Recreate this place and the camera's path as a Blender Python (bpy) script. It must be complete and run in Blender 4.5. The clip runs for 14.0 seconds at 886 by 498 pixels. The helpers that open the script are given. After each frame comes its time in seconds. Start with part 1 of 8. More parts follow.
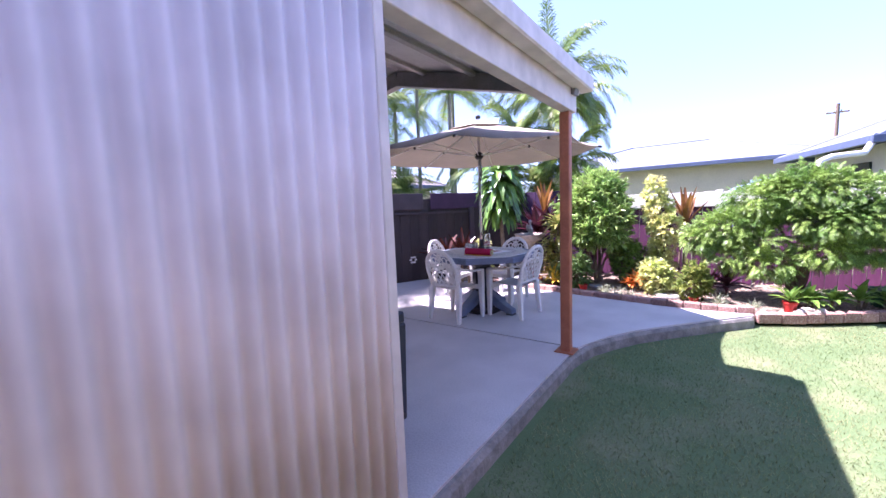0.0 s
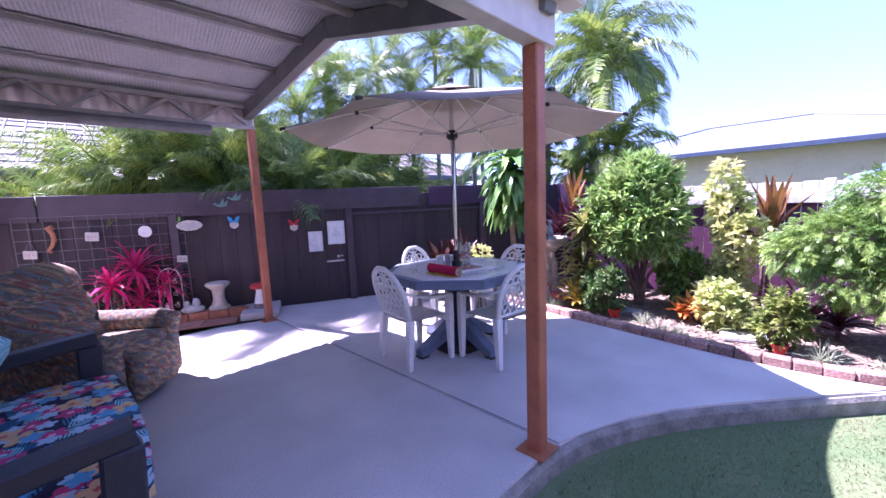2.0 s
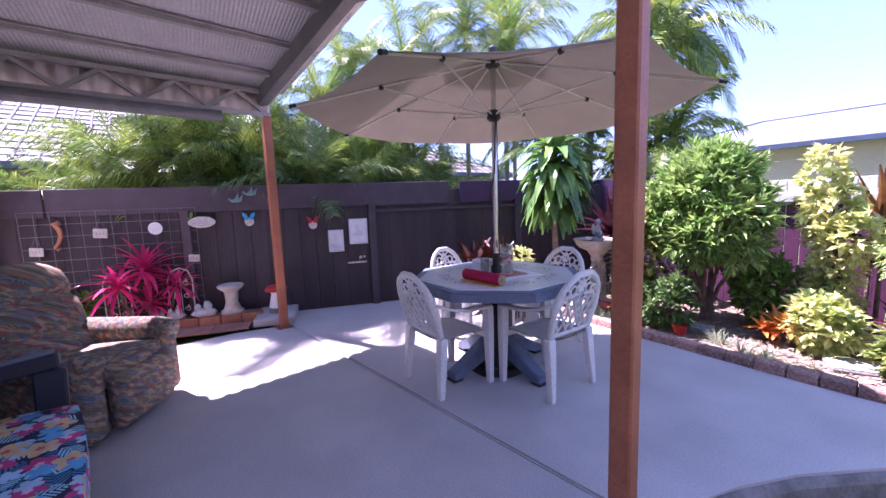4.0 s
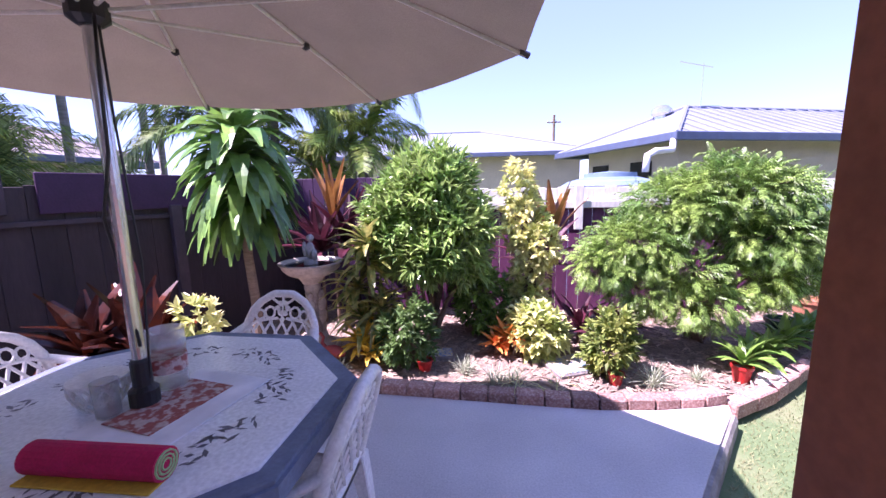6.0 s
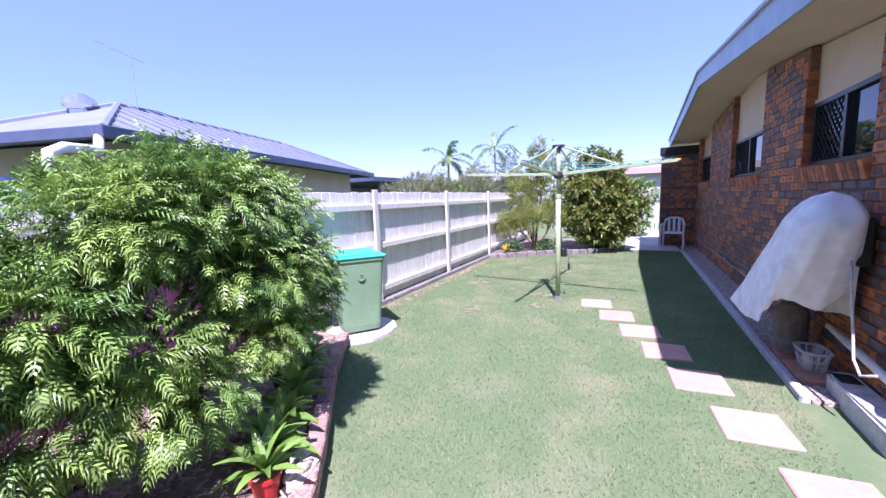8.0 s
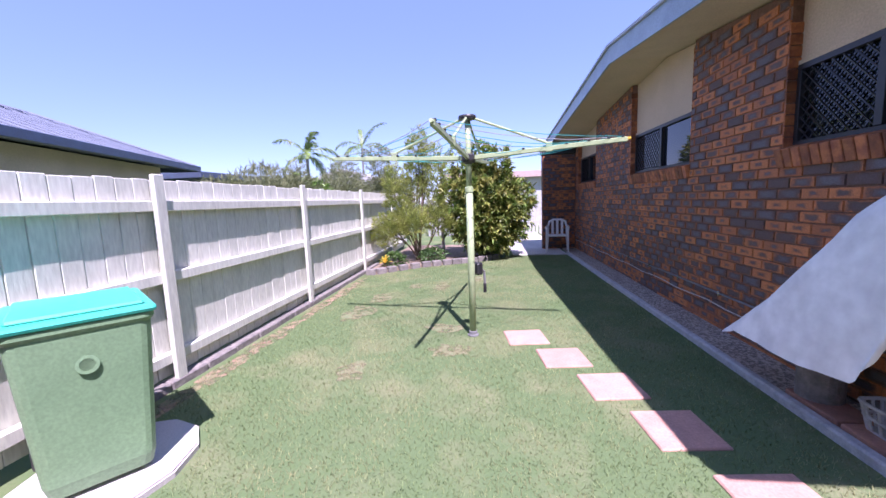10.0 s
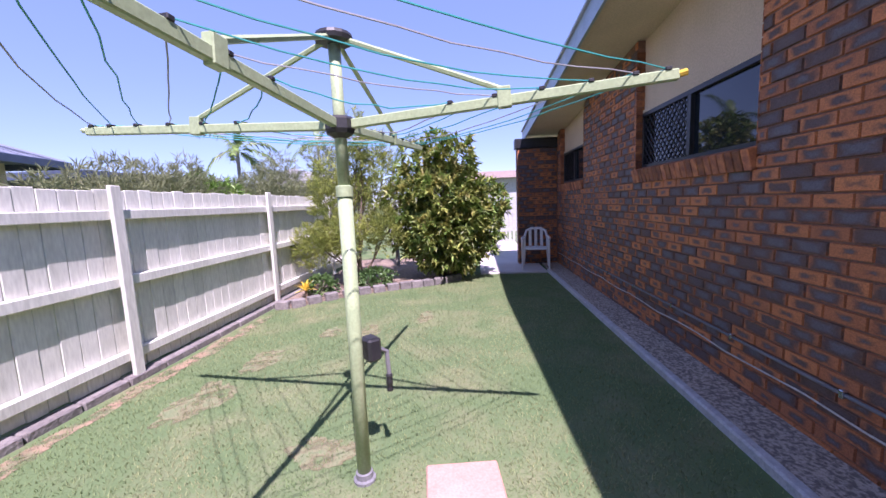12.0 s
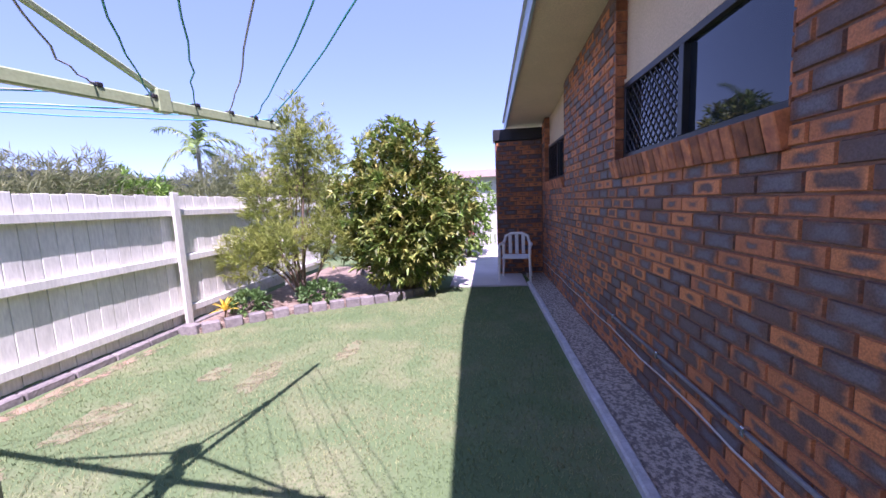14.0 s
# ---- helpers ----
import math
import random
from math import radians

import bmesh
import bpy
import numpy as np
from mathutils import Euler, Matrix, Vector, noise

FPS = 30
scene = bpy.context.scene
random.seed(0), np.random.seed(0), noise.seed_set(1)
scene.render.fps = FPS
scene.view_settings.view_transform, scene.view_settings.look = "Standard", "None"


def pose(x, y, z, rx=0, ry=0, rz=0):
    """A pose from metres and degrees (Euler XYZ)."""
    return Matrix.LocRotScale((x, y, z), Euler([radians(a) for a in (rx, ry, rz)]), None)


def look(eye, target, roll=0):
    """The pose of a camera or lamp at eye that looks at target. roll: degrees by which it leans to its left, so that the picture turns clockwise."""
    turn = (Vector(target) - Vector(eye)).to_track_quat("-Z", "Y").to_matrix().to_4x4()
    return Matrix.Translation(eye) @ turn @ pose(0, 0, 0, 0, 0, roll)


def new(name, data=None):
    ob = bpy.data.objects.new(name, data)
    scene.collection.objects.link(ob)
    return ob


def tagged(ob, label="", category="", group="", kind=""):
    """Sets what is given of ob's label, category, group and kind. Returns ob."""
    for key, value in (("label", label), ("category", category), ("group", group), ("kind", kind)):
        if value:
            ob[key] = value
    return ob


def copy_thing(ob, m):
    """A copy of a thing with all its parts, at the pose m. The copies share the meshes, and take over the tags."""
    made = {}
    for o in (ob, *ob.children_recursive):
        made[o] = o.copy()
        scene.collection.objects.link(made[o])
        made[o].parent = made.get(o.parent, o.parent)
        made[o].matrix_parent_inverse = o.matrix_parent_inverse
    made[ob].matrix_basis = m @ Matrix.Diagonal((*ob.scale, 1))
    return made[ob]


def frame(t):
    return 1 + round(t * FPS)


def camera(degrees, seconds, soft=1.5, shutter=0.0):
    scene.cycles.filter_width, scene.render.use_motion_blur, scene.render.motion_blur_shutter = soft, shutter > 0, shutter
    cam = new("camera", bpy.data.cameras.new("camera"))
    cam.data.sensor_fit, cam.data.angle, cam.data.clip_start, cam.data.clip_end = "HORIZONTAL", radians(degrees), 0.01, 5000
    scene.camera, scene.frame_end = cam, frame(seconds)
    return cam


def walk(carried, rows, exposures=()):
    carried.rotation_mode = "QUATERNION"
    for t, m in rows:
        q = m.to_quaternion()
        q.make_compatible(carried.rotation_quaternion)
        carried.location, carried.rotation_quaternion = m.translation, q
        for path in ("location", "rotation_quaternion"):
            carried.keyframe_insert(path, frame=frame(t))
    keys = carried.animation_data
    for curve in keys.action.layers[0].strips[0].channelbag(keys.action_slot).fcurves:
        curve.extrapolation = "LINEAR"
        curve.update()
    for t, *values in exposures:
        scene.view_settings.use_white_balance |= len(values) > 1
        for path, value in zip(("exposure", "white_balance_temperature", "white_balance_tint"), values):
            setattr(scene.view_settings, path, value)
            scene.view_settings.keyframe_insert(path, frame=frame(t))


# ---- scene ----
cam = camera(98.3, 14.0)
PATH = [
    (0, (0.512, 0.678, 1.403), (-0.753, 2.212, 1.192), -2.2),
    (0.5, (0.513, 1.22, 1.414), (-0.749, 2.756, 1.193), -2.1),
    (1, (0.504, 1.752, 1.425), (-0.765, 3.279, 1.189), -2.3),
    (1.5, (0.417, 2.164, 1.434), (-0.949, 3.604, 1.184), -2.1),
    (2, (0.354, 2.401, 1.451), (-1.132, 3.716, 1.204), -2.3),
    (2.5, (0.305, 2.43, 1.459), (-1.266, 3.645, 1.219), -2.3),
    (2.7, (0.274, 2.459, 1.465), (-1.328, 3.633, 1.228), -2.1),
    (5, (-0.682, 3.106, 1.362), (-2.072, 4.519, 1.096), -1.9),
    (5.5, (-0.988, 3.444, 1.467), (-1.966, 5.166, 1.192), -1.2),
    (6, (-1.191, 3.84, 1.521), (-1.388, 5.806, 1.212), -1.1),
    (6.5, (-1.186, 4.289, 1.58), (-0.783, 6.216, 1.228), -1.0),
    (7, (-0.943, 4.728, 1.538), (-0.07, 6.499, 1.213), -0.7),
    (7.5, (-0.644, 4.956, 1.438), (0.815, 6.299, 1.182), -2.0),
    (8, (-0.29, 5.292, 1.42), (1.484, 6.179, 1.163), -2.0),
    (8.5, (0.046, 5.61, 1.396), (1.91, 6.292, 1.145), -1.7),
    (8.7, (0.201, 5.713, 1.378), (2.089, 6.324, 1.128), -1.6),
    (10.8, (2.469, 6.144, 1.268), (4.448, 6.3, 1.025), -2.5),
    (11, (2.686, 6.099, 1.262), (4.665, 6.254, 1.021), -2.5),
    (11.5, (3.205, 5.896, 1.285), (5.185, 6.047, 1.043), -2.5),
    (12, (3.648, 5.667, 1.331), (5.627, 5.818, 1.091), -2.4),
    (12.5, (4.068, 5.393, 1.341), (6.049, 5.529, 1.096), -2.4),
    (13, (4.443, 5.15, 1.332), (6.422, 5.311, 1.093), -2.3),
    (13.5, (4.667, 5.027, 1.337), (6.646, 5.193, 1.099), -2.5),
    (14, (4.811, 4.897, 1.321), (6.786, 5.109, 1.082), -2.5),
]
EXPOSURES = [(0.0, 2.22, 5800, 46), (1.0, 2.14, 5450, 52), (2.5, 2.12, 5400, 56), (5.0, 2.05, 5900, 51), (6.0, 1.9, 5800, 58), (6.5, 1.65, 5550, 52), (7.5, 1.35, 5450, 48), (8.5, 1.4, 5450, 50), (11.0, 1.15, 5900, 46), (12.5, 1.15, 5800, 52), (14.0, 1.45, 5750, 54)]
walk(cam, [(t, look(eye, target, roll)) for t, eye, target, roll in PATH], EXPOSURES)

# ---- world, sun ----
world = bpy.data.worlds.new("sky")
scene.world = world
world.use_nodes = True
wn = world.node_tree.nodes
sky = wn.new("ShaderNodeTexSky")
sky.sky_type, sky.sun_disc = "NISHITA", False
SUN_WAY = Vector((1.09, 0.395, -1.88)).normalized()
sky.sun_elevation = math.asin(-SUN_WAY.z)
sky.sun_rotation = math.atan2(-SUN_WAY.x, -SUN_WAY.y)
sky.air_density, sky.dust_density, sky.ozone_density = 0.8, 0.1, 1.6
haze = wn.new("ShaderNodeMix")
haze.data_type = "RGBA"
haze.inputs[0].default_value = 0.55
haze.inputs[7].default_value = (1.25, 1.95, 3.0, 1)
world.node_tree.links.new(sky.outputs[0], haze.inputs[6])
world.node_tree.links.new(haze.outputs[2], wn["Background"].inputs[0])
wn["Background"].inputs[1].default_value = 0.12
sun_data = bpy.data.lights.new("sun", "SUN")
sun_data.energy, sun_data.angle, sun_data.color = 4.8, radians(0.55), (1.0, 0.95, 0.87)
sun = new("sun", sun_data)
sun.matrix_world = look((0, 0, 30), Vector((0, 0, 30)) + SUN_WAY)


# ---- materials ----
def mat(name, c1, c2=None, scale=6.0, rough=0.6, bump=0.15, metal=0.0, fine=70.0, rnd=0.0, island=0.0, spec=0.5,
        trans=0.0, mix=(0.35, 0.65), c3=None, stretch=None, coat=0.0, bump_scale=None):
    m = bpy.data.materials.new(name)
    m.use_nodes = True
    nt = m.node_tree
    n, l = nt.nodes, nt.links
    b = n["Principled BSDF"]
    c2 = c2 or tuple(v * 0.75 for v in c1)
    geo = n.new("ShaderNodeNewGeometry")
    vec = geo.outputs["Position"]
    if stretch:
        mp = n.new("ShaderNodeMapping")
        mp.inputs["Scale"].default_value = stretch
        l.new(vec, mp.inputs[0])
        vec = mp.outputs[0]
    big = n.new("ShaderNodeTexNoise")
    big.inputs["Scale"].default_value, big.inputs["Detail"].default_value = scale, 5
    l.new(vec, big.inputs["Vector"])
    small = n.new("ShaderNodeTexNoise")
    small.inputs["Scale"].default_value, small.inputs["Detail"].default_value = fine, 3
    l.new(vec, small.inputs["Vector"])
    ramp = n.new("ShaderNodeMapRange")
    ramp.inputs[1].default_value, ramp.inputs[2].default_value = mix
    l.new(big.outputs[0], ramp.inputs[0])
    col = n.new("ShaderNodeMix")
    col.data_type = "RGBA"
    col.inputs[6].default_value, col.inputs[7].default_value = (*c1, 1), (*c2, 1)
    l.new(ramp.outputs[0], col.inputs[0])
    out = col.outputs[2]
    if c3:
        r3 = n.new("ShaderNodeMapRange")
        r3.inputs[1].default_value, r3.inputs[2].default_value = 0.45, 0.7
        l.new(small.outputs[0], r3.inputs[0])
        k3 = n.new("ShaderNodeMix")
        k3.data_type = "RGBA"
        l.new(r3.outputs[0], k3.inputs[0])
        l.new(out, k3.inputs[6])
        k3.inputs[7].default_value = (*c3, 1)
        out = k3.outputs[2]
    hsv = n.new("ShaderNodeHueSaturation")
    fine_v = n.new("ShaderNodeMapRange")
    fine_v.inputs[1].default_value, fine_v.inputs[2].default_value = 0.3, 0.7
    fine_v.inputs[3].default_value, fine_v.inputs[4].default_value = 0.88, 1.12
    l.new(small.outputs[0], fine_v.inputs[0])
    value = fine_v.outputs[0]
    for amount, node, socket in ((rnd, "ShaderNodeObjectInfo", "Random"), (island, "ShaderNodeNewGeometry", "Random Per Island")):
        if amount:
            src = n.new(node)
            mr = n.new("ShaderNodeMapRange")
            mr.inputs[3].default_value, mr.inputs[4].default_value = 1 - amount, 1 + amount
            l.new(src.outputs[socket], mr.inputs[0])
            mul = n.new("ShaderNodeMath")
            mul.operation = "MULTIPLY"
            l.new(value, mul.inputs[0])
            l.new(mr.outputs[0], mul.inputs[1])
            value = mul.outputs[0]
    l.new(value, hsv.inputs["Value"])
    l.new(out, hsv.inputs["Color"])
    l.new(hsv.outputs[0], b.inputs["Base Color"])
    b.inputs["Roughness"].default_value = rough
    b.inputs["Metallic"].default_value = metal
    b.inputs["Specular IOR Level"].default_value = spec
    if coat:
        b.inputs["Coat Weight"].default_value = coat
    if bump:
        bp = n.new("ShaderNodeBump")
        bp.inputs["Strength"].default_value, bp.inputs["Distance"].default_value = bump, 0.01
        src = small
        if bump_scale:
            src = n.new("ShaderNodeTexNoise")
            src.inputs["Scale"].default_value = bump_scale
            l.new(vec, src.inputs["Vector"])
        l.new(src.outputs[0], bp.inputs["Height"])
        l.new(bp.outputs[0], b.inputs["Normal"])
    if trans:
        tr = n.new("ShaderNodeBsdfTranslucent")
        l.new(hsv.outputs[0], tr.inputs[0])
        ms = n.new("ShaderNodeMixShader")
        ms.inputs[0].default_value = trans
        l.new(b.outputs[0], ms.inputs[1])
        l.new(tr.outputs[0], ms.inputs[2])
        l.new(ms.outputs[0], n["Material Output"].inputs[0])
    return m


def leaf_mat(name, c1, c2, c3=None, rough=0.45, trans=0.3, island=0.35, scale=3.0, spec=0.4):
    c1, c2, c3 = [None if c is None else tuple(min(0.85, v * k) for v, k in zip(c, (1.22, 1.06, 1.15))) for c in (c1, c2, c3)]
    return mat(name, c1, c2, scale=scale, rough=rough, bump=0.0, fine=25, island=island, trans=trans, c3=c3, spec=spec)


def glass_mat(name, colour=(0.9, 0.95, 0.95), rough=0.02):
    m = bpy.data.materials.new(name)
    m.use_nodes = True
    b = m.node_tree.nodes["Principled BSDF"]
    b.inputs["Base Color"].default_value = (*colour, 1)
    b.inputs["Roughness"].default_value = rough
    b.inputs["Transmission Weight"].default_value = 1.0
    b.inputs["IOR"].default_value = 1.45
    b.inputs["Alpha"].default_value = 0.45
    return m


M = {
    "concrete": mat("concrete", (0.56, 0.525, 0.50), (0.46, 0.43, 0.41), scale=1.6, rough=0.75, bump=0.12, fine=90),
    "concrete_edge": mat("concrete_edge", (0.30, 0.28, 0.25), (0.18, 0.17, 0.15), scale=9, rough=0.9, bump=0.6, fine=45),
    "lawn": mat("lawn", (0.119, 0.177, 0.080), (0.228, 0.234, 0.128), scale=2.2, rough=0.9, bump=0.5, fine=75, c3=(0.10, 0.15, 0.06), mix=(0.46, 0.73), spec=0.05),
    "mulch": mat("mulch", (0.22, 0.165, 0.12), (0.34, 0.27, 0.20), scale=12, rough=0.95, bump=1.0, fine=55, c3=(0.10, 0.06, 0.05)),
    "corrugated": mat("corrugated_paint", (0.70, 0.62, 0.60), (0.68, 0.60, 0.585), scale=1.2, rough=0.85, bump=0.0, fine=3, spec=0.1),
    "cream": mat("cream_paint", (0.66, 0.595, 0.56), (0.60, 0.54, 0.50), scale=3, rough=0.5, bump=0.0, fine=7),
    "terracotta_paint": mat("terracotta_paint", (0.42, 0.14, 0.065), (0.33, 0.105, 0.05), scale=5, rough=0.5, bump=0.06),
    "foil": mat("foil_insulation", (0.60, 0.60, 0.61), (0.52, 0.52, 0.53), scale=2.5, rough=0.4, bump=0.0, metal=0.4, fine=45),
    "truss_grey": mat("truss_grey", (0.40, 0.385, 0.375), (0.32, 0.31, 0.30), scale=6, rough=0.5, bump=0.04),
    "grey_steel": mat("grey_steel", (0.20, 0.20, 0.205), (0.15, 0.15, 0.155), scale=6, rough=0.5, bump=0.04),
    "truss_cream": mat("truss_paint", (0.46, 0.43, 0.39), (0.36, 0.33, 0.30), scale=8, rough=0.55, bump=0.05),
    "dark_fence": mat("dark_fence_paint", (0.045, 0.032, 0.036), (0.032, 0.023, 0.027), scale=5, rough=0.7, bump=0.4, fine=60, rnd=0.15, stretch=(1, 1, 0.15)),
    "dark_rail": mat("dark_rail_paint", (0.070, 0.050, 0.062), (0.050, 0.036, 0.045), scale=5, rough=0.65, bump=0.3, fine=60, rnd=0.12),
    "purple_fence": mat("purple_fence_paint", (0.125, 0.034, 0.088), (0.095, 0.026, 0.068), scale=5, rough=0.65, bump=0.35, fine=60, rnd=0.15, stretch=(1, 1, 0.15)),
    # purple paint with the palms' shade in the fence corner put into its colour
    "purple_shaded": mat("shaded_purple_paint", (0.055, 0.019, 0.062), (0.042, 0.014, 0.05), scale=5, rough=0.65, bump=0.3, fine=60, rnd=0.12),
    "white_fence": mat("white_fence_paint", (0.66, 0.66, 0.575), (0.57, 0.575, 0.49), scale=4, rough=0.65, bump=0.25, fine=50, rnd=0.05, stretch=(1, 1, 0.2)),
    "pebbles": mat("grey_pebbles", (0.50, 0.43, 0.35), (0.20, 0.17, 0.145), scale=42, rough=0.9, bump=1.0, fine=110, mix=(0.42, 0.58)),
    "stone_block": mat("grey_block", (0.24, 0.22, 0.20), (0.16, 0.145, 0.135), scale=15, rough=0.95, bump=0.9, fine=40, rnd=0.15),
    "brick": None,
    "mortar": mat("mortar", (0.24, 0.13, 0.09), (0.17, 0.095, 0.07), scale=20, rough=0.95, bump=0.5),
    "kerb_brick": mat("kerb_brick", (0.36, 0.20, 0.155), (0.25, 0.13, 0.10), scale=9, rough=0.9, bump=0.5, fine=60, rnd=0.28, c3=(0.42, 0.30, 0.25)),
    "paver_pink": mat("pink_paver", (0.52, 0.30, 0.235), (0.45, 0.255, 0.20), scale=7, rough=0.85, bump=0.2, rnd=0.06),
    "paver_red": mat("red_paver", (0.40, 0.20, 0.14), (0.30, 0.15, 0.11), scale=7, rough=0.85, bump=0.3, rnd=0.15),
    "beige": mat("beige_render", (0.60, 0.46, 0.31), (0.55, 0.42, 0.28), scale=3, rough=0.7, bump=0.1),
    "soffit": mat("soffit_paint", (0.62, 0.50, 0.36), (0.57, 0.46, 0.33), scale=3, rough=0.6, bump=0.03),
    "blue_fascia": mat("blue_grey_fascia", (0.34, 0.42, 0.48), (0.28, 0.35, 0.41), scale=4, rough=0.4, bump=0.02),
    "roof_metal": mat("pale_roof_metal", (0.42, 0.44, 0.46), (0.36, 0.38, 0.40), scale=2, rough=0.45, bump=0.03),
    "black_frame": mat("black_window_frame", (0.018, 0.018, 0.02), (0.025, 0.025, 0.028), rough=0.4, bump=0.0),
    "window_glass": mat("dark_window_glass", (0.012, 0.016, 0.02), (0.012, 0.016, 0.02), rough=0.03, bump=0.0, spec=0.55),
    "white_plastic": mat("white_plastic", (0.78, 0.77, 0.74), (0.72, 0.71, 0.68), scale=5, rough=0.4, bump=0.03),
    "canopy": mat("beige_canvas", (0.40, 0.335, 0.265), (0.36, 0.305, 0.24), scale=4, rough=0.85, bump=0.1, fine=220, trans=0.04),
    "chrome": mat("brushed_aluminium", (0.72, 0.72, 0.72), (0.65, 0.65, 0.65), rough=0.25, bump=0.0, metal=0.9),
    "black_plastic": mat("black_plastic", (0.02, 0.02, 0.022), (0.03, 0.03, 0.03), rough=0.45, bump=0.03),
    "table_top": mat("table_tile", (0.86, 0.865, 0.86), (0.80, 0.81, 0.81), scale=5, rough=0.22, bump=0.05),
    "table_blue": mat("blue_grey_stone", (0.16, 0.20, 0.28), (0.12, 0.15, 0.22), scale=10, rough=0.5, bump=0.15, fine=80),
    "navy_plastic": mat("navy_plastic", (0.025, 0.028, 0.04), (0.02, 0.022, 0.033), scale=5, rough=0.5, bump=0.1),
    "hoist_green": mat("pale_green_enamel", (0.36, 0.44, 0.24), (0.31, 0.39, 0.21), scale=9, rough=0.35, bump=0.03),
    "teal_line": mat("teal_cord", (0.03, 0.35, 0.33), (0.03, 0.30, 0.29), rough=0.6, bump=0.0),
    "bin_green": mat("green_bin_plastic", (0.19, 0.31, 0.17), (0.165, 0.275, 0.15), scale=3, rough=0.5, bump=0.08),
    "bin_lid": mat("turquoise_bin_lid", (0.03, 0.52, 0.40), (0.04, 0.46, 0.36), scale=3, rough=0.4, bump=0.05),
    "sheet": mat("white_sheet", (0.86, 0.87, 0.87), (0.83, 0.84, 0.84), scale=3, rough=0.85, bump=0.12, fine=9, trans=0.08),
    "stone_white": mat("cast_stone", (0.56, 0.49, 0.41), (0.42, 0.36, 0.30), scale=12, rough=0.85, bump=0.35, fine=50),
    "stone_grey": mat("statue_stone", (0.50, 0.50, 0.50), (0.38, 0.38, 0.38), scale=14, rough=0.8, bump=0.3),
    "bark": mat("bark", (0.22, 0.16, 0.11), (0.13, 0.095, 0.065), scale=14, rough=0.95, bump=0.9, fine=40),
    "palm_trunk": mat("palm_trunk", (0.36, 0.34, 0.30), (0.24, 0.22, 0.19), scale=9, rough=0.9, bump=0.6, stretch=(1, 1, 4)),
    "red_pot": mat("red_pot", (0.50, 0.03, 0.02), (0.42, 0.025, 0.02), rough=0.4, bump=0.04),
    "terracotta": mat("terracotta", (0.48, 0.20, 0.11), (0.38, 0.15, 0.08), scale=9, rough=0.85, bump=0.2),
}

# diamond embossing of the foil lining
nt = M["foil"].node_tree
geo = nt.nodes.new("ShaderNodeNewGeometry")
turned = nt.nodes.new("ShaderNodeMapping")
turned.inputs["Rotation"].default_value = (0, 0, radians(48.6))
nt.links.new(geo.outputs["Position"], turned.inputs[0])
axes = nt.nodes.new("ShaderNodeSeparateXYZ")
nt.links.new(turned.outputs[0], axes.inputs[0])
waves = []
for i in (0, 1):
    scaled = nt.nodes.new("ShaderNodeMath")
    scaled.operation = "MULTIPLY"
    scaled.inputs[1].default_value = 150.0
    nt.links.new(axes.outputs[i], scaled.inputs[0])
    wave = nt.nodes.new("ShaderNodeMath")
    wave.operation = "SINE"
    nt.links.new(scaled.outputs[0], wave.inputs[0])
    waves.append(wave)
relief = nt.nodes.new("ShaderNodeMath")
relief.operation = "MULTIPLY"
nt.links.new(waves[0].outputs[0], relief.inputs[0])
nt.links.new(waves[1].outputs[0], relief.inputs[1])
emboss = nt.nodes.new("ShaderNodeBump")
emboss.inputs["Strength"].default_value, emboss.inputs["Distance"].default_value = 0.6, 0.006
nt.links.new(relief.outputs[0], emboss.inputs["Height"])
nt.links.new(emboss.outputs[0], nt.nodes["Principled BSDF"].inputs["Normal"])


# ---- small builders ----
def thing(name, label, category, m=Matrix(), group="", kind=""):
    ob = new(name)
    ob.empty_display_size = 0.1
    ob.matrix_basis = m
    return tagged(ob, label, category, group, kind)


def part(name, bm, material, parent=None, label="", smooth=False, m=None, kind=""):
    me = bpy.data.meshes.new(name)
    bm.to_mesh(me)
    bm.free()
    if smooth:
        me.polygons.foreach_set("use_smooth", [True] * len(me.polygons))
    me.materials.append(material)
    ob = new(name, me)
    if m is not None:
        ob.matrix_basis = m
    ob.parent = parent
    return tagged(ob, label, kind=kind)


def mesh_part(name, verts, faces, material, parent=None, label="", smooth=False, kind=""):
    me = bpy.data.meshes.new(name)
    me.from_pydata(verts, [], faces)
    if smooth:
        me.polygons.foreach_set("use_smooth", [True] * len(me.polygons))
    me.materials.append(material)
    ob = new(name, me)
    ob.parent = parent
    return tagged(ob, label, kind=kind)


def shared(name, me, parent, m, label=""):
    ob = new(name, me)
    ob.matrix_basis = m
    ob.parent = parent
    return tagged(ob, label)


def setting(ob, label, category):
    return tagged(ob, label, category, kind="structure")


def box(bm, x0, y0, z0, x1, y1, z1, bevel=0.0, m=None, seg=1):
    r = bmesh.ops.create_cube(bm, size=1.0)
    vs = r["verts"]
    bmesh.ops.scale(bm, verts=vs, vec=(abs(x1 - x0), abs(y1 - y0), abs(z1 - z0)))
    bmesh.ops.translate(bm, verts=vs, vec=((x0 + x1) / 2, (y0 + y1) / 2, (z0 + z1) / 2))
    if bevel:
        es = list({e for v in vs for e in v.link_edges})
        r = bmesh.ops.bevel(bm, geom=es, offset=bevel, segments=seg, affect="EDGES", profile=0.5)
        vs = list({v for v in vs if v.is_valid} | set(r["verts"]))
    if m is not None:
        bmesh.ops.transform(bm, matrix=m, verts=vs)
    return bm


def boxed(x0, y0, z0, x1, y1, z1, bevel=0.0, m=None, seg=1):
    return box(bmesh.new(), x0, y0, z0, x1, y1, z1, bevel, m, seg)


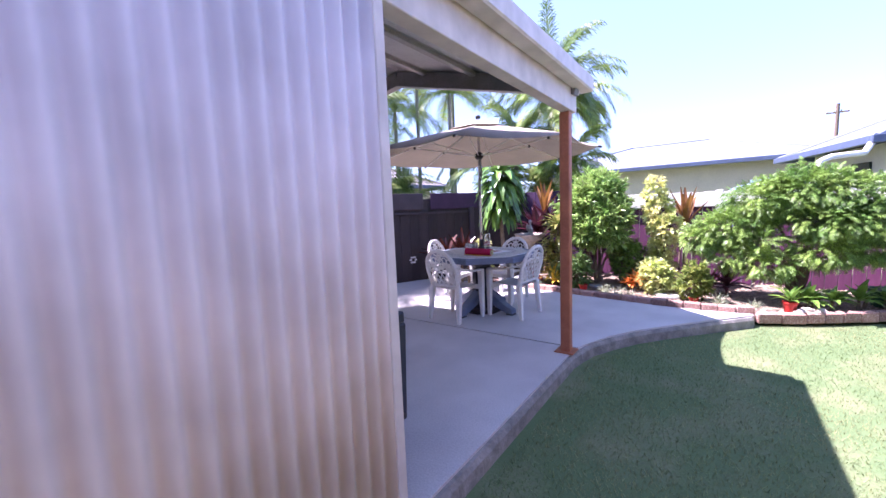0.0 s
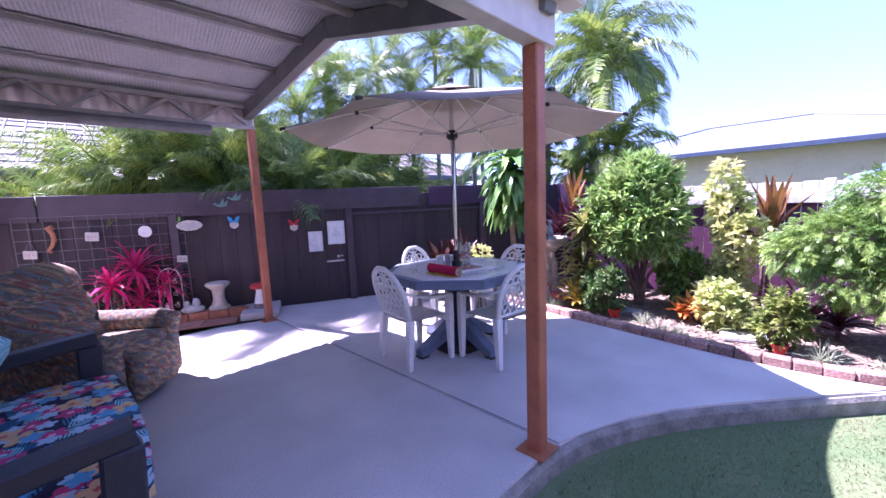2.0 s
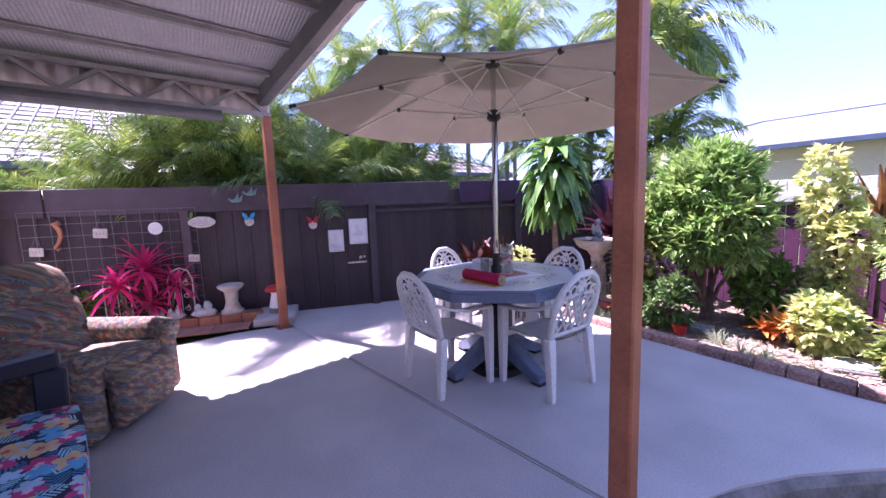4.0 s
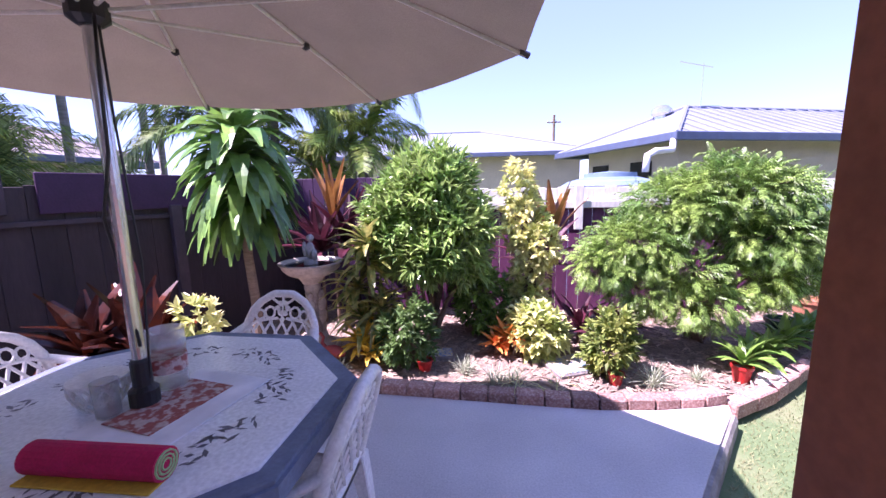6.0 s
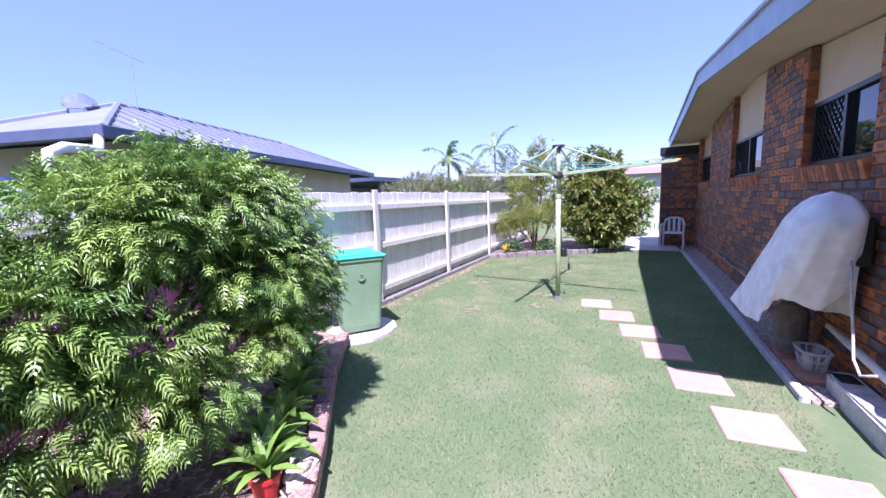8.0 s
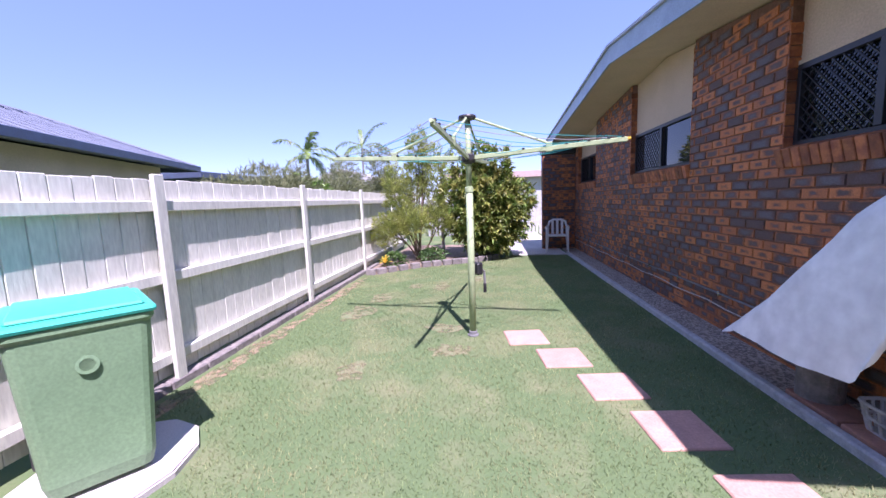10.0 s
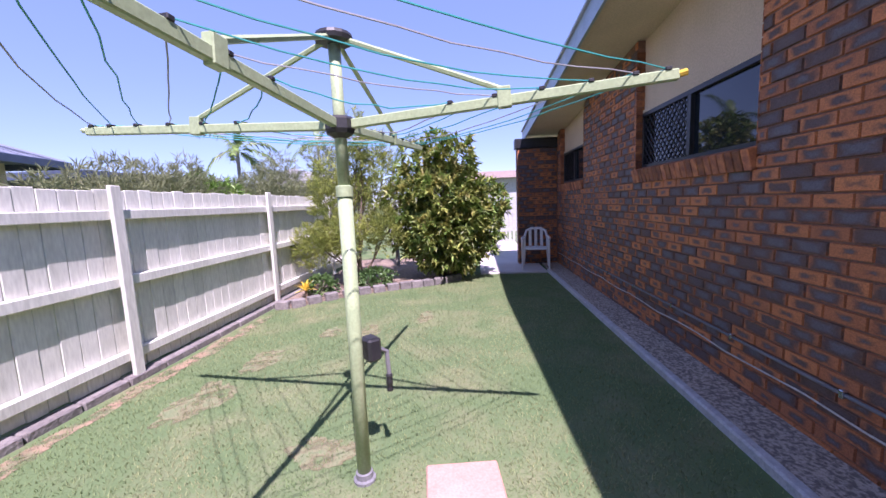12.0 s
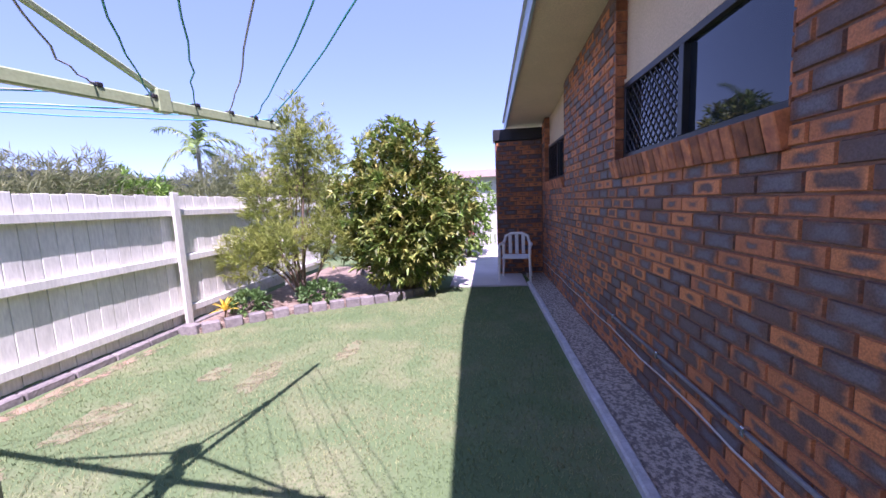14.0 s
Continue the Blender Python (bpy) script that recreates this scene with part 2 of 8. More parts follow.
def tube(bm, pts, r, n=8, r2=None, cap=True):
    """A round bar along points, tapered from r to r2."""
    pts = [Vector(p) for p in pts]
    r2 = r if r2 is None else r2
    rings = []
    side = None
    for i, p in enumerate(pts):
        d = (pts[min(i + 1, len(pts) - 1)] - pts[max(i - 1, 0)]).normalized()
        if side is None:
            side = d.orthogonal().normalized()
        side = (side - d * side.dot(d)).normalized()
        up = d.cross(side)
        rr = r + (r2 - r) * i / max(1, len(pts) - 1)
        rings.append([bm.verts.new(p + rr * (math.cos(a) * side + math.sin(a) * up)) for a in (2 * math.pi * k / n for k in range(n))])
    for a, b in zip(rings, rings[1:]):
        for k in range(n):
            bm.faces.new((a[k], a[(k + 1) % n], b[(k + 1) % n], b[k]))
    if cap:
        bm.faces.new(rings[0][::-1])
        bm.faces.new(rings[-1])
    return bm


def tubed(pts, r, n=8, r2=None):
    return tube(bmesh.new(), pts, r, n, r2)


def lathe(bm, profile, n=24, at=(0, 0, 0), scale=(1, 1)):
    """A turned shape from (radius, height) rows."""
    rings = []
    for r, z in profile:
        rings.append([bm.verts.new((at[0] + r * scale[0] * math.cos(2 * math.pi * k / n), at[1] + r * scale[1] * math.sin(2 * math.pi * k / n), at[2] + z)) for k in range(n)])
    for a, b in zip(rings, rings[1:]):
        for k in range(n):
            bm.faces.new((a[k], a[(k + 1) % n], b[(k + 1) % n], b[k]))
    if profile[0][0] > 1e-4:
        bm.faces.new(rings[0][::-1])
    if profile[-1][0] > 1e-4:
        bm.faces.new(rings[-1])
    return bm


def lathed(profile, n=24, at=(0, 0, 0), scale=(1, 1)):
    return lathe(bmesh.new(), profile, n, at, scale)


def prism(bm, outline, z0, z1, bevel=0.0):
    lo = [bm.verts.new((x, y, z0)) for x, y in outline]
    hi = [bm.verts.new((x, y, z1)) for x, y in outline]
    k = len(outline)
    bm.faces.new(lo[::-1])
    top = bm.faces.new(hi)
    for i in range(k):
        bm.faces.new((lo[i], lo[(i + 1) % k], hi[(i + 1) % k], hi[i]))
    if bevel:
        bmesh.ops.bevel(bm, geom=list(top.edges), offset=bevel, segments=2, affect="EDGES")
    bmesh.ops.recalc_face_normals(bm, faces=bm.faces)
    return bm


def blob(bm, centre, radii, sub=2, rough=0.0, seed=0):
    r = bmesh.ops.create_icosphere(bm, subdivisions=sub, radius=1.0)
    for v in r["verts"]:
        k = 1 + rough * noise.noise(v.co * 1.7 + Vector((seed * 3.1, seed, 0)))
        v.co = Vector((v.co.x * radii[0], v.co.y * radii[1], v.co.z * radii[2])) * k + Vector(centre)
    return bm




# ---- leaves ----
def strap(verts, faces, base, way, length, width, droop, seg=4, fold=0.25, tip=0.15):
    """A long leaf that arches from base along way and droops."""
    way = Vector(way).normalized()
    side = way.cross(Vector((0, 0, 1)))
    side = side.normalized() if side.length > 1e-3 else Vector((1, 0, 0))
    p, d = Vector(base), way.copy()
    first = len(verts)
    for i in range(seg + 1):
        f = i / seg
        w = width * (0.45 + 1.1 * f if f < 0.45 else (1 - (f - 0.45) / 0.55 * (1 - tip)))
        up = side.cross(d).normalized()
        verts += [tuple(p - side * w / 2 + up * w * fold), tuple(p), tuple(p + side * w / 2 + up * w * fold)]
        p = p + d * (length / seg)
        d = (d + Vector((0, 0, -droop / seg))).normalized()
    for i in range(seg):
        a = first + 3 * i
        faces += [(a, a + 1, a + 4, a + 3), (a + 1, a + 2, a + 5, a + 4)]


def leaf(verts, faces, base, way, length, width, rng):
    """A small pointed leaf, folded along its middle."""
    way = Vector(way).normalized()
    side = way.cross(Vector((rng.uniform(-0.4, 0.4), rng.uniform(-0.4, 0.4), 1)))
    side = side.normalized() if side.length > 1e-3 else Vector((1, 0, 0))
    up = side.cross(way).normalized()
    a = len(verts)
    b = Vector(base)
    mid = b + way * length * 0.45
    verts += [tuple(b), tuple(mid - side * width / 2 + up * width * 0.2), tuple(b + way * length - up * length * 0.12), tuple(mid + side * width / 2 + up * width * 0.2)]
    faces += [(a, a + 1, a + 2), (a, a + 2, a + 3)]


def sprig(verts, faces, base, way, n, length, width, spread, rng):
    """A twig end with leaves round it."""
    way = Vector(way).normalized()
    for k in range(n):
        d = way + Vector((rng.gauss(0, spread), rng.gauss(0, spread), rng.gauss(0, spread) - 0.1))
        leaf(verts, faces, Vector(base) + way * length * 0.5 * k / n, d, length * rng.uniform(0.7, 1.15), width * rng.uniform(0.8, 1.2), rng)


def crown_points(lobes, n, rng, shell=0.55):
    """Points in the outer part of overlapping lobes, with the way out."""
    out = []
    weights = [a * b * c for _, (a, b, c) in lobes]
    while len(out) < n:
        c, r = rng.choices(lobes, weights)[0]
        d = Vector((rng.gauss(0, 1), rng.gauss(0, 1), rng.gauss(0, 1))).normalized()
        k = shell + (1 - shell) * rng.random() ** 0.6
        k *= 1 + 0.34 * noise.noise(d * 2.6 + Vector(c))
        p = Vector(c) + Vector((d.x * r[0], d.y * r[1], d.z * r[2])) * k
        out.append((p, Vector((d.x / r[0], d.y / r[1], d.z / r[2])).normalized()))
    return out


def shrub(name, label, at, lobes, material, sprigs, per, length, width, seed, spread=0.6, stems=5, stem_r=0.02, shell=0.5,
          category="shrub", up=0.35, group="", stem_base=0.08, stem_mat=None):
    """A shrub or small tree: stems that fork towards lobes, and a crown of many leaves."""
    rng = random.Random(seed)
    root = thing(name, label, category, pose(*at), group)
    bm = bmesh.new()
    for k in range(stems):
        c, r = lobes[k % len(lobes)]
        a = rng.uniform(0, 6.28)
        b = Vector((stem_base * math.cos(a), stem_base * math.sin(a), 0))
        e = Vector(c) + Vector((rng.uniform(-0.5, 0.5) * r[0], rng.uniform(-0.5, 0.5) * r[1], rng.uniform(-0.2, 0.4) * r[2]))
        m1 = b.lerp(e, 0.4) + Vector((rng.uniform(-0.08, 0.08), rng.uniform(-0.08, 0.08), 0.05))
        tube(bm, [b, m1, b.lerp(e, 0.75) + Vector((rng.uniform(-0.06, 0.06), rng.uniform(-0.06, 0.06), 0.03)), e], stem_r, 6, stem_r * 0.35)
        for j in range(3):
            s = m1.lerp(e, rng.uniform(0.2, 0.9))
            tube(bm, [s, s + Vector((rng.gauss(0, 0.4) * r[0], rng.gauss(0, 0.4) * r[1], rng.uniform(0.1, 0.6) * r[2]))], stem_r * 0.45, 5, stem_r * 0.15)
    part("trunk", bm, stem_mat or M["bark"], root, "thin branching woody stems")
    v, f = [], []
    for p, d in crown_points(lobes, sprigs, rng, shell):
        if p.z < 0.02:
            continue
        sprig(v, f, p, d + Vector((0, 0, up)), per, length, width, spread, rng)
    mesh_part("crown", v, f, material, root, "", kind="stuff")
    return root


def ferny(name, label, at, lobes, material, n, size, seed, stems=12, stem_r=0.028, category="shrub"):
    """A shrub of many small feathery compound leaves on arching twigs."""
    rng = random.Random(seed)
    root = thing(name, label, category, pose(*at))
    bm = bmesh.new()
    for k in range(stems):
        c, r = lobes[k % len(lobes)]
        b = Vector((rng.gauss(0, 0.05), rng.gauss(0, 0.05), 0))
        e = Vector(c) + Vector((rng.uniform(-0.3, 0.3) * r[0], rng.uniform(-0.3, 0.3) * r[1], 0.1 * r[2]))
        m1 = b.lerp(e, 0.45) + Vector((-0.25 * e.x, -0.25 * e.y, 0.12))
        tube(bm, [b, b.lerp(m1, 0.5) + Vector((0.02, 0.01, 0.02)), m1, m1.lerp(e, 0.6) + Vector((0, 0, 0.05)), e], stem_r, 6, stem_r * 0.3)
        for j in range(3):
            s = m1.lerp(e, rng.uniform(0.3, 1.0))
            tube(bm, [s, s + Vector((rng.gauss(0, 0.45) * r[0], rng.gauss(0, 0.45) * r[1], rng.uniform(0.1, 0.6) * r[2]))], stem_r * 0.35, 5, stem_r * 0.12)
    part("trunk", bm, M["bark"], root, "thin branching woody stems")
    v, f = [], []
    for p, d in crown_points(lobes, n, rng, 0.5):
        if p.z < 0.1:
            continue
        for q in range(2):
            w = (d + Vector((rng.gauss(0, 0.55), rng.gauss(0, 0.55), rng.gauss(0.15, 0.35)))).normalized()
            frond(v, f, p, w, size * rng.uniform(0.7, 1.25), rng.uniform(0.6, 1.5), rng, 8, size * 0.44, size * 0.066, rib=0.003)
    mesh_part("crown", v, f, material, root, "", kind="stuff")
    return root


def rosette(verts, faces, at, n, length, width, rng, lift=(0.1, 1.3), droop=0.8, seg=4, fold=0.2):
    for k in range(n):
        a = k * 2.4 + rng.uniform(-0.3, 0.3)
        e = lift[0] + (lift[1] - lift[0]) * (k / n)
        strap(verts, faces, Vector(at) + Vector((0, 0, 0.02 * k / n)), (math.cos(a) * math.cos(e), math.sin(a) * math.cos(e), math.sin(e)),
              length * rng.uniform(0.75, 1.1), width * rng.uniform(0.85, 1.15), droop * rng.uniform(0.7, 1.3), seg, fold)


def rosette_plant(name, label, at, heads, material, seed, category="plant", stem=None, group=""):
    """A plant of strap-leaved heads: rows of (x, y, z, leaves, length, width, low, high, droop)."""
    rng = random.Random(seed)
    root = thing(name, label, category, pose(*at), group)
    v, f = [], []
    bm = bmesh.new()
    for x, y, z, n, length, width, low, high, droop in heads:
        rosette(v, f, (x, y, z), n, length, width, rng, (low, high), droop)
        if z > 0.08:
            tube(bm, [(x * 0.5, y * 0.5, 0), (x * 0.8, y * 0.8, z * 0.5), (x, y, z + 0.03)], 0.022, 6, 0.014)
    if len(bm.verts):
        part("stem", bm, stem or M["bark"], root)
    else:
        bm.free()
    mesh_part("leaves", v, f, material, root, "", kind="stuff")
    return root


def frond(verts, faces, base, way, length, droop, rng, leaflets=34, ll=0.42, lw=0.024, rib=0.022):
    """A feather palm frond: a rib with leaflets that hang on both sides."""
    d = Vector(way).normalized()
    side = d.cross(Vector((0, 0, 1)))
    side = side.normalized() if side.length > 1e-3 else Vector((1, 0, 0))
    p = Vector(base)
    step = length / leaflets
    first = len(verts)
    for i in range(leaflets + 1):
        w = rib * (1 - i / leaflets) + rib * 0.22
        verts += [tuple(p - side * w), tuple(p + side * w)]
        p = p + d * step
        d = (d + Vector((0, 0, -droop / leaflets))).normalized()
    for i in range(leaflets):
        a = first + 2 * i
        faces.append((a, a + 1, a + 3, a + 2))
    for i in range(3, leaflets + 1):
        f = i / leaflets
        b = (Vector(verts[first + 2 * i]) + Vector(verts[first + 2 * i + 1])) / 2
        e = (b - (Vector(verts[first + 2 * i - 2]) + Vector(verts[first + 2 * i - 1])) / 2).normalized()
        size = ll * math.sin(math.pi * (0.12 + 0.8 * f)) ** 0.7 * rng.uniform(0.8, 1.15)
        for s in (-1, 1):
            w = (side * s * 0.85 + e * 0.75 + Vector((0, 0, rng.uniform(-0.05, 0.3)))).normalized()
            tip = b + w * size * 0.75 + Vector((0, 0, -0.36 * size)) * rng.uniform(0.4, 1.7) + e * size * 0.15
            mid = b + w * size * 0.42
            q = e * lw * 0.5
            a = len(verts)
            verts += [tuple(b - q), tuple(b + q), tuple(mid + q * 1.1), tuple(mid - q * 1.1), tuple(tip)]
            faces += [(a, a + 1, a + 2, a + 3), (a + 3, a + 2, a + 4)]


def palm(label, at, height, fronds, length, seed, material, lean=(0, 0), trunk=0.06, ll=0.42, leaflets=34, lift=(0.0, 1.35), droop=1.7, heads=1, lw=0.024):
    rng = random.Random(seed)
    root = thing("palm_tree", label, "palm tree", pose(*at), "garden palms")
    v, f = [], []
    bm = bmesh.new()
    for h in range(heads):
        a = rng.uniform(0, 6.28)
        ox, oy = (0, 0) if heads == 1 else (0.35 * math.cos(a + h * 2.3), 0.35 * math.sin(a + h * 2.3))
        hh = height * (1 if h == 0 else rng.uniform(0.65, 1.0))
        top = Vector((ox * 1.8 + lean[0], oy * 1.8 + lean[1], hh))
        pts = [Vector((ox, oy, 0)).lerp(top, k / 8) + Vector((0, 0, 0)) for k in range(9)]
        tube(bm, pts, trunk, 8, trunk * 0.7)
        tube(bm, [top, top + Vector((0, 0, 0.35))], trunk * 0.85, 8, trunk * 0.4)
        for k in range(fronds):
            a = k * 2.4 + rng.uniform(-0.3, 0.3)
            e = lift[0] + (lift[1] - lift[0]) * (k / fronds) + rng.uniform(-0.15, 0.15)
            frond(v, f, top + Vector((0, 0, 0.25)), (math.cos(a) * math.cos(e), math.sin(a) * math.cos(e), math.sin(e)),
                  length * rng.uniform(0.75, 1.1), droop * rng.uniform(0.75, 1.25), rng, leaflets, ll, lw)
    part("trunk", bm, M["palm_trunk"], root, "slim ringed grey palm stem")
    mesh_part("crown", v, f, material, root, "", kind="stuff")
    return root


L = {
    "palm": leaf_mat("palm_leaf", (0.10, 0.22, 0.035), (0.25, 0.35, 0.06), island=0.5),
    "palm_dark": leaf_mat("palm_leaf_dark", (0.085, 0.17, 0.05), (0.16, 0.26, 0.06), island=0.45),
    "glossy": leaf_mat("glossy_green_leaf", (0.09, 0.22, 0.035), (0.18, 0.35, 0.06), rough=0.3, island=0.4),
    "fern": leaf_mat("light_green_leaf", (0.22, 0.38, 0.07), (0.10, 0.23, 0.045), rough=0.4, trans=0.3, island=0.55),
    "round": leaf_mat("lance_green_leaf", (0.17, 0.35, 0.08), (0.31, 0.48, 0.13), rough=0.3, trans=0.3, island=0.5),
    "mop": leaf_mat("broad_strap_leaf", (0.076, 0.204, 0.060), (0.187, 0.391, 0.068), rough=0.28, trans=0.2),
    "variegated": leaf_mat("variegated_leaf", (0.74, 0.74, 0.36), (0.50, 0.58, 0.20), c3=(0.22, 0.36, 0.09), island=0.25),
    "pale": leaf_mat("pale_variegated_leaf", (0.68, 0.76, 0.33), (0.40, 0.55, 0.15), island=0.25),
    "dark": leaf_mat("dark_green_leaf", (0.060, 0.145, 0.043), (0.119, 0.238, 0.060)),
    "burgundy": leaf_mat("burgundy_leaf", (0.085, 0.022, 0.032), (0.05, 0.022, 0.028), rough=0.3, trans=0.2),
    "pink": leaf_mat("pink_cordyline_leaf", (0.743, 0.041, 0.189), (0.405, 0.027, 0.095), rough=0.35),
    "orange": leaf_mat("orange_leaf", (0.744, 0.240, 0.048), (0.660, 0.360, 0.072), rough=0.4),
    "croton": leaf_mat("yellow_croton_leaf", (0.76, 0.60, 0.06), (0.62, 0.50, 0.06), rough=0.35),
    "striped": leaf_mat("striped_strap_leaf", (0.10, 0.20, 0.04), (0.46, 0.48, 0.13), rough=0.35, scale=14),
    # near-black leaf; the orange highlights are mixed into its colour
    "embers": leaf_mat("dark_bromeliad_leaf", (0.026, 0.012, 0.012), (0.12, 0.032, 0.010), c3=(0.030, 0.016, 0.013), rough=0.25, trans=0.1, island=0.7),
    "amber": leaf_mat("amber_leaf", (0.30, 0.16, 0.035), (0.11, 0.06, 0.022), rough=0.3, trans=0.25, island=0.4),
    "wispy": leaf_mat("wispy_grey_green_leaf", (0.36, 0.44, 0.12), (0.24, 0.34, 0.08), trans=0.4, island=0.45),
    "lilly": leaf_mat("bushy_leaf_with_red_tips", (0.14, 0.27, 0.05), (0.33, 0.34, 0.085), c3=(0.08, 0.16, 0.035), island=0.6, scale=5, trans=0.35),
    "mixed": leaf_mat("lime_and_red_leaf", (0.12, 0.24, 0.04), (0.32, 0.40, 0.09), c3=(0.07, 0.16, 0.035), island=0.45),
    "grass": leaf_mat("grass_blade", (0.130, 0.218, 0.084), (0.222, 0.268, 0.121), island=0.35, scale=1.3, rough=0.8, spec=0.08),
    "olive": leaf_mat("grey_olive_leaf", (0.25, 0.31, 0.15), (0.19, 0.25, 0.115)),
    "tuft": leaf_mat("blue_grey_tuft", (0.240, 0.345, 0.195), (0.360, 0.450, 0.285)),
}


# ---- ground, slab, beds ----
LAWN = -0.14
bm = bmesh.new()
bmesh.ops.create_grid(bm, x_segments=2, y_segments=2, size=260)
bmesh.ops.translate(bm, verts=bm.verts, vec=(0, 0, LAWN))
setting(part("ground", bm, M["lawn"]), "mown green lawn with dry straw-coloured patches", "lawn")

EDGE = [(-0.795, 4.275), (-0.76, 4.5), (-0.63, 4.82), (-0.47, 5.13), (-0.24, 5.46), (0.02, 5.80), (0.27, 6.12), (0.49, 6.40)]
KERB = [(0.53, 6.5), (0.35, 6.44), (0.0, 6.38), (-0.38, 6.36), (-0.75, 6.38), (-1.15, 6.41), (-1.55, 6.44), (-1.95, 6.47), (-2.35, 6.51), (-2.75, 6.54), (-3.3, 6.55), (-4.5, 6.5)]
bm = bmesh.new()
prism(bm, [(-4.86, 3.975)] + EDGE + KERB + [(-4.9, 6.0), (-5.6, 4.2)], LAWN - 0.02, 0.0, 0.012)
setting(part("patio_slab_north", bm, M["concrete"]), "pale grey concrete patio slab with a curved edge", "patio")
bm = bmesh.new()
prism(bm, [(-4.86, 3.966), (-0.80, 4.266), (-0.81, 4.105), (-0.78, 3.6), (-0.74, 3.0), (-0.69, 2.2), (-0.63, 1.2), (-0.60, -6), (-4.9, -6), (-5.0, 3.4)], LAWN - 0.02, 0.0, 0.012)
setting(part("patio_slab_south", bm, M["concrete"]), "pale grey concrete slab under the patio roof", "patio")
# rough cast edge of the slab against the lawn
for name, line in (("slab_edge_curved", EDGE), ("slab_edge_straight", [(-0.63, 1.2), (-0.69, 2.2), (-0.74, 3.0), (-0.78, 3.6), (-0.81, 4.1), (-0.795, 4.27)])):
    bm = bmesh.new()
    rows = []
    for i, (x, y) in enumerate(line):
        x2, y2 = line[min(i + 1, len(line) - 1)]
        x1, y1 = line[max(i - 1, 0)]
        d = Vector((x2 - x1, y2 - y1, 0)).normalized()
        nrm = Vector((d.y, -d.x, 0))
        p = Vector((x, y, 0))
        rows.append([bm.verts.new(p + nrm * o + Vector((0, 0, z))) for o, z in ((-0.01, -0.016), (0.022, -0.02), (0.04, -0.05), (0.045, LAWN - 0.01))])
    for a, b in zip(rows, rows[1:]):
        for k in range(3):
            bm.faces.new((a[k], b[k], b[k + 1], a[k + 1]))
    setting(part(name, bm, M["concrete_edge"]), "rough weathered edge of the concrete slab", "slab edge")

# garden bed
BED_EAST = [(0.53, 6.5), (0.98, 6.76), (1.3, 7.0), (1.62, 7.25), (2.1, 7.62), (2.55, 7.93), (2.85, 8.12)]
bm = bmesh.new()
outline = [(0.52, 6.55)] + BED_EAST[1:] + [(2.9, 8.74), (-3.5, 8.74), (-4.75, 6.1), (-4.5, 6.52)] + KERB[-2::-1]
pts = [Vector((x, y, 0)) for x, y in outline]
rng = random.Random(4)
grid = {}
for i in range(90):
    for j in range(36):
        x, y = -4.9 + i * 0.09, 5.95 + j * 0.08
        grid[i, j] = (x, y)


def inside(x, y, poly):
    hit = False
    for (x1, y1), (x2, y2) in zip(poly, poly[1:] + poly[:1]):
        if (y1 > y) != (y2 > y) and x < (x2 - x1) * (y - y1) / (y2 - y1) + x1:
            hit = not hit
    return hit


cells = {}
for (i, j), (x, y) in grid.items():
    if inside(x, y, outline):
        z = -0.03 + 0.03 * noise.noise(Vector((x * 2.5, y * 2.5, 0))) + 0.015 * noise.noise(Vector((x * 11, y * 11, 3)))
        cells[i, j] = bm.verts.new((x, y, z))
for (i, j) in cells:
    q = [cells.get(k) for k in ((i, j), (i + 1, j), (i + 1, j + 1), (i, j + 1))]
    if all(q):
        bm.faces.new(q)
rim = bm.faces.new([bm.verts.new((x, y, -0.07)) for x, y in outline])
setting(part("garden_bed", bm, M["mulch"], smooth=True), "brown mulched garden bed", "garden bed")

# ---- fences ----
FENCE = pose(-5.35, 4.45, 0, 0, 0, -22)
fence = setting(thing("fence_west", "", "", FENCE), "dark plum painted timber fence with a deep top board", "fence")


def board_mesh(name, w, d, h, material, bevel=0.004):
    bm = boxed(-w / 2, -d / 2, 0, w / 2, d / 2, h, bevel)
    me = bpy.data.meshes.new(name)
    bm.to_mesh(me)
    bm.free()
    me.materials.append(material)
    return me


pal = board_mesh("paling", 0.018, 0.1985, 1.62, M["dark_fence"])
y = -5.0
rng = random.Random(7)
while y < 4.75:
    shared("paling", pal, fence, pose(rng.uniform(-0.004, 0.004), y, rng.uniform(-0.005, 0.02) - 0.02, 0, 0, rng.uniform(-0.6, 0.6)))
    y += 0.2
me_top = board_mesh("top_board", 0.03, 2.38, 0.315, M["dark_rail"], 0.005)
me_top_purple = board_mesh("top_board_purple", 0.03, 2.22, 0.315, M["purple_shaded"], 0.005)
for k, y in enumerate((-3.8, -1.4, 1.0)):
    shared("top_board", me_top, fence, pose(0.028, y - 0.2, 1.385 + 0.004 * k))
shared("top_board", me_top_purple, fence, pose(0.028, 3.27, 1.39), "purple painted top board")
for y in (-3.82, -1.42, 0.86, 3.1):
    part("fence_post", boxed(0.012, y - 0.05, -0.05, 0.075, y + 0.05, 1.42, 0.006), M["dark_rail"], fence)
part("gate_rail", boxed(0.012, 0.92, 1.30, 0.04, 3.05, 1.34, 0.004), M["dark_rail"], fence)
part("bottom_gap_board", boxed(-0.03, -5, -0.12, -0.012, 4.55, 0.06), M["dark_fence"], fence)

rendered = mat("cream_wall_render", (0.52, 0.46, 0.34), (0.44, 0.39, 0.29), scale=3, rough=0.85, bump=0.2)
setting(part("wall_rendered", boxed(0.03, -6.5, -0.1, 0.13, -3.28, 1.66, 0.01), rendered, m=FENCE), "cream rendered garden wall at the end of the dark fence", "wall")

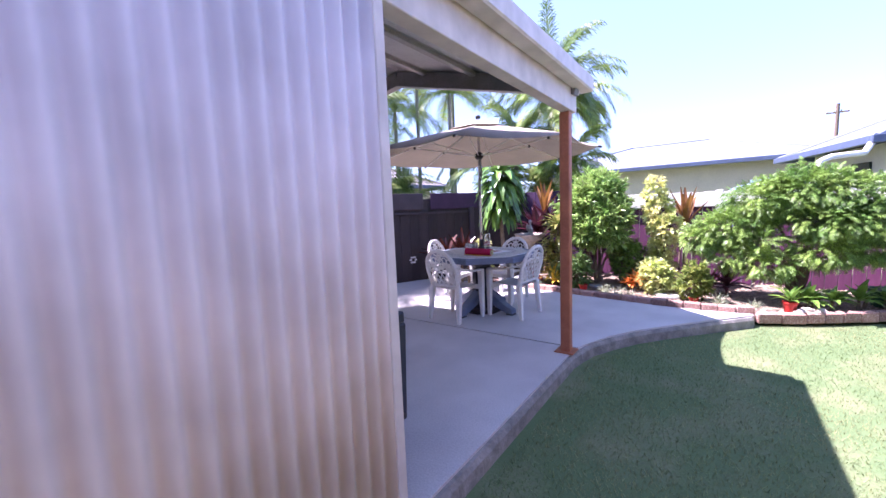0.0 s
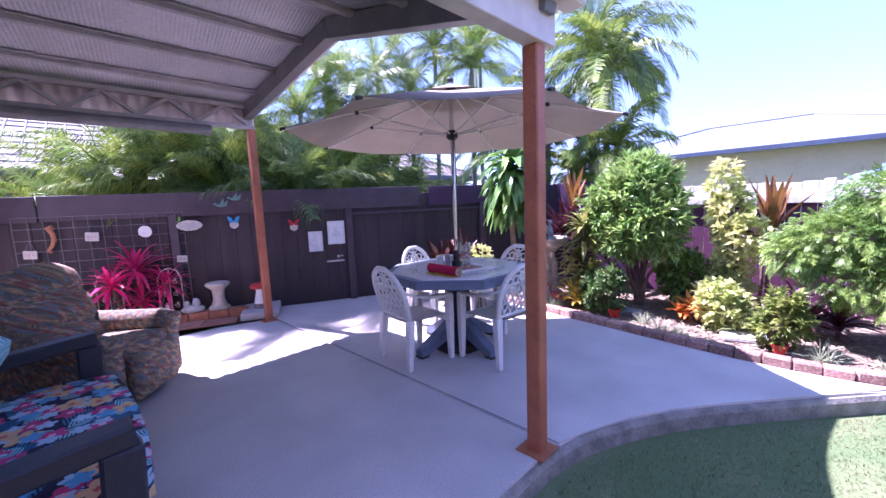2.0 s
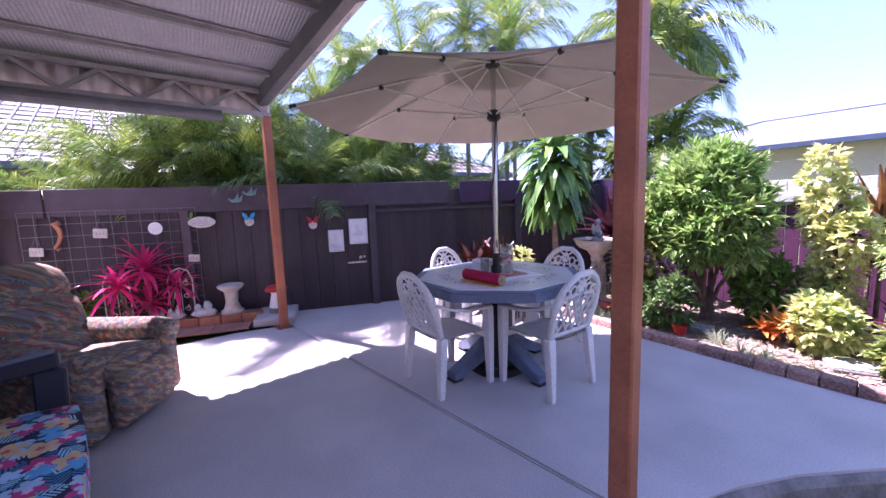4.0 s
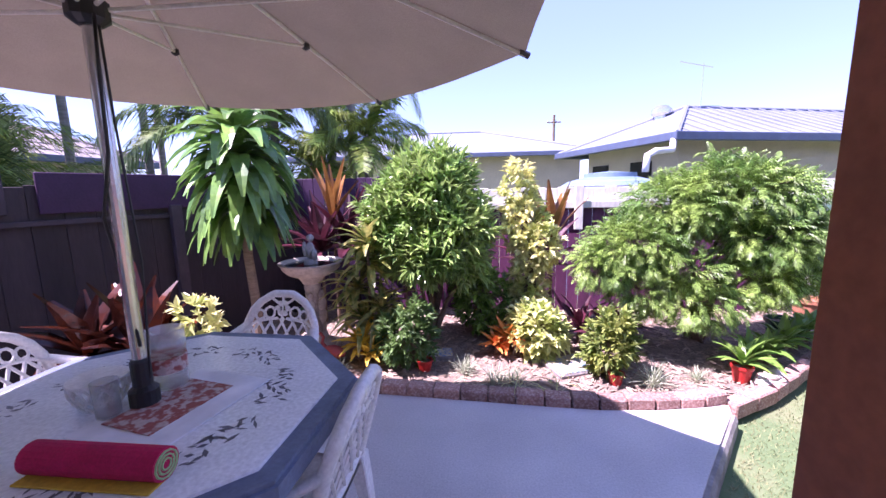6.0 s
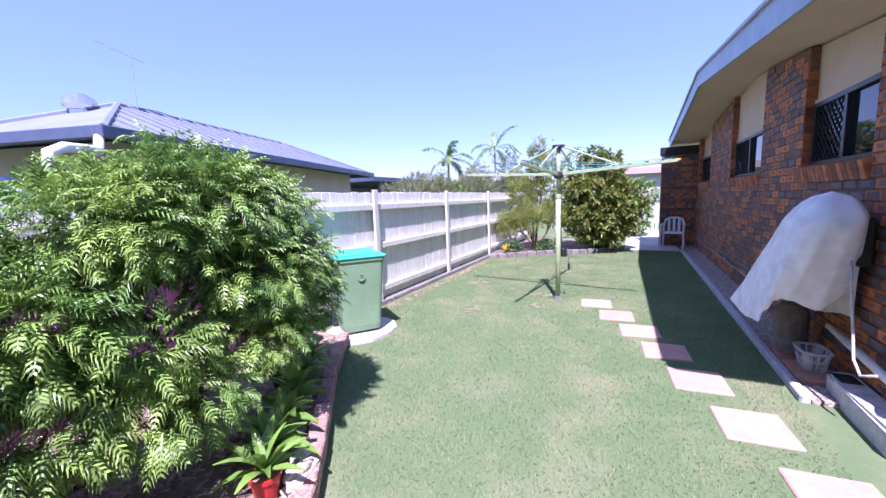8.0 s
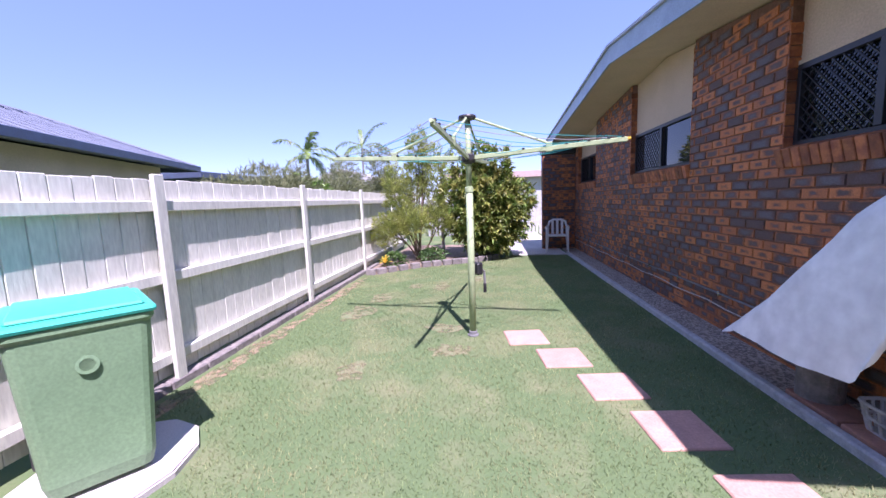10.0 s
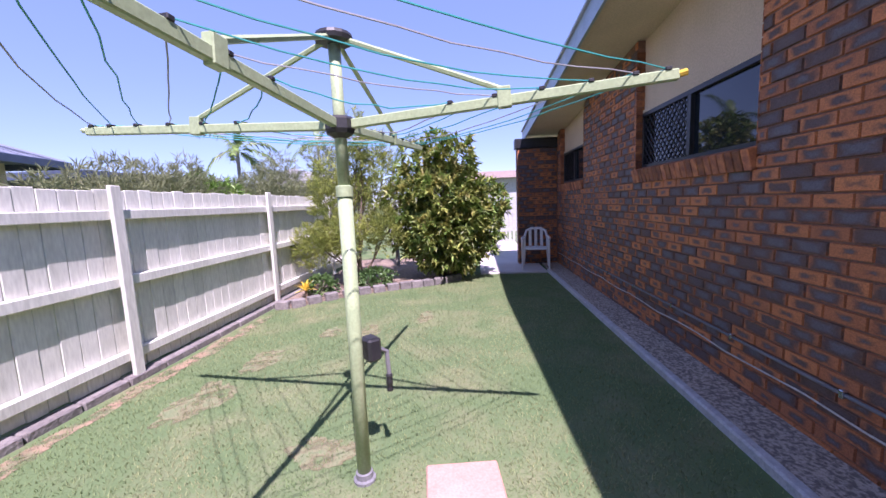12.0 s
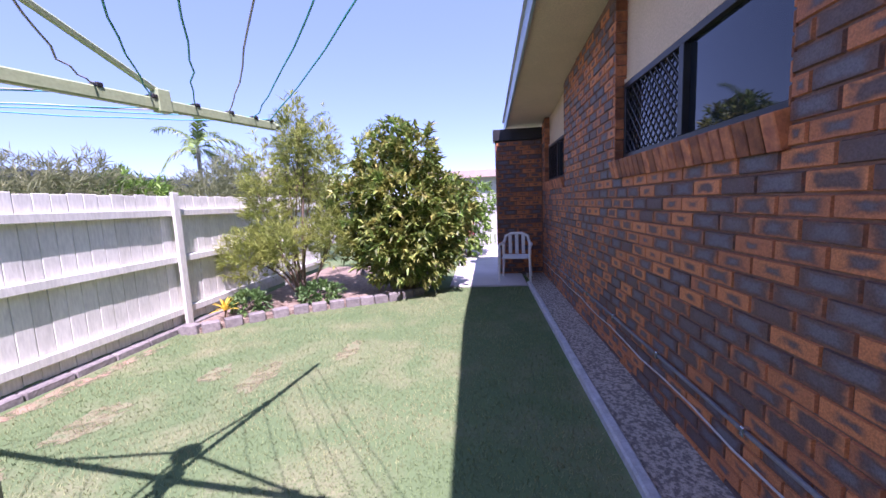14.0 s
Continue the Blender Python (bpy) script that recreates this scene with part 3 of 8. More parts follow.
NF = 8.74
north = setting(thing("fence_north", "", "", pose(0, NF, 0)), "tall timber paling fence painted white on a grey block footing, purple behind the garden", "fence")
pal_w = board_mesh("white_paling", 0.138, 0.018, 1.62, M["white_fence"])
pal_p = board_mesh("purple_paling", 0.138, 0.018, 1.40, M["purple_fence"])
# corner palings: same purple paint, darkened in colour for the shade there
pal_pd = board_mesh("shaded_purple_paling", 0.138, 0.018, 1.75, M["purple_shaded"])
pal_s = board_mesh("white_paling_top", 0.138, 0.018, 0.17, M["white_fence"])
x = -4.03
n_pal = 0
while x < 13.5:
    dx, dz = rng.uniform(-0.003, 0.003), rng.uniform(-0.012, 0.006)
    if x > 2.4:
        shared("paling", pal_w, north, pose(x, 0.03 + dx, -0.06 + dz))
    elif x > -2.3:
        shared("paling", pal_p, north, pose(x, 0.03 + dx, -0.1 + dz))
        shared("paling_top", pal_s, north, pose(x, 0.03 + dx, 1.345 + dz))
    else:
        shared("paling", pal_pd, north, pose(x, 0.03 + dx, -0.06 + dz))
    x += 0.143
for z in (0.06, 0.72, 1.30):
    part("rail", boxed(2.3, -0.045, z, 13.5, 0.018, z + 0.085, 0.006), M["white_fence"], north)
part("rail", boxed(-2.35, -0.045, 1.26, 2.3, 0.018, 1.345, 0.006), M["white_fence"], north)
for x in (-2.35, 0.0, 2.0, 4.32, 6.72, 9.22, 11.7):
    part("post", boxed(x - 0.05, -0.085, -0.22, x + 0.05, -0.046, 1.59, 0.006) if x > 2.1 else boxed(x - 0.05, -0.085, 1.0, x + 0.05, -0.046, 1.54, 0.006), M["white_fence"], north)
blk = board_mesh("footing_block", 0.39, 0.12, 0.17, M["stone_block"], 0.012)
x = 3.6
while x < 10.2:
    shared("footing_block", blk, north, pose(x, -0.03 + rng.uniform(-0.006, 0.006), -0.24, 0, 0, rng.uniform(-1, 1)))
    x += 0.4

# ---- brick house ----
WALL_Y, WX0, WX1, RIDGE_X = 3.76, 2.6, 12.3, 7.3


def wall_top(x):
    return 3.10 - (0.133 * (RIDGE_X - x) if x < RIDGE_X else 0.075 * (x - RIDGE_X))


WINDOWS = [(3.62, 4.98), (6.40, 8.30), (10.35, 12.0)]
WIN_Z0, WIN_Z1, SILL = 1.62, 2.24, 0.155
BW, BH, JOINT = 0.23, 0.076, 0.01

m = bpy.data.materials.new("flashed_brick")
m.use_nodes = True
nt = m.node_tree
nn, ll = nt.nodes, nt.links
pb = nn["Principled BSDF"]
uv = nn.new("ShaderNodeUVMap")
geo = nn.new("ShaderNodeNewGeometry")
sep = nn.new("ShaderNodeSeparateXYZ")
ll.new(uv.outputs[0], sep.inputs[0])


def nmath(op, a, b=None, c=None):
    k = nn.new("ShaderNodeMath")
    k.operation = op
    for i, v in enumerate((a, b, c)):
        if v is None:
            continue
        if isinstance(v, (int, float)):
            k.inputs[i].default_value = v
        else:
            ll.new(v, k.inputs[i])
    return k.outputs[0]


def nrange(v, a, b, c=0.0, d=1.0):
    k = nn.new("ShaderNodeMapRange")
    k.interpolation_type = "SMOOTHSTEP"
    for i, q in enumerate((a, b, c, d)):
        k.inputs[i + 1].default_value = q
    ll.new(v, k.inputs[0])
    return k.outputs[0]


def nmix(f, a, b):
    k = nn.new("ShaderNodeMix")
    k.data_type = "RGBA"
    ll.new(f, k.inputs[0])
    for i, q in ((6, a), (7, b)):
        if isinstance(q, tuple):
            k.inputs[i].default_value = (*q, 1)
        else:
            ll.new(q, k.inputs[i])
    return k.outputs[2]


big = nn.new("ShaderNodeTexNoise")
big.inputs["Scale"].default_value, big.inputs["Detail"].default_value = 22, 4
ll.new(geo.outputs["Position"], big.inputs["Vector"])
fine = nn.new("ShaderNodeTexNoise")
fine.inputs["Scale"].default_value, fine.inputs["Detail"].default_value = 140, 3
ll.new(geo.outputs["Position"], fine.inputs["Vector"])
oi = nn.new("ShaderNodeObjectInfo")
rand = nmath("FRACT", nmath("ADD", geo.outputs["Random Per Island"], oi.outputs["Random"]))
rand2 = nmath("FRACT", nmath("MULTIPLY", rand, 17.3))
ex = nmath("ABSOLUTE", nmath("SUBTRACT", sep.outputs[0], 0.5))
ey = nmath("ABSOLUTE", nmath("SUBTRACT", sep.outputs[1], 0.5))
edge = nmath("MAXIMUM", ex, nmath("MULTIPLY", ey, 0.95))
edge = nmath("ADD", edge, nmath("MULTIPLY", nmath("SUBTRACT", big.outputs[0], 0.5), 0.40))
reach = nrange(rand, 0.0, 1.0, 0.16, 0.60)
core = nmath("SUBTRACT", 1.0, nrange(nmath("SUBTRACT", edge, reach), -0.13, 0.10))
blue = nmath("MULTIPLY", nrange(nmath("SUBTRACT", edge, nmath("MULTIPLY", reach, 0.6)), -0.16, 0.10, 1.0, 0.0), nrange(rand2, 0.15, 0.6, 0.25, 1.0))
rim = nmix(rand2, (0.58, 0.205, 0.07), (0.36, 0.125, 0.052))
dark = nmix(blue, (0.115, 0.066, 0.052), (0.135, 0.122, 0.135))
skin = nmix(core, rim, dark)
hs = nn.new("ShaderNodeHueSaturation")
ll.new(nrange(fine.outputs[0], 0.3, 0.7, 0.8, 1.2), hs.inputs["Value"])
ll.new(skin, hs.inputs["Color"])
ll.new(hs.outputs[0], pb.inputs["Base Color"])
pb.inputs["Roughness"].default_value = 0.7
bp = nn.new("ShaderNodeBump")
bp.inputs["Strength"].default_value, bp.inputs["Distance"].default_value = 0.5, 0.006
ll.new(fine.outputs[0], bp.inputs["Height"])
ll.new(bp.outputs[0], pb.inputs["Normal"])
M["brick"] = m
M["sill_brick"] = mat("sill_brick", (0.42, 0.15, 0.055), (0.22, 0.075, 0.04), scale=14, rough=0.75, bump=0.3, rnd=0.45)

house = setting(thing("brick_house", "", ""), "low-gabled house of dark flashed brick with beige panels over the windows", "house")
# solid wall behind the bricks, in upright strips round the openings
bm = bmesh.new()
CUTS = [WX0] + [v for w in WINDOWS for v in w] + [WX1]


def strip(bm, x0, x1, z0, top, y0, y1):
    pts = [x0] + [v for v in (RIDGE_X,) if x0 < v < x1] + [x1]
    for a, b in zip(pts, pts[1:]):
        za, zb = (wall_top(a), wall_top(b)) if top is None else (top, top)
        v = [bm.verts.new(p) for p in ((a, y0, z0), (b, y0, z0), (b, y0, zb), (a, y0, za), (a, y1, z0), (b, y1, z0), (b, y1, zb), (a, y1, za))]
        for q in ((0, 1, 2, 3), (7, 6, 5, 4), (0, 4, 5, 1), (1, 5, 6, 2), (2, 6, 7, 3), (3, 7, 4, 0)):
            bm.faces.new([v[i] for i in q])


for i in range(len(CUTS) - 1):
    a, b = CUTS[i], CUTS[i + 1]
    if i % 2 == 0:
        strip(bm, a, b, -0.25, None, WALL_Y - 0.012, WALL_Y - 0.22)
    else:
        strip(bm, a, b, -0.25, WIN_Z0 - SILL, WALL_Y - 0.012, WALL_Y - 0.22)
bmesh.ops.recalc_face_normals(bm, faces=bm.faces)
part("wall_core", bm, M["mortar"], house)
part("wall_west", boxed(WX0, -6, -0.2, WX0 + 0.2, WALL_Y - 0.23, 2.5), M["mortar"], house)
part("wall_back", boxed(WX0, -6, -0.2, WX1, -5.8, 3.0), M["mortar"], house)
part("wall_east", boxed(WX1 - 0.2, -6, -0.2, WX1, WALL_Y - 0.23, 2.6), M["mortar"], house)
for a, b in WINDOWS:
    bm = bmesh.new()
    strip(bm, a, b, WIN_Z1, None, WALL_Y - 0.09, WALL_Y - 0.15)
    bmesh.ops.recalc_face_normals(bm, faces=bm.faces)
    part("panel", bm, M["beige"], house, "beige rendered panel over a window")
    part("reveal_board", boxed(a, WALL_Y - 0.088, WIN_Z1 + 0.0, b, WALL_Y - 0.07, WIN_Z1 + 0.03), M["beige"], house)

# windows
for i, (a, b) in enumerate(WINDOWS):
    win = setting(thing("window_%d" % (i + 1), "", "", pose(a, WALL_Y - 0.1, WIN_Z0)), "black sliding window with a diamond security screen on one sash", "window")
    w, h = b - a, WIN_Z1 - WIN_Z0
    bm = bmesh.new()
    for q in ((0, 0, w, 0.045), (0, h - 0.045, w, h), (0, 0.045, 0.045, h - 0.045), (w - 0.045, 0.045, w, h - 0.045)):
        box(bm, q[0], -0.03, q[1], q[2], 0.03, q[3], 0.003)
    part("window_frame", bm, M["black_frame"], win)
    part("mullion", boxed(w * 0.5 - 0.028, -0.032, 0.046, w * 0.5 + 0.028, 0.034, h - 0.046, 0.003), M["black_frame"], win)
    part("pane", boxed(0.046, -0.012, 0.046, w * 0.5 - 0.029, -0.006, h - 0.046), M["window_glass"], win)
    part("pane", boxed(w * 0.5 + 0.029, -0.012, 0.046, w - 0.046, -0.006, h - 0.046), M["window_glass"], win)
    bm = bmesh.new()
    x0, x1, z0, z1 = w * 0.5 + 0.03, w - 0.047, 0.047, h - 0.047
    step, tall = 0.085, z1 - z0
    for way in (1, -1):
        k = -int(tall / step) - 1
        while x0 + k * step < x1 + tall:
            start = x0 + k * step
            lo, hi = sorted((way * (x0 - start), way * (x1 - start)))
            lo, hi = max(0.0, lo), min(tall, hi)
            if hi - lo > 0.02:
                tube(bm, [(start + way * lo, 0.012 + 0.003 * way, z0 + lo), (start + way * hi, 0.012 + 0.003 * way, z0 + hi)], 0.0065, 4)
            k += 1
    part("security_screen", bm, M["black_frame"], win, "black diamond mesh screen")

# soffit, fascia, roof: raked gable edge over the wall
EAVE_Y = 4.42


def roof_z(x):
    return 3.16 - (0.133 * (RIDGE_X - x) if x < RIDGE_X else 0.075 * (x - RIDGE_X))


for nm, x0, x1 in (("west", 2.05, RIDGE_X), ("east", RIDGE_X, 12.9)):
    z0, z1 = roof_z(x0), roof_z(x1)
    for name, y0, y1, lo, hi, mt in (("soffit", -5.9, EAVE_Y - 0.03, -0.045, -0.03, "soffit"), ("roof", -6.1, EAVE_Y + 0.03, 0.13, 0.16, "roof_metal"), ("fascia", EAVE_Y - 0.028, EAVE_Y, -0.09, 0.128, "blue_fascia")):
        bm = bmesh.new()
        v = [bm.verts.new((x, yy, (z0 if x == x0 else z1) + dz)) for dz in (lo, hi) for x, yy in ((x0, y0), (x1, y0), (x1, y1), (x0, y1))]
        for q in ((3, 2, 1, 0), (4, 5, 6, 7), (0, 1, 5, 4), (1, 2, 6, 5), (2, 3, 7, 6), (3, 0, 4, 7)):
            bm.faces.new([v[i] for i in q])
        part(name, bm, M[mt], house)
part("west_fascia", boxed(2.0, -6, roof_z(2.05) - 0.1, 2.04, EAVE_Y, roof_z(2.05) + 0.12), M["blue_fascia"], house)

# projecting end wall beyond the chair
bm = boxed(12.32, 3.5, -0.2, 12.55, 4.62, 2.42)
part("end_wall_core", bm, M["mortar"], house)
part("end_beam", boxed(12.28, 3.55, 2.43, 12.58, 4.66, 2.64, 0.01), M["black_frame"], house, "black painted beam")

# path strip, gravel and kerb along the wall
setting(part("drain_strip", boxed(WX0 + 0.6, WALL_Y, LAWN - 0.02, WX1, 4.10, LAWN + 0.035), M["pebbles"]), "grey-beige pebble strip along the brick wall", "gravel strip")
setting(part("strip_kerb", boxed(WX0 + 0.6, 4.102, LAWN - 0.02, WX1 - 0.9, 4.17, LAWN + 0.06, 0.012), M["stone_grey"]), "narrow concrete kerb between lawn and pebbles", "kerb")
setting(part("side_path", boxed(11.3, 4.172, LAWN - 0.02, 18, 5.5, LAWN + 0.03, 0.01), M["concrete"]), "pale concrete side path", "path")

# ---- shed and patio roof ----
SHED = pose(-0.80, 4.20, 0, 0, 0, 3.6)
shed = setting(thing("shed", "", "", SHED), "cream corrugated steel shed with an open gabled patio roof", "shed")


def corrugated(u0, u1, z0, z1, axis, off, pitch=0.076, depth=0.016):
    """A ribbed sheet: flat pans between rounded ribs."""
    bm = bmesh.new()
    rows = []
    k = max(2, int((u1 - u0) / pitch * 14))
    for i in range(k + 1):
        u = u0 + (u1 - u0) * i / k
        c = math.cos(2 * math.pi * u / pitch)
        d = depth * c
        q = [(off + d, z0), (off + d, z1), (off + d - 0.004, z1), (off + d - 0.004, z0)]
        rows.append([bm.verts.new((p, u, z) if axis == "y" else (u, p, z)) for p, z in q])
    for a, b in zip(rows, rows[1:]):
        for j in range(4):
            bm.faces.new((a[j], b[j], b[(j + 1) % 4], a[(j + 1) % 4]))
    bmesh.ops.recalc_face_normals(bm, faces=bm.faces)
    return bm


WALL_END = -2.455
part("side_sheet", corrugated(-9.0, WALL_END - 0.05, -0.12, 2.45, "y", 0.0), M["corrugated"], shed, "cream corrugated steel sheet", smooth=True)
part("end_sheet", corrugated(-4.0, -0.06, 0.0, 2.75, "x", WALL_END - 0.1), M["corrugated"], shed, smooth=True)
part("far_sheet", corrugated(-9.0, WALL_END - 0.1, 0.0, 2.45, "y", -4.05), M["corrugated"], shed, smooth=True)
part("corner_trim", boxed(-0.03, WALL_END - 0.052, -0.12, 0.024, WALL_END + 0.0, 2.45, 0.004), M["cream"], shed, "cream corner flashing")
for nm, x in (("post", -0.065), ("post", -4.03)):
    bm = boxed(x - 0.045, -0.09, 0.0, x + 0.045, -0.005, 2.22 if x > -1 else 2.42, 0.008)
    part(nm, bm, M["terracotta_paint"], shed, "terracotta painted square steel post")
    part("post_foot", boxed(x - 0.09, -0.14, 0.0, x + 0.09, 0.04, 0.008, 0.002), M["terracotta_paint"], shed)
APEX_X, APEX_Z, SIDE_Z = -2.02, 3.02, 2.50
part("side_beam", boxed(-0.1, -9, 2.22, 0.0, 0.06, 2.43, 0.004), M["cream"], shed, "cream steel side beam with rust streaks")
part("gutter", boxed(0.002, -9, 2.40, 0.13, 0.15, 2.53, 0.012), M["cream"], shed, "cream gutter")
# lattice beam on the fence side
bm = bmesh.new()
box(bm, -4.07, -9, 2.66, -4.0, 0.0, 2.70)
box(bm, -4.07, -9, 2.42, -4.0, 0.0, 2.46)
part("lattice_chord", bm, M["truss_grey"], shed)
y = -0.06
k = 0
bm = bmesh.new()
while y > -8.5:
    tube(bm, [(-4.035, y, 2.46 if k % 2 == 0 else 2.66), (-4.035, y - 0.27, 2.66 if k % 2 == 0 else 2.46)], 0.024, 4)
    y -= 0.27
    k += 1
part("lattice_web", bm, M["truss_grey"], shed)
part("lattice_backing", corrugated(-9, 0.02, 2.44, 2.715, "y", -4.095, 0.12), M["corrugated"], shed, smooth=True)
# roof slopes with foil on the underside
for s, x0, x1, z0, z1 in ((1, 0.05, APEX_X, SIDE_Z + 0.02, APEX_Z), (-1, -4.12, APEX_X, SIDE_Z + 0.22, APEX_Z)):
    for name, lo, hi, mt in (("foil_lining", 0.0, 0.008, "foil"), ("roof_sheet", 0.01, 0.03, "cream")):
        bm = bmesh.new()
        v = [bm.verts.new((x, yy, z + dz)) for dz in (lo, hi) for x, yy, z in ((x0, -9.2, z0), (x1, -9.2, z1), (x1, 0.2, z1), (x0, 0.2, z0))]
        for q in ((3, 2, 1, 0), (4, 5, 6, 7), (0, 1, 5, 4), (1, 2, 6, 5), (2, 3, 7, 6), (3, 0, 4, 7)):
            bm.faces.new([v[i] for i in q])
        bmesh.ops.recalc_face_normals(bm, faces=bm.faces)
        part(name, bm, M[mt], shed)
    for f in (0.22, 0.5, 0.8):
        x, z = x0 + (x1 - x0) * f, z0 + (z1 - z0) * f
        part("purlin", boxed(x - 0.028, -9, z - 0.05, x + 0.028, 0.16, z - 0.004, 0.004), M["truss_grey"], shed)
        part("purlin_flange", boxed(x - 0.05, -9, z - 0.014, x + 0.05, 0.16, z - 0.003, 0.002), M["truss_grey"], shed)
    # end rafter
    d = Vector((x1 - x0, 0, z1 - z0))
    ang = math.degrees(math.atan2(d.z, abs(d.x)))
    m4 = pose((x0 + x1) / 2, -0.05, (z0 + z1) / 2 - 0.09, 0, ang if d.x < 0 else -ang, 0)
    part("end_rafter", boxed(-d.length / 2, -0.05, -0.085, d.length / 2, 0.05, 0.075, 0.004, m4), M["grey_steel"], shed, "dark grey end rafter")
    part("barge_board", boxed(-d.length / 2, 0.051, -0.07, d.length / 2, 0.075, 0.10, 0.003, m4), M["cream"], shed)
part("rolled_blind", tubed([(-3.98, -8, 2.36), (-3.98, -0.5, 2.36)], 0.055, 12), M["grey_steel"], shed, "grey rolled-up outdoor blind")


# ---- patio: table, umbrella, chairs ----
TX, TY = -2.37, 4.98
table = thing("octagonal_table", "octagonal blue-grey stone pedestal table with a pale printed top", "table", pose(TX, TY, 0, 0, 0, -3))


def octagon(r, turn=22.5):
    return [(r * math.cos(radians(turn + 45 * k)), r * math.sin(radians(turn + 45 * k))) for k in range(8)]


part("table_rim", prism(bmesh.new(), octagon(0.735), 0.725, 0.793, 0.012), M["table_blue"], table, "blue-grey moulded rim")
part("table_top", prism(bmesh.new(), octagon(0.655), 0.79, 0.800, 0.003), M["table_top"], table, "pale blue-white printed top")
# printed ring of leaf sprays on the top
v, f = [], []
rng = random.Random(3)
for k in range(8):
    for j in range(26):
        a = radians(45 * k + 6 + 33 * j / 25)
        r = 0.44 + rng.uniform(-0.045, 0.045)
        d = Vector((rng.gauss(0, 1), rng.gauss(0, 1), 0)).normalized()
        c = Vector((r * math.cos(a), r * math.sin(a), 0.8012))
        s = d.cross(Vector((0, 0, 1))) * rng.uniform(0.004, 0.009)
        d = d * rng.uniform(0.012, 0.03)
        i = len(v)
        v += [tuple(c - d), tuple(c + s), tuple(c + d), tuple(c - s)]
        f.append((i, i + 1, i + 2, i + 3))
M["print_grey"] = mat("dark_print", (0.10, 0.10, 0.12), (0.2, 0.2, 0.22), rough=0.5, bump=0)
mesh_part("printed_border", v, f, M["print_grey"], table, "dark grey printed leaf border", kind="stuff")
part("pedestal", lathed([(0.20, 0.03), (0.20, 0.10), (0.13, 0.2), (0.125, 0.6), (0.19, 0.68), (0.24, 0.724)], 8), M["navy_plastic"], table, "near-black pedestal")
part("base_plate", prism(bmesh.new(), octagon(0.27), 0.0, 0.06, 0.01), M["black_plastic"], table, "black base plate")
for k in range(4):
    a = 90 * k
    m4 = pose(0, 0, 0, 0, 0, a)
    bm = bmesh.new()
    for w0, q in ((0.055, [(0.10, 0.30), (0.10, 0.14), (0.42, 0.02), (0.50, 0.02), (0.50, 0.075), (0.44, 0.10)]),):
        sides = [[bm.verts.new((x, s * w0, z)) for x, z in q] for s in (-1, 1)]
        bm.faces.new(sides[0])
        bm.faces.new(sides[1][::-1])
        for i in range(len(q)):
            j = (i + 1) % len(q)
            bm.faces.new((sides[0][i], sides[1][i], sides[1][j], sides[0][j]))
    bmesh.ops.recalc_face_normals(bm, faces=bm.faces)
    bmesh.ops.bevel(bm, geom=list(bm.edges), offset=0.008, segments=2, affect="EDGES")
    leg = part("leg", bm, M["table_blue"], table, m=m4)
    part("rubber_foot", boxed(0.41, -0.05, 0.0, 0.505, 0.05, 0.021, 0.004), M["black_plastic"], leg)

# umbrella
M["ivory"] = mat("ivory_enamel", (0.72, 0.69, 0.63), (0.66, 0.63, 0.58), rough=0.35, bump=0.0)
UX, UY, UR, UTIP, UTOP = -2.35, 4.965, 1.49, 2.085, 2.48
umb = thing("patio_umbrella", "large open beige canvas patio umbrella standing through the table", "umbrella", pose(UX, UY, 0.802))
ZB = 0.802


def rib_point(k, r):
    a = radians(25 + 45 * k)
    f = r / UR
    z = UTOP - (UTOP - UTIP) * (0.94 * f + 0.06 * f * f)
    return Vector((r * math.cos(a), r * math.sin(a), z - ZB))


bm = bmesh.new()
N = 10
for k in range(8):
    rows = []
    for i in range(N + 1):
        r = 0.10 + (UR - 0.10) * i / N
        row = []
        for j in range(7):
            s = j / 6
            p = rib_point(k, r).lerp(rib_point(k + 1, r), s)
            p.z -= 0.035 * math.sin(math.pi * s) * (i / N)
            if i == N:
                p.x *= 1 - 0.022 * math.sin(math.pi * s)
                p.y *= 1 - 0.022 * math.sin(math.pi * s)
            row.append(bm.verts.new(p))
        rows.append(row)
    for a, b in zip(rows, rows[1:]):
        for j in range(6):
            bm.faces.new((a[j], b[j], b[j + 1], a[j + 1]))
part("canopy", bm, M["canopy"], umb, "beige canvas canopy", smooth=True)
bm = bmesh.new()
for k in range(8):
    q = [rib_point(k, 0.02) + Vector((0, 0, 0.05)), rib_point(k + 1, 0.02) + Vector((0, 0, 0.05)), rib_point(k + 1, 0.42) + Vector((0, 0, 0.02)), rib_point(k, 0.42) + Vector((0, 0, 0.02))]
    bm.faces.new([bm.verts.new(p) for p in q])
part("vent_cap", bm, M["canopy"], umb, "second canvas layer over the vent")
part("finial", lathed([(0.03, UTOP - ZB + 0.06), (0.035, UTOP - ZB + 0.09), (0.0, UTOP - ZB + 0.12)], 12), M["black_plastic"], umb)
part("pole", tubed([(0, 0, 0.0), (0, 0, UTOP - ZB + 0.06)], 0.021, 14), M["chrome"], umb, "brushed aluminium pole")
part("pole_socket", lathed([(0.045, 0.0), (0.045, 0.06), (0.03, 0.075), (0.03, 0.16), (0.024, 0.17)], 14), M["black_plastic"], umb, "black pole socket with a knob")
HUB = 2.07 - ZB
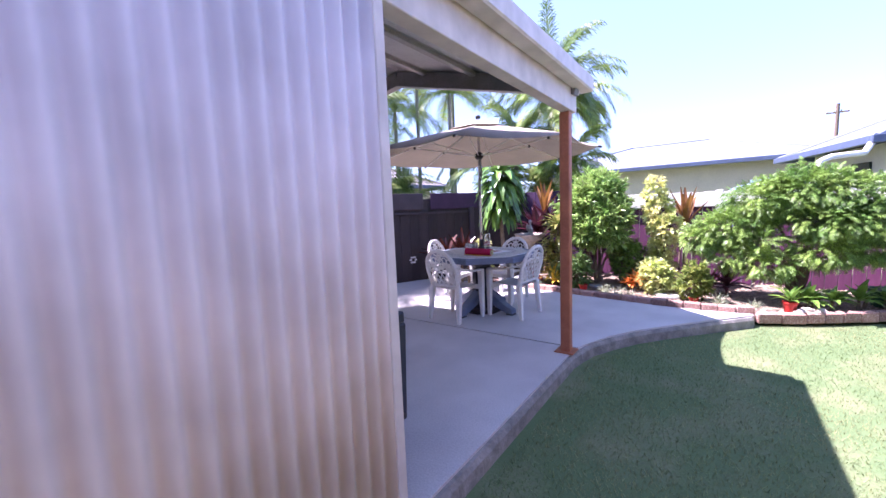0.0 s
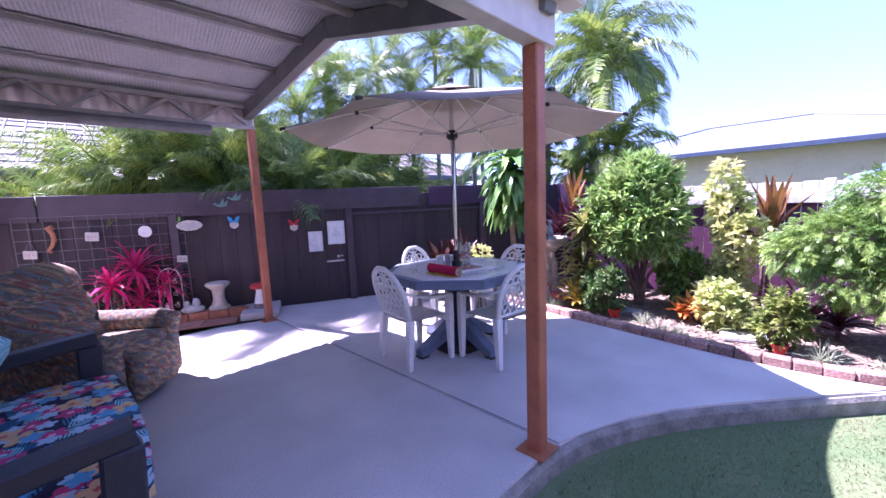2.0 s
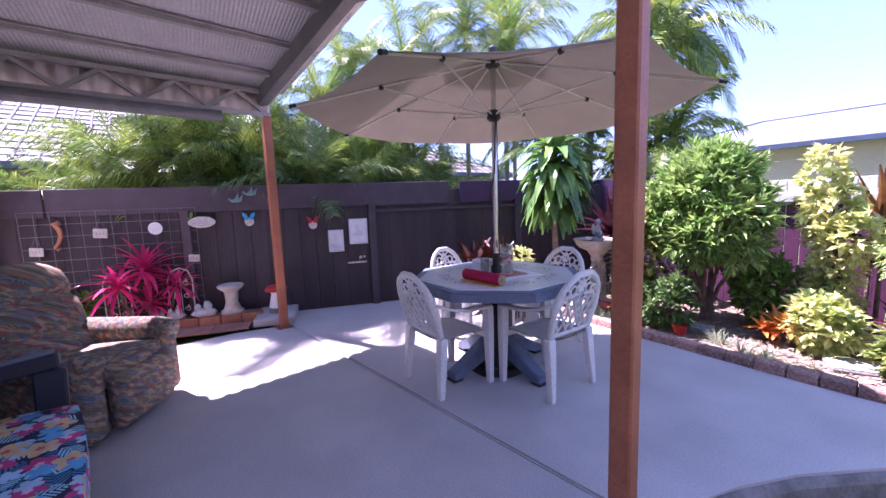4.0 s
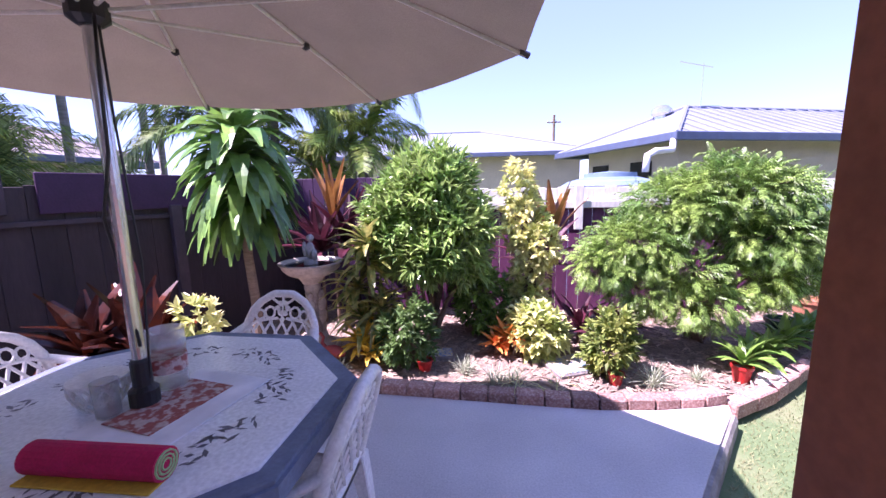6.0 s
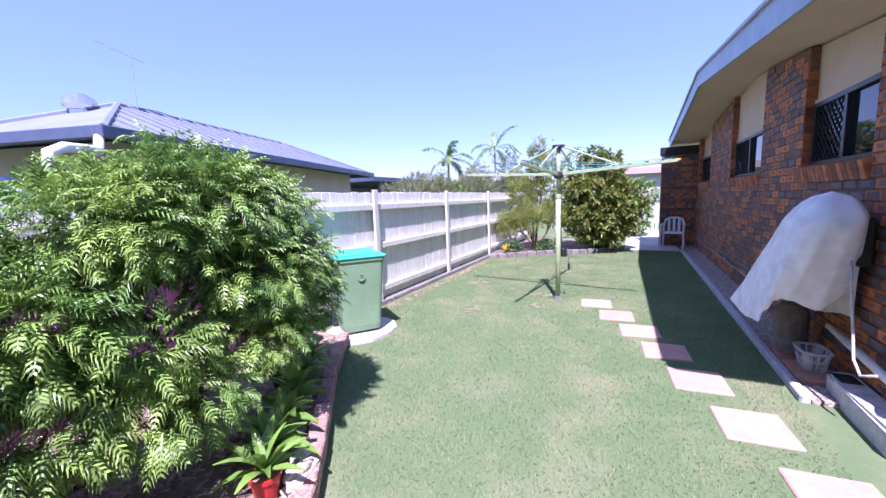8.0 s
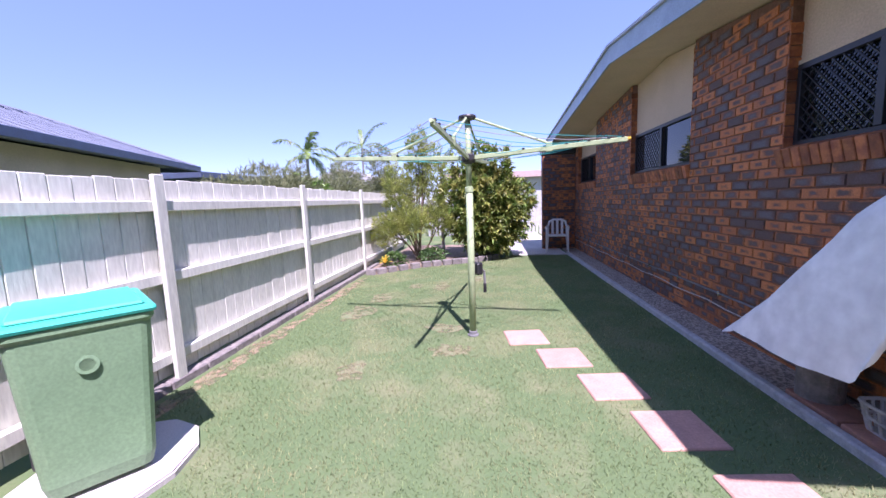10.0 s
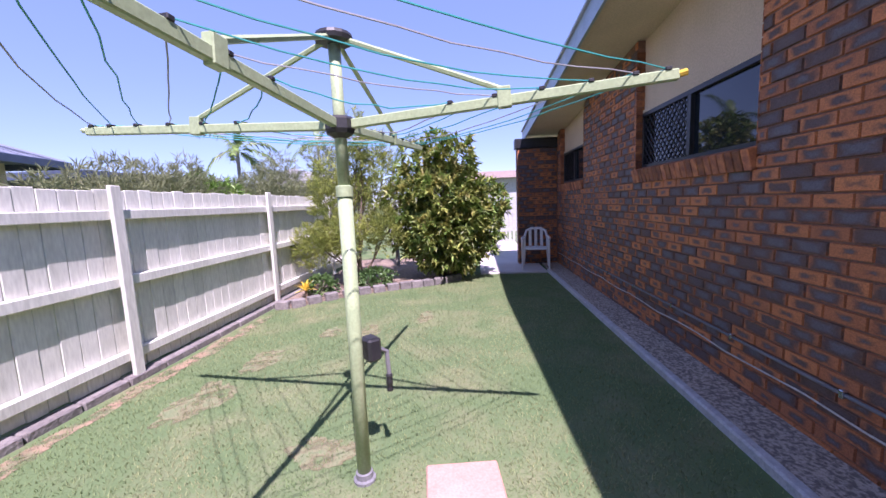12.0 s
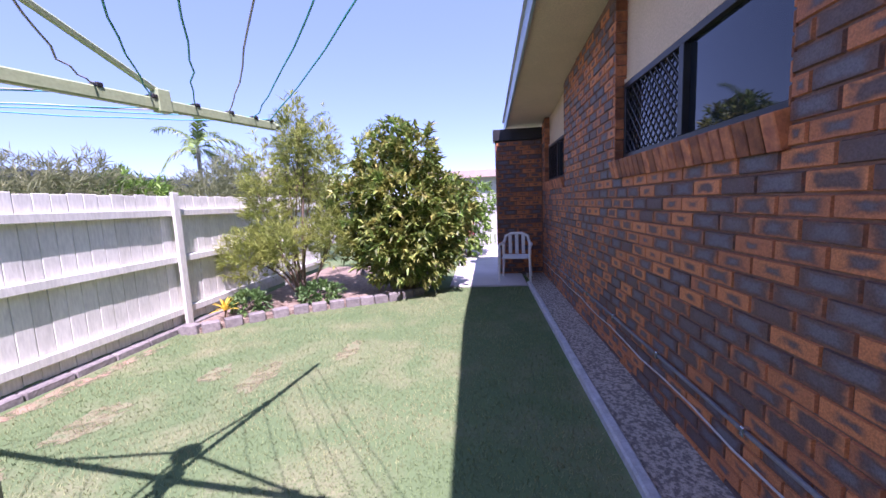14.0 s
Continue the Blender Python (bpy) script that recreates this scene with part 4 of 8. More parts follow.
part("pull_cord", tubed([(0.05, -0.03, HUB - 0.03), (0.055, -0.045, HUB - 0.18), (0.03, -0.03, HUB - 0.42), (-0.03, -0.02, HUB - 0.62), (-0.028, 0.015, HUB - 0.85), (0.03, -0.02, 0.22)], 0.005, 6), M["black_plastic"], umb, "black pull cord", smooth=True)
part("runner", lathed([(0.03, HUB - 0.05), (0.055, HUB - 0.03), (0.055, HUB + 0.02), (0.03, HUB + 0.04)], 12), M["black_plastic"], umb)
part("top_hub", lathed([(0.03, UTOP - ZB - 0.06), (0.06, UTOP - ZB - 0.04), (0.06, UTOP - ZB), (0.03, UTOP - ZB + 0.02)], 12), M["black_plastic"], umb)
for k in range(8):
    pts = [rib_point(k, r) - Vector((0, 0, 0.014)) for r in (0.05, 0.4, 0.75, 1.1, UR)]
    rib = part("rib", tubed(pts, 0.0085, 6), M["ivory"], umb)
    mid = rib_point(k, 0.88) - Vector((0, 0, 0.022))
    part("strut", tubed([Vector((0.045 * math.cos(radians(25 + 45 * k)), 0.045 * math.sin(radians(25 + 45 * k)), HUB)), mid], 0.007, 6), M["ivory"], rib)
    bm = bmesh.new()
    blob(bm, mid, (0.022, 0.022, 0.022), 1)
    part("rib_joint", bm, M["black_plastic"], rib)
    part("rib_tip", tubed([rib_point(k, UR - 0.03) - Vector((0, 0, 0.008)), rib_point(k, UR + 0.015) - Vector((0, 0, 0.008))], 0.014, 8), M["black_plastic"], rib)
cord = [(0.03, 0.0, 0.1), (0.05, 0.01, 0.5), (0.035, 0.0, 0.95), (0.03, 0, HUB - 0.05), (-0.03, 0.02, HUB + 0.2), (-0.02, 0, UTOP - ZB - 0.05)]
part("pull_cord", tubed(cord, 0.004, 5), M["black_plastic"], umb)


# white resin chair
def make_chair(label, m, group):
    ch = thing("resin_chair", label, "chair", m, group)
    mt = M["white_plastic"]
    # seat, slightly dished
    bm = bmesh.new()
    rows = []
    for i in range(9):
        row = []
        for j in range(9):
            x, y = -0.235 + 0.47 * i / 8, -0.22 + 0.46 * j / 8
            x *= 0.9 + 0.1 * j / 8
            z = 0.425 - 0.02 * math.cos(x * 6) * math.cos((y + 0.05) * 5) + (0.0 if j < 7 else -0.012 * (j - 6))
            row.append(bm.verts.new((x, y, z)))
        rows.append(row)
    for a, b in zip(rows, rows[1:]):
        for j in range(8):
            bm.faces.new((a[j], b[j], b[j + 1], a[j + 1]))
    bmesh.ops.solidify(bm, geom=bm.faces, thickness=0.014)
    part("seat", bm, mt, ch, smooth=True)
    part("seat_apron", boxed(-0.225, 0.205, 0.35, 0.225, 0.235, 0.41, 0.008), mt, ch)

    def back(u, z):
        """A place on the reclined, curved back."""
        f = (z - 0.40) / 0.48
        return Vector((u, -0.20 - 0.13 * f + 0.20 * u * u - 0.0, z))

    def half_width(z):
        if z < 0.62:
            return 0.205 + 0.03 * (z - 0.40) / 0.22
        t = min(1.0, (z - 0.62) / 0.27)
        return 0.235 * math.sqrt(max(0.0, 1 - t ** 2.4))

    bm = bmesh.new()
    arc = [back(-half_width(z), z) for z in (0.40, 0.48, 0.56, 0.64, 0.72, 0.79, 0.84, 0.872)]
    arc += [back(u, 0.888) for u in (-0.06, 0.0, 0.06)]
    arc += [back(half_width(z), z) for z in (0.872, 0.84, 0.79, 0.72, 0.64, 0.56, 0.48, 0.40)]
    tube(bm, arc, 0.024, 8)
    part("back_frame", bm, mt, ch, smooth=True)
    part("back_rail", tubed([back(u / 10, 0.455) for u in (-2.1, -1, 0, 1, 2.1)], 0.016, 6), mt, ch)
    # woven-look lattice
    bm = bmesh.new()
    for s in (-1, 1):
        for k in range(-5, 6):
            pts = []
            for i in range(13):
                z = 0.46 + 0.28 * i / 12
                u = k * 0.075 + s * (z - 0.60) * 0.62
                if abs(u) < half_width(z) - 0.006:
                    pts.append(back(u, z) + Vector((0, 0.003 * s, 0)))
            if len(pts) > 1:
                tube(bm, pts, 0.0085, 5)
    part("back_lattice", bm, mt, ch)
    # pierced flower and scrolls in the crown of the back
    bm = bmesh.new()
    for k in range(6):
        a = radians(60 * k)
        blob(bm, back(0.033 * math.cos(a), 0.80 + 0.033 * math.sin(a)), (0.021, 0.008, 0.021), 1)
    for s in (-1, 1):
        for c, r in ((0.085, 0.034), (0.148, 0.030)):
            ring = [back(s * c + r * math.cos(radians(q)), 0.775 - 0.25 * (c - 0.085) + r * math.sin(radians(q))) for q in range(0, 361, 40)]
            tube(bm, ring, 0.008, 5, cap=False)
        tube(bm, [back(s * 0.03, 0.74), back(s * 0.09, 0.735), back(s * 0.17, 0.72), back(s * 0.215, 0.69)], 0.010, 5)
        tube(bm, [back(s * 0.03, 0.83), back(s * 0.07, 0.855)], 0.009, 5)
    tube(bm, [back(0, 0.735), back(0, 0.87)], 0.008, 5)
    part("back_motif", bm, mt, ch, "pierced flower motif")
    for s in (-1, 1):
        pts = [back(s * 0.225, 0.70), Vector((s * 0.275, -0.16, 0.655)), Vector((s * 0.29, -0.03, 0.63)), Vector((s * 0.285, 0.12, 0.625)), Vector((s * 0.265, 0.215, 0.615)), Vector((s * 0.245, 0.245, 0.59))]
        bm = bmesh.new()
        prev = None
        for p in pts:
            w, h = 0.028, 0.011
            cur = [bm.verts.new(p + Vector((a * w, 0, b * h))) for a, b in ((-1, -1), (1, -1), (1, 1), (-1, 1))]
            if prev:
                for q in range(4):
                    bm.faces.new((prev[q], prev[(q + 1) % 4], cur[(q + 1) % 4], cur[q]))
            prev = cur
        bm.faces.new(prev)
        part("armrest", bm, mt, ch, smooth=True)
        for name, top, foot in (("front_leg", (s * 0.243, 0.215, 0.60), (s * 0.255, 0.215, 0.0)), ("back_leg", (s * 0.215, -0.20, 0.44), (s * 0.24, -0.24, 0.0))):
            bm = bmesh.new()
            rings = []
            for fct, w, d in ((0, 0.036, 0.030), (0.3, 0.034, 0.03), (1, 0.022, 0.022)):
                c = Vector(top).lerp(Vector(foot), fct)
                rings.append([bm.verts.new(c + Vector((a * w, b * d, 0))) for a, b in ((-1, -1), (1, -1), (1, 1), (-1, 1))])
            for a, b in zip(rings, rings[1:]):
                for q in range(4):
                    bm.faces.new((a[q], a[(q + 1) % 4], b[(q + 1) % 4], b[q]))
            bm.faces.new(rings[0][::-1])
            bm.faces.new(rings[-1])
            bmesh.ops.recalc_face_normals(bm, faces=bm.faces)
            bmesh.ops.bevel(bm, geom=list(bm.edges), offset=0.006, segments=1, affect="EDGES")
            part(name, bm, mt, ch)
    return ch


chair = make_chair("white moulded resin armchair with a lattice back at the table", pose(-2.45, 4.50, 0.001, 0, 0, -3), "chairs round the table")
for x, y, turn in ((-1.91, 5.04, 88), (-3.13, 5.32, -80), (-2.45, 5.74, 176)):
    copy_thing(chair, pose(x, y, 0.001, 0, 0, turn))

# things on the table
towel = thing("rolled_mat", "rolled crimson mat with a green and yellow lining on the table", "mat", pose(-2.18, 4.645, 0.802, 0, 0, 0))
M["crimson"] = mat("crimson_cloth", (0.55, 0.012, 0.08), (0.45, 0.01, 0.06), scale=12, rough=0.85, bump=0.2, fine=150)
M["lime"] = mat("green_cloth", (0.35, 0.55, 0.25), (0.30, 0.48, 0.2), rough=0.85)
M["yellow"] = mat("yellow_cloth", (0.65, 0.42, 0.03), (0.55, 0.35, 0.03), rough=0.85)
part("roll", tubed([(-0.19, 0, 0.042), (0.19, 0, 0.042)], 0.042, 18), M["crimson"], towel, "crimson outside")
bm = bmesh.new()
for k in range(3):
    r = 0.034 - 0.010 * k
    tube(bm, [(0.1915, r * math.cos(radians(q)), 0.042 + r * math.sin(radians(q))) for q in range(0, 361, 30)], 0.003, 4, cap=False)
part("lining", bm, M["lime"], towel, "green lining in a spiral")
part("edge", boxed(-0.19, -0.06, 0.0, 0.19, 0.01, 0.006, 0.002), M["yellow"], towel, "yellow edge of the mat")
cloth = thing("table_runner", "white folded cloth with a red patterned placemat on the table", "table linen", pose(-2.25, 4.965, 0.802, 0, 0, 78))
part("cloth", boxed(-0.23, -0.20, 0, 0.24, 0.15, 0.005, 0.002), M["sheet"], cloth)
M["placemat"] = mat("red_patterned_mat", (0.36, 0.10, 0.08), (0.55, 0.45, 0.40), scale=35, rough=0.7, bump=0.1, mix=(0.45, 0.55))
part("placemat", boxed(-0.155, -0.105, 0.0055, 0.155, 0.105, 0.009, 0.002), M["placemat"], cloth, "red and cream patterned mat")
M["clear"] = glass_mat("clear_glass")
for nm, x, y, r, h in (("glass_jug", -2.355, 5.08, 0.066, 0.22), ("drinking_glass", -2.40, 4.88, 0.038, 0.12)):
    jug = thing(nm, "clear glass %s with a red pattern on the table" % nm.split("_")[1], "glassware", pose(x, y, 0.812))
    part("glass", lathed([(r * 0.8, 0), (r * 0.9, 0.004), (r, h), (r - 0.004, h), (r * 0.86, 0.008), (0.0, 0.008)], 20), M["clear"], jug, smooth=True)
    if nm == "glass_jug":
        part("painted_band", lathed([(r * 0.93 + 0.001, h * 0.3), (r * 0.955 + 0.001, h * 0.55)], 20), M["placemat"], jug, "red painted band")
basket = thing("pierced_bowl", "white pierced ceramic bowl on the table", "bowl", pose(-2.50, 4.95, 0.802))
bm = bmesh.new()
for k in range(16):
    for s in (-1, 1):
        tube(bm, [((0.05 + 0.035 * math.sin(math.pi * q * 0.6)) * math.cos(radians(22.5 * k + s * 40 * q)), (0.05 + 0.035 * math.sin(math.pi * q * 0.6)) * math.sin(radians(22.5 * k + s * 40 * q)), 0.10 * q) for q in (0, 0.33, 0.66, 1.0)], 0.004, 4)
part("lattice", bm, M["white_plastic"], basket)
part("rim", lathed([(0.078, 0.098), (0.086, 0.098), (0.086, 0.106), (0.078, 0.106)], 20), M["white_plastic"], basket)

# ---- sofa and recliner ----
def calc(nt, op, a, b=None, c=None):
    n = nt.nodes.new("ShaderNodeMath")
    n.operation = op
    for i, q in enumerate((a, b, c)):
        if q is None:
            continue
        if isinstance(q, (int, float)):
            n.inputs[i].default_value = q
        else:
            nt.links.new(q, n.inputs[i])
    return n.outputs[0]


def printed_cloth(name, base, layers, plane, warp=0.0):
    """Cloth with scattered printed motifs: rows of (kind, size, scale, seed, colour)."""
    m = bpy.data.materials.new(name)
    m.use_nodes = True
    nt = m.node_tree
    n, l = nt.nodes, nt.links
    b = n["Principled BSDF"]
    b.inputs["Roughness"].default_value = 0.9
    sep = n.new("ShaderNodeSeparateXYZ")
    l.new(n.new("ShaderNodeNewGeometry").outputs["Position"], sep.inputs[0])
    u = calc(nt, "MULTIPLY_ADD", sep.outputs[1], plane[1], calc(nt, "MULTIPLY", sep.outputs[0], plane[0]))
    v = calc(nt, "MULTIPLY_ADD", sep.outputs[2], plane[3], calc(nt, "MULTIPLY", sep.outputs[1], plane[2]))
    cur = n.new("ShaderNodeRGB").outputs[0]
    cur.default_value = (*base, 1)
    for kind, size, scale, seed, colour in layers:
        comb = n.new("ShaderNodeCombineXYZ")
        l.new(calc(nt, "MULTIPLY_ADD", u, scale, seed), comb.inputs[0])
        l.new(calc(nt, "MULTIPLY_ADD", v, scale, seed * 1.7), comb.inputs[1])
        vo = n.new("ShaderNodeTexVoronoi")
        vo.voronoi_dimensions = "2D"
        vo.inputs["Scale"].default_value = 1.0
        vo.inputs["Randomness"].default_value = 0.75
        l.new(comb.outputs[0], vo.inputs["Vector"])
        sub = n.new("ShaderNodeVectorMath")
        sub.operation = "SUBTRACT"
        l.new(comb.outputs[0], sub.inputs[0])
        l.new(vo.outputs["Position"], sub.inputs[1])
        d = n.new("ShaderNodeSeparateXYZ")
        l.new(sub.outputs[0], d.inputs[0])
        rgb = n.new("ShaderNodeSeparateColor")
        l.new(vo.outputs["Color"], rgb.inputs[0])
        ang = calc(nt, "ADD", calc(nt, "ARCTAN2", d.outputs[1], d.outputs[0]), calc(nt, "MULTIPLY", rgb.outputs[0], 6.28))
        if kind == "flower":
            edge = calc(nt, "MULTIPLY_ADD", calc(nt, "ABSOLUTE", calc(nt, "COSINE", calc(nt, "MULTIPLY", ang, 2.5))), size * 0.45, size * 0.55)
            mask = calc(nt, "LESS_THAN", vo.outputs["Distance"], edge)
        else:
            x = calc(nt, "MULTIPLY", vo.outputs["Distance"], calc(nt, "COSINE", ang))
            y = calc(nt, "ABSOLUTE", calc(nt, "MULTIPLY", vo.outputs["Distance"], calc(nt, "SINE", ang)))
            stripe = calc(nt, "GREATER_THAN", calc(nt, "SINE", calc(nt, "MULTIPLY", calc(nt, "SUBTRACT", x, y), 48)), -0.1)
            body = calc(nt, "LESS_THAN", calc(nt, "ADD", calc(nt, "MULTIPLY", calc(nt, "MULTIPLY", x, x), 0.8 / size), calc(nt, "MULTIPLY", y, 1.1)), size * 0.8)
            mask = calc(nt, "MULTIPLY", stripe, body)
        mx = n.new("ShaderNodeMix")
        mx.data_type = "RGBA"
        l.new(mask, mx.inputs[0])
        l.new(cur, mx.inputs[6])
        mx.inputs[7].default_value = (*colour, 1)
        cur = mx.outputs[2]
    nz = n.new("ShaderNodeTexNoise")
    nz.inputs["Scale"].default_value = 14
    hs = n.new("ShaderNodeHueSaturation")
    l.new(calc(nt, "MULTIPLY_ADD", nz.outputs[0], 0.5, 0.75), hs.inputs["Value"])
    l.new(cur, hs.inputs["Color"])
    l.new(hs.outputs[0], b.inputs["Base Color"])
    wv = n.new("ShaderNodeTexNoise")
    wv.inputs["Scale"].default_value = 120
    bp = n.new("ShaderNodeBump")
    bp.inputs["Strength"].default_value, bp.inputs["Distance"].default_value = 0.25, 0.005
    l.new(wv.outputs[0], bp.inputs["Height"])
    l.new(bp.outputs[0], b.inputs["Normal"])
    return m


M["tropical"] = printed_cloth("tropical_print", (0.024, 0.018, 0.05), (
    ("fern", 0.5, 6.5, 1.3, (0.03, 0.20, 0.36)), ("fern", 0.42, 7.0, 7.9, (0.30, 0.60, 0.72)), ("flower", 0.37, 6.2, 4.7, (0.60, 0.06, 0.20)), ("flower", 0.31, 7.5, 9.1, (0.38, 0.58, 0.72)),
    ("flower", 0.30, 4.6, 12.9, (0.70, 0.46, 0.24)), ("flower", 0.08, 4.6, 12.9, (0.62, 0.12, 0.10)), ("flower", 0.10, 6.2, 4.7, (0.85, 0.45, 0.55)), ("flower", 0.24, 5.2, 21.3, (0.10, 0.38, 0.66))), (1, 0, 1, -1))
M["turquoise"] = printed_cloth("turquoise_fern_cloth", (0.035, 0.36, 0.46), (
    ("fern", 0.8, 5.0, 2.3, (0.02, 0.18, 0.30)), ("fern", 0.9, 4.2, 6.1, (0.62, 0.78, 0.84)), ("fern", 0.6, 5.5, 3.7, (0.14, 0.55, 0.66))), (1, 0.5, 0.5, 1))
M["tapestry"] = printed_cloth("floral_tapestry", (0.15, 0.122, 0.092), (
    ("fern", 0.9, 21.0, 3.1, (0.085, 0.125, 0.135)), ("fern", 0.8, 17.0, 8.2, (0.22, 0.17, 0.105)), ("flower", 0.55, 15.0, 1.9, (0.28, 0.09, 0.07)), ("flower", 0.42, 21.0, 5.5, (0.14, 0.18, 0.21)),
    ("flower", 0.42, 18.0, 7.3, (0.32, 0.23, 0.14)), ("flower", 0.2, 15.0, 1.9, (0.38, 0.26, 0.18)), ("fern", 0.5, 26.0, 4.4, (0.065, 0.07, 0.055))), (1, 0.6, 0.7, 1))


def cushion(name, size, m, material, parent=None, puff=0.35):
    bm = bmesh.new()
    bmesh.ops.create_cube(bm, size=1.0)
    bmesh.ops.subdivide_edges(bm, edges=bm.edges, cuts=6, use_grid_fill=True)
    for v in bm.verts:
        c = v.co * 2
        k = 1 - puff * max(abs(c.x), abs(c.y)) ** 4 * (0.5 + 0.5 * abs(c.z))
        r = 1 - 0.10 * (abs(c.x) * abs(c.y)) ** 2
        v.co = Vector((v.co.x * size[0] * r, v.co.y * size[1] * r, v.co.z * size[2] * k))
    bmesh.ops.transform(bm, matrix=m, verts=bm.verts)
    return part(name, bm, material, parent, smooth=True)


SOFA = pose(-2.03, 1.95, 0.001, 0, 0, 4) @ Matrix.Diagonal((1.0, 1.0, 1.1, 1.0))
sofa = thing("outdoor_sofa", "dark navy slatted resin sofa with tropical print cushions", "sofa", SOFA)
for s, x in ((1, 0.74), (-1, -0.74)):
    arm = part("arm_panel", boxed(x - 0.035, -0.36, 0.02, x + 0.035, 0.30, 0.40, 0.008), M["navy_plastic"], sofa)
    bm = bmesh.new()
    for k in range(7):
        box(bm, x + s * 0.036 - 0.006, -0.30 + k * 0.085, 0.06, x + s * 0.036 + 0.008, -0.235 + k * 0.085, 0.37, 0.004)
    part("slat_panel", bm, M["navy_plastic"], arm, "vertical slats")
    part("armrest", boxed(x - 0.055, -0.40, 0.0, x + 0.055, 0.41, 0.07, 0.01, pose(0, 0, 0.575, 4, 0, 0)), M["navy_plastic"], sofa)
    part("front_post", boxed(x - 0.048, -0.06, 0.0, x + 0.048, 0.06, 0.60, 0.01, pose(0, 0.335, 0, -3, 0, 0)), M["navy_plastic"], sofa)
    part("back_post", boxed(x - 0.04, -0.045, 0.0, x + 0.04, 0.045, 0.86, 0.012, pose(0, -0.34, 0, 10, 0, 0)), M["navy_plastic"], sofa)
part("front_panel", boxed(-0.70, 0.27, 0.05, 0.70, 0.31, 0.32, 0.006), M["navy_plastic"], sofa)
part("seat_base", boxed(-0.70, -0.34, 0.25, 0.70, 0.27, 0.315, 0.006), M["navy_plastic"], sofa)
bm = bmesh.new()
for k in range(5):
    box(bm, -0.70, -0.012, 0.36 + 0.1 * k, 0.70, 0.012, 0.44 + 0.1 * k, 0.005, pose(0, -0.37, 0, 10, 0, 0))
part("back_slats", bm, M["navy_plastic"], sofa)
cushion("seat_cushion", (1.40, 0.80, 0.13), pose(0, 0.09, 0.385), M["tropical"], sofa, 0.2)
cushion("back_cushion", (1.38, 0.12, 0.36), pose(0, -0.31, 0.60, 12, 0, 0), M["tropical"], sofa, 0.15)
for x, r in ((0.28, 8), (0.58, -8), (-0.42, 6)):
    ob = thing("throw_pillow", "turquoise fern print throw pillow on the sofa", "pillow", SOFA @ pose(x - 0.02, -0.10, 0.60, 0, 0, -10), "sofa pillows")
    cushion("cover", (0.46, 0.46, 0.12), pose(0, 0, 0, 52, 0, 0) @ pose(0, 0, 0, 0, 0, r), M["turquoise"], ob, 0.6)
strap_ob = thing("cloth_tie", "pale grey cloth strap tied over the sofa arm", "strap", SOFA @ pose(0.74, -0.20, 0.62))
M["grey_cloth"] = mat("grey_cloth", (0.52, 0.50, 0.49), (0.44, 0.42, 0.41), rough=0.9)
v, f = [], []
strap(v, f, (-0.03, 0.02, 0.04), (0.3, 0.6, 0.35), 0.34, 0.09, 1.6, 8, 0.05)
strap(v, f, (-0.02, 0.0, 0.05), (0.25, -0.7, 0.2), 0.5, 0.09, 2.2, 9, 0.05)
mesh_part("strap", v, f, M["grey_cloth"], strap_ob)

rec = thing("recliner", "worn floral tapestry recliner armchair", "armchair", pose(-3.66, 2.23, 0.001, 0, 0, -36) @ Matrix.Diagonal((1.0, 1.08, 0.98, 1.0)))
cushion("seat", (0.52, 0.66, 0.20), pose(0, 0.10, 0.40, 3, 0, 0), M["tapestry"], rec, 0.25)
part("base", boxed(-0.36, -0.36, 0.03, 0.36, 0.36, 0.32, 0.04, seg=3), M["tapestry"], rec, smooth=False)
bm = bmesh.new()
box(bm, -0.25, 0.365, 0.06, 0.25, 0.46, 0.42, 0.04, seg=3)
part("footrest", bm, M["tapestry"], rec, smooth=True)
for s in (-1, 1):
    bm = bmesh.new()
    box(bm, s * 0.34 - 0.09, -0.36, 0.04, s * 0.34 + 0.09, 0.40, 0.50, 0.05, seg=3)
    tube(bm, [(s * 0.35, -0.34, 0.53), (s * 0.35, -0.2, 0.545), (s * 0.35, 0.3, 0.53), (s * 0.35, 0.40, 0.50)], 0.105, 14, 0.10)
    part("arm", bm, M["tapestry"], rec, smooth=True)
bm = bmesh.new()
bmesh.ops.create_cube(bm, size=1.0)
bmesh.ops.subdivide_edges(bm, edges=bm.edges, cuts=14, use_grid_fill=True)
for q in bm.verts:
    c = q.co * 2
    k = 1 - 0.35 * max(abs(c.x), abs(c.z)) ** 5
    dome = 1 - 0.22 * max(0, c.z) ** 2 * abs(c.x) ** 2.5
    crease = sum(math.exp(-((c.z - z0) / 0.07) ** 2) for z0 in (-0.30, 0.34))
    button = sum(math.exp(-((c.z - z0) / 0.16) ** 2 - ((c.x - x0) / 0.2) ** 2) for z0 in (-0.30, 0.34) for x0 in (-0.45, 0.0, 0.45))
    tuft = (0.05 * (1 - abs(c.x) ** 3) - 0.035 * crease - 0.03 * button) if c.y > 0 else 0
    q.co = Vector((q.co.x * 0.78 * (1 - 0.10 * max(0, c.z) ** 3), q.co.y * 0.28 * k + tuft, q.co.z * 0.80 * dome))
bmesh.ops.transform(bm, matrix=pose(0, -0.30, 0.70, 16, 0, 0), verts=bm.verts)
part("back", bm, M["tapestry"], rec, "tufted rounded back", smooth=True)

# ---- decorations on the dark fence ----
def on_fence(y, z, x=0.05, turn=0):
    return FENCE @ pose(x, y, z - 0.065, 0, 0, 90) @ pose(0, 0, 0, 0, turn, 0)


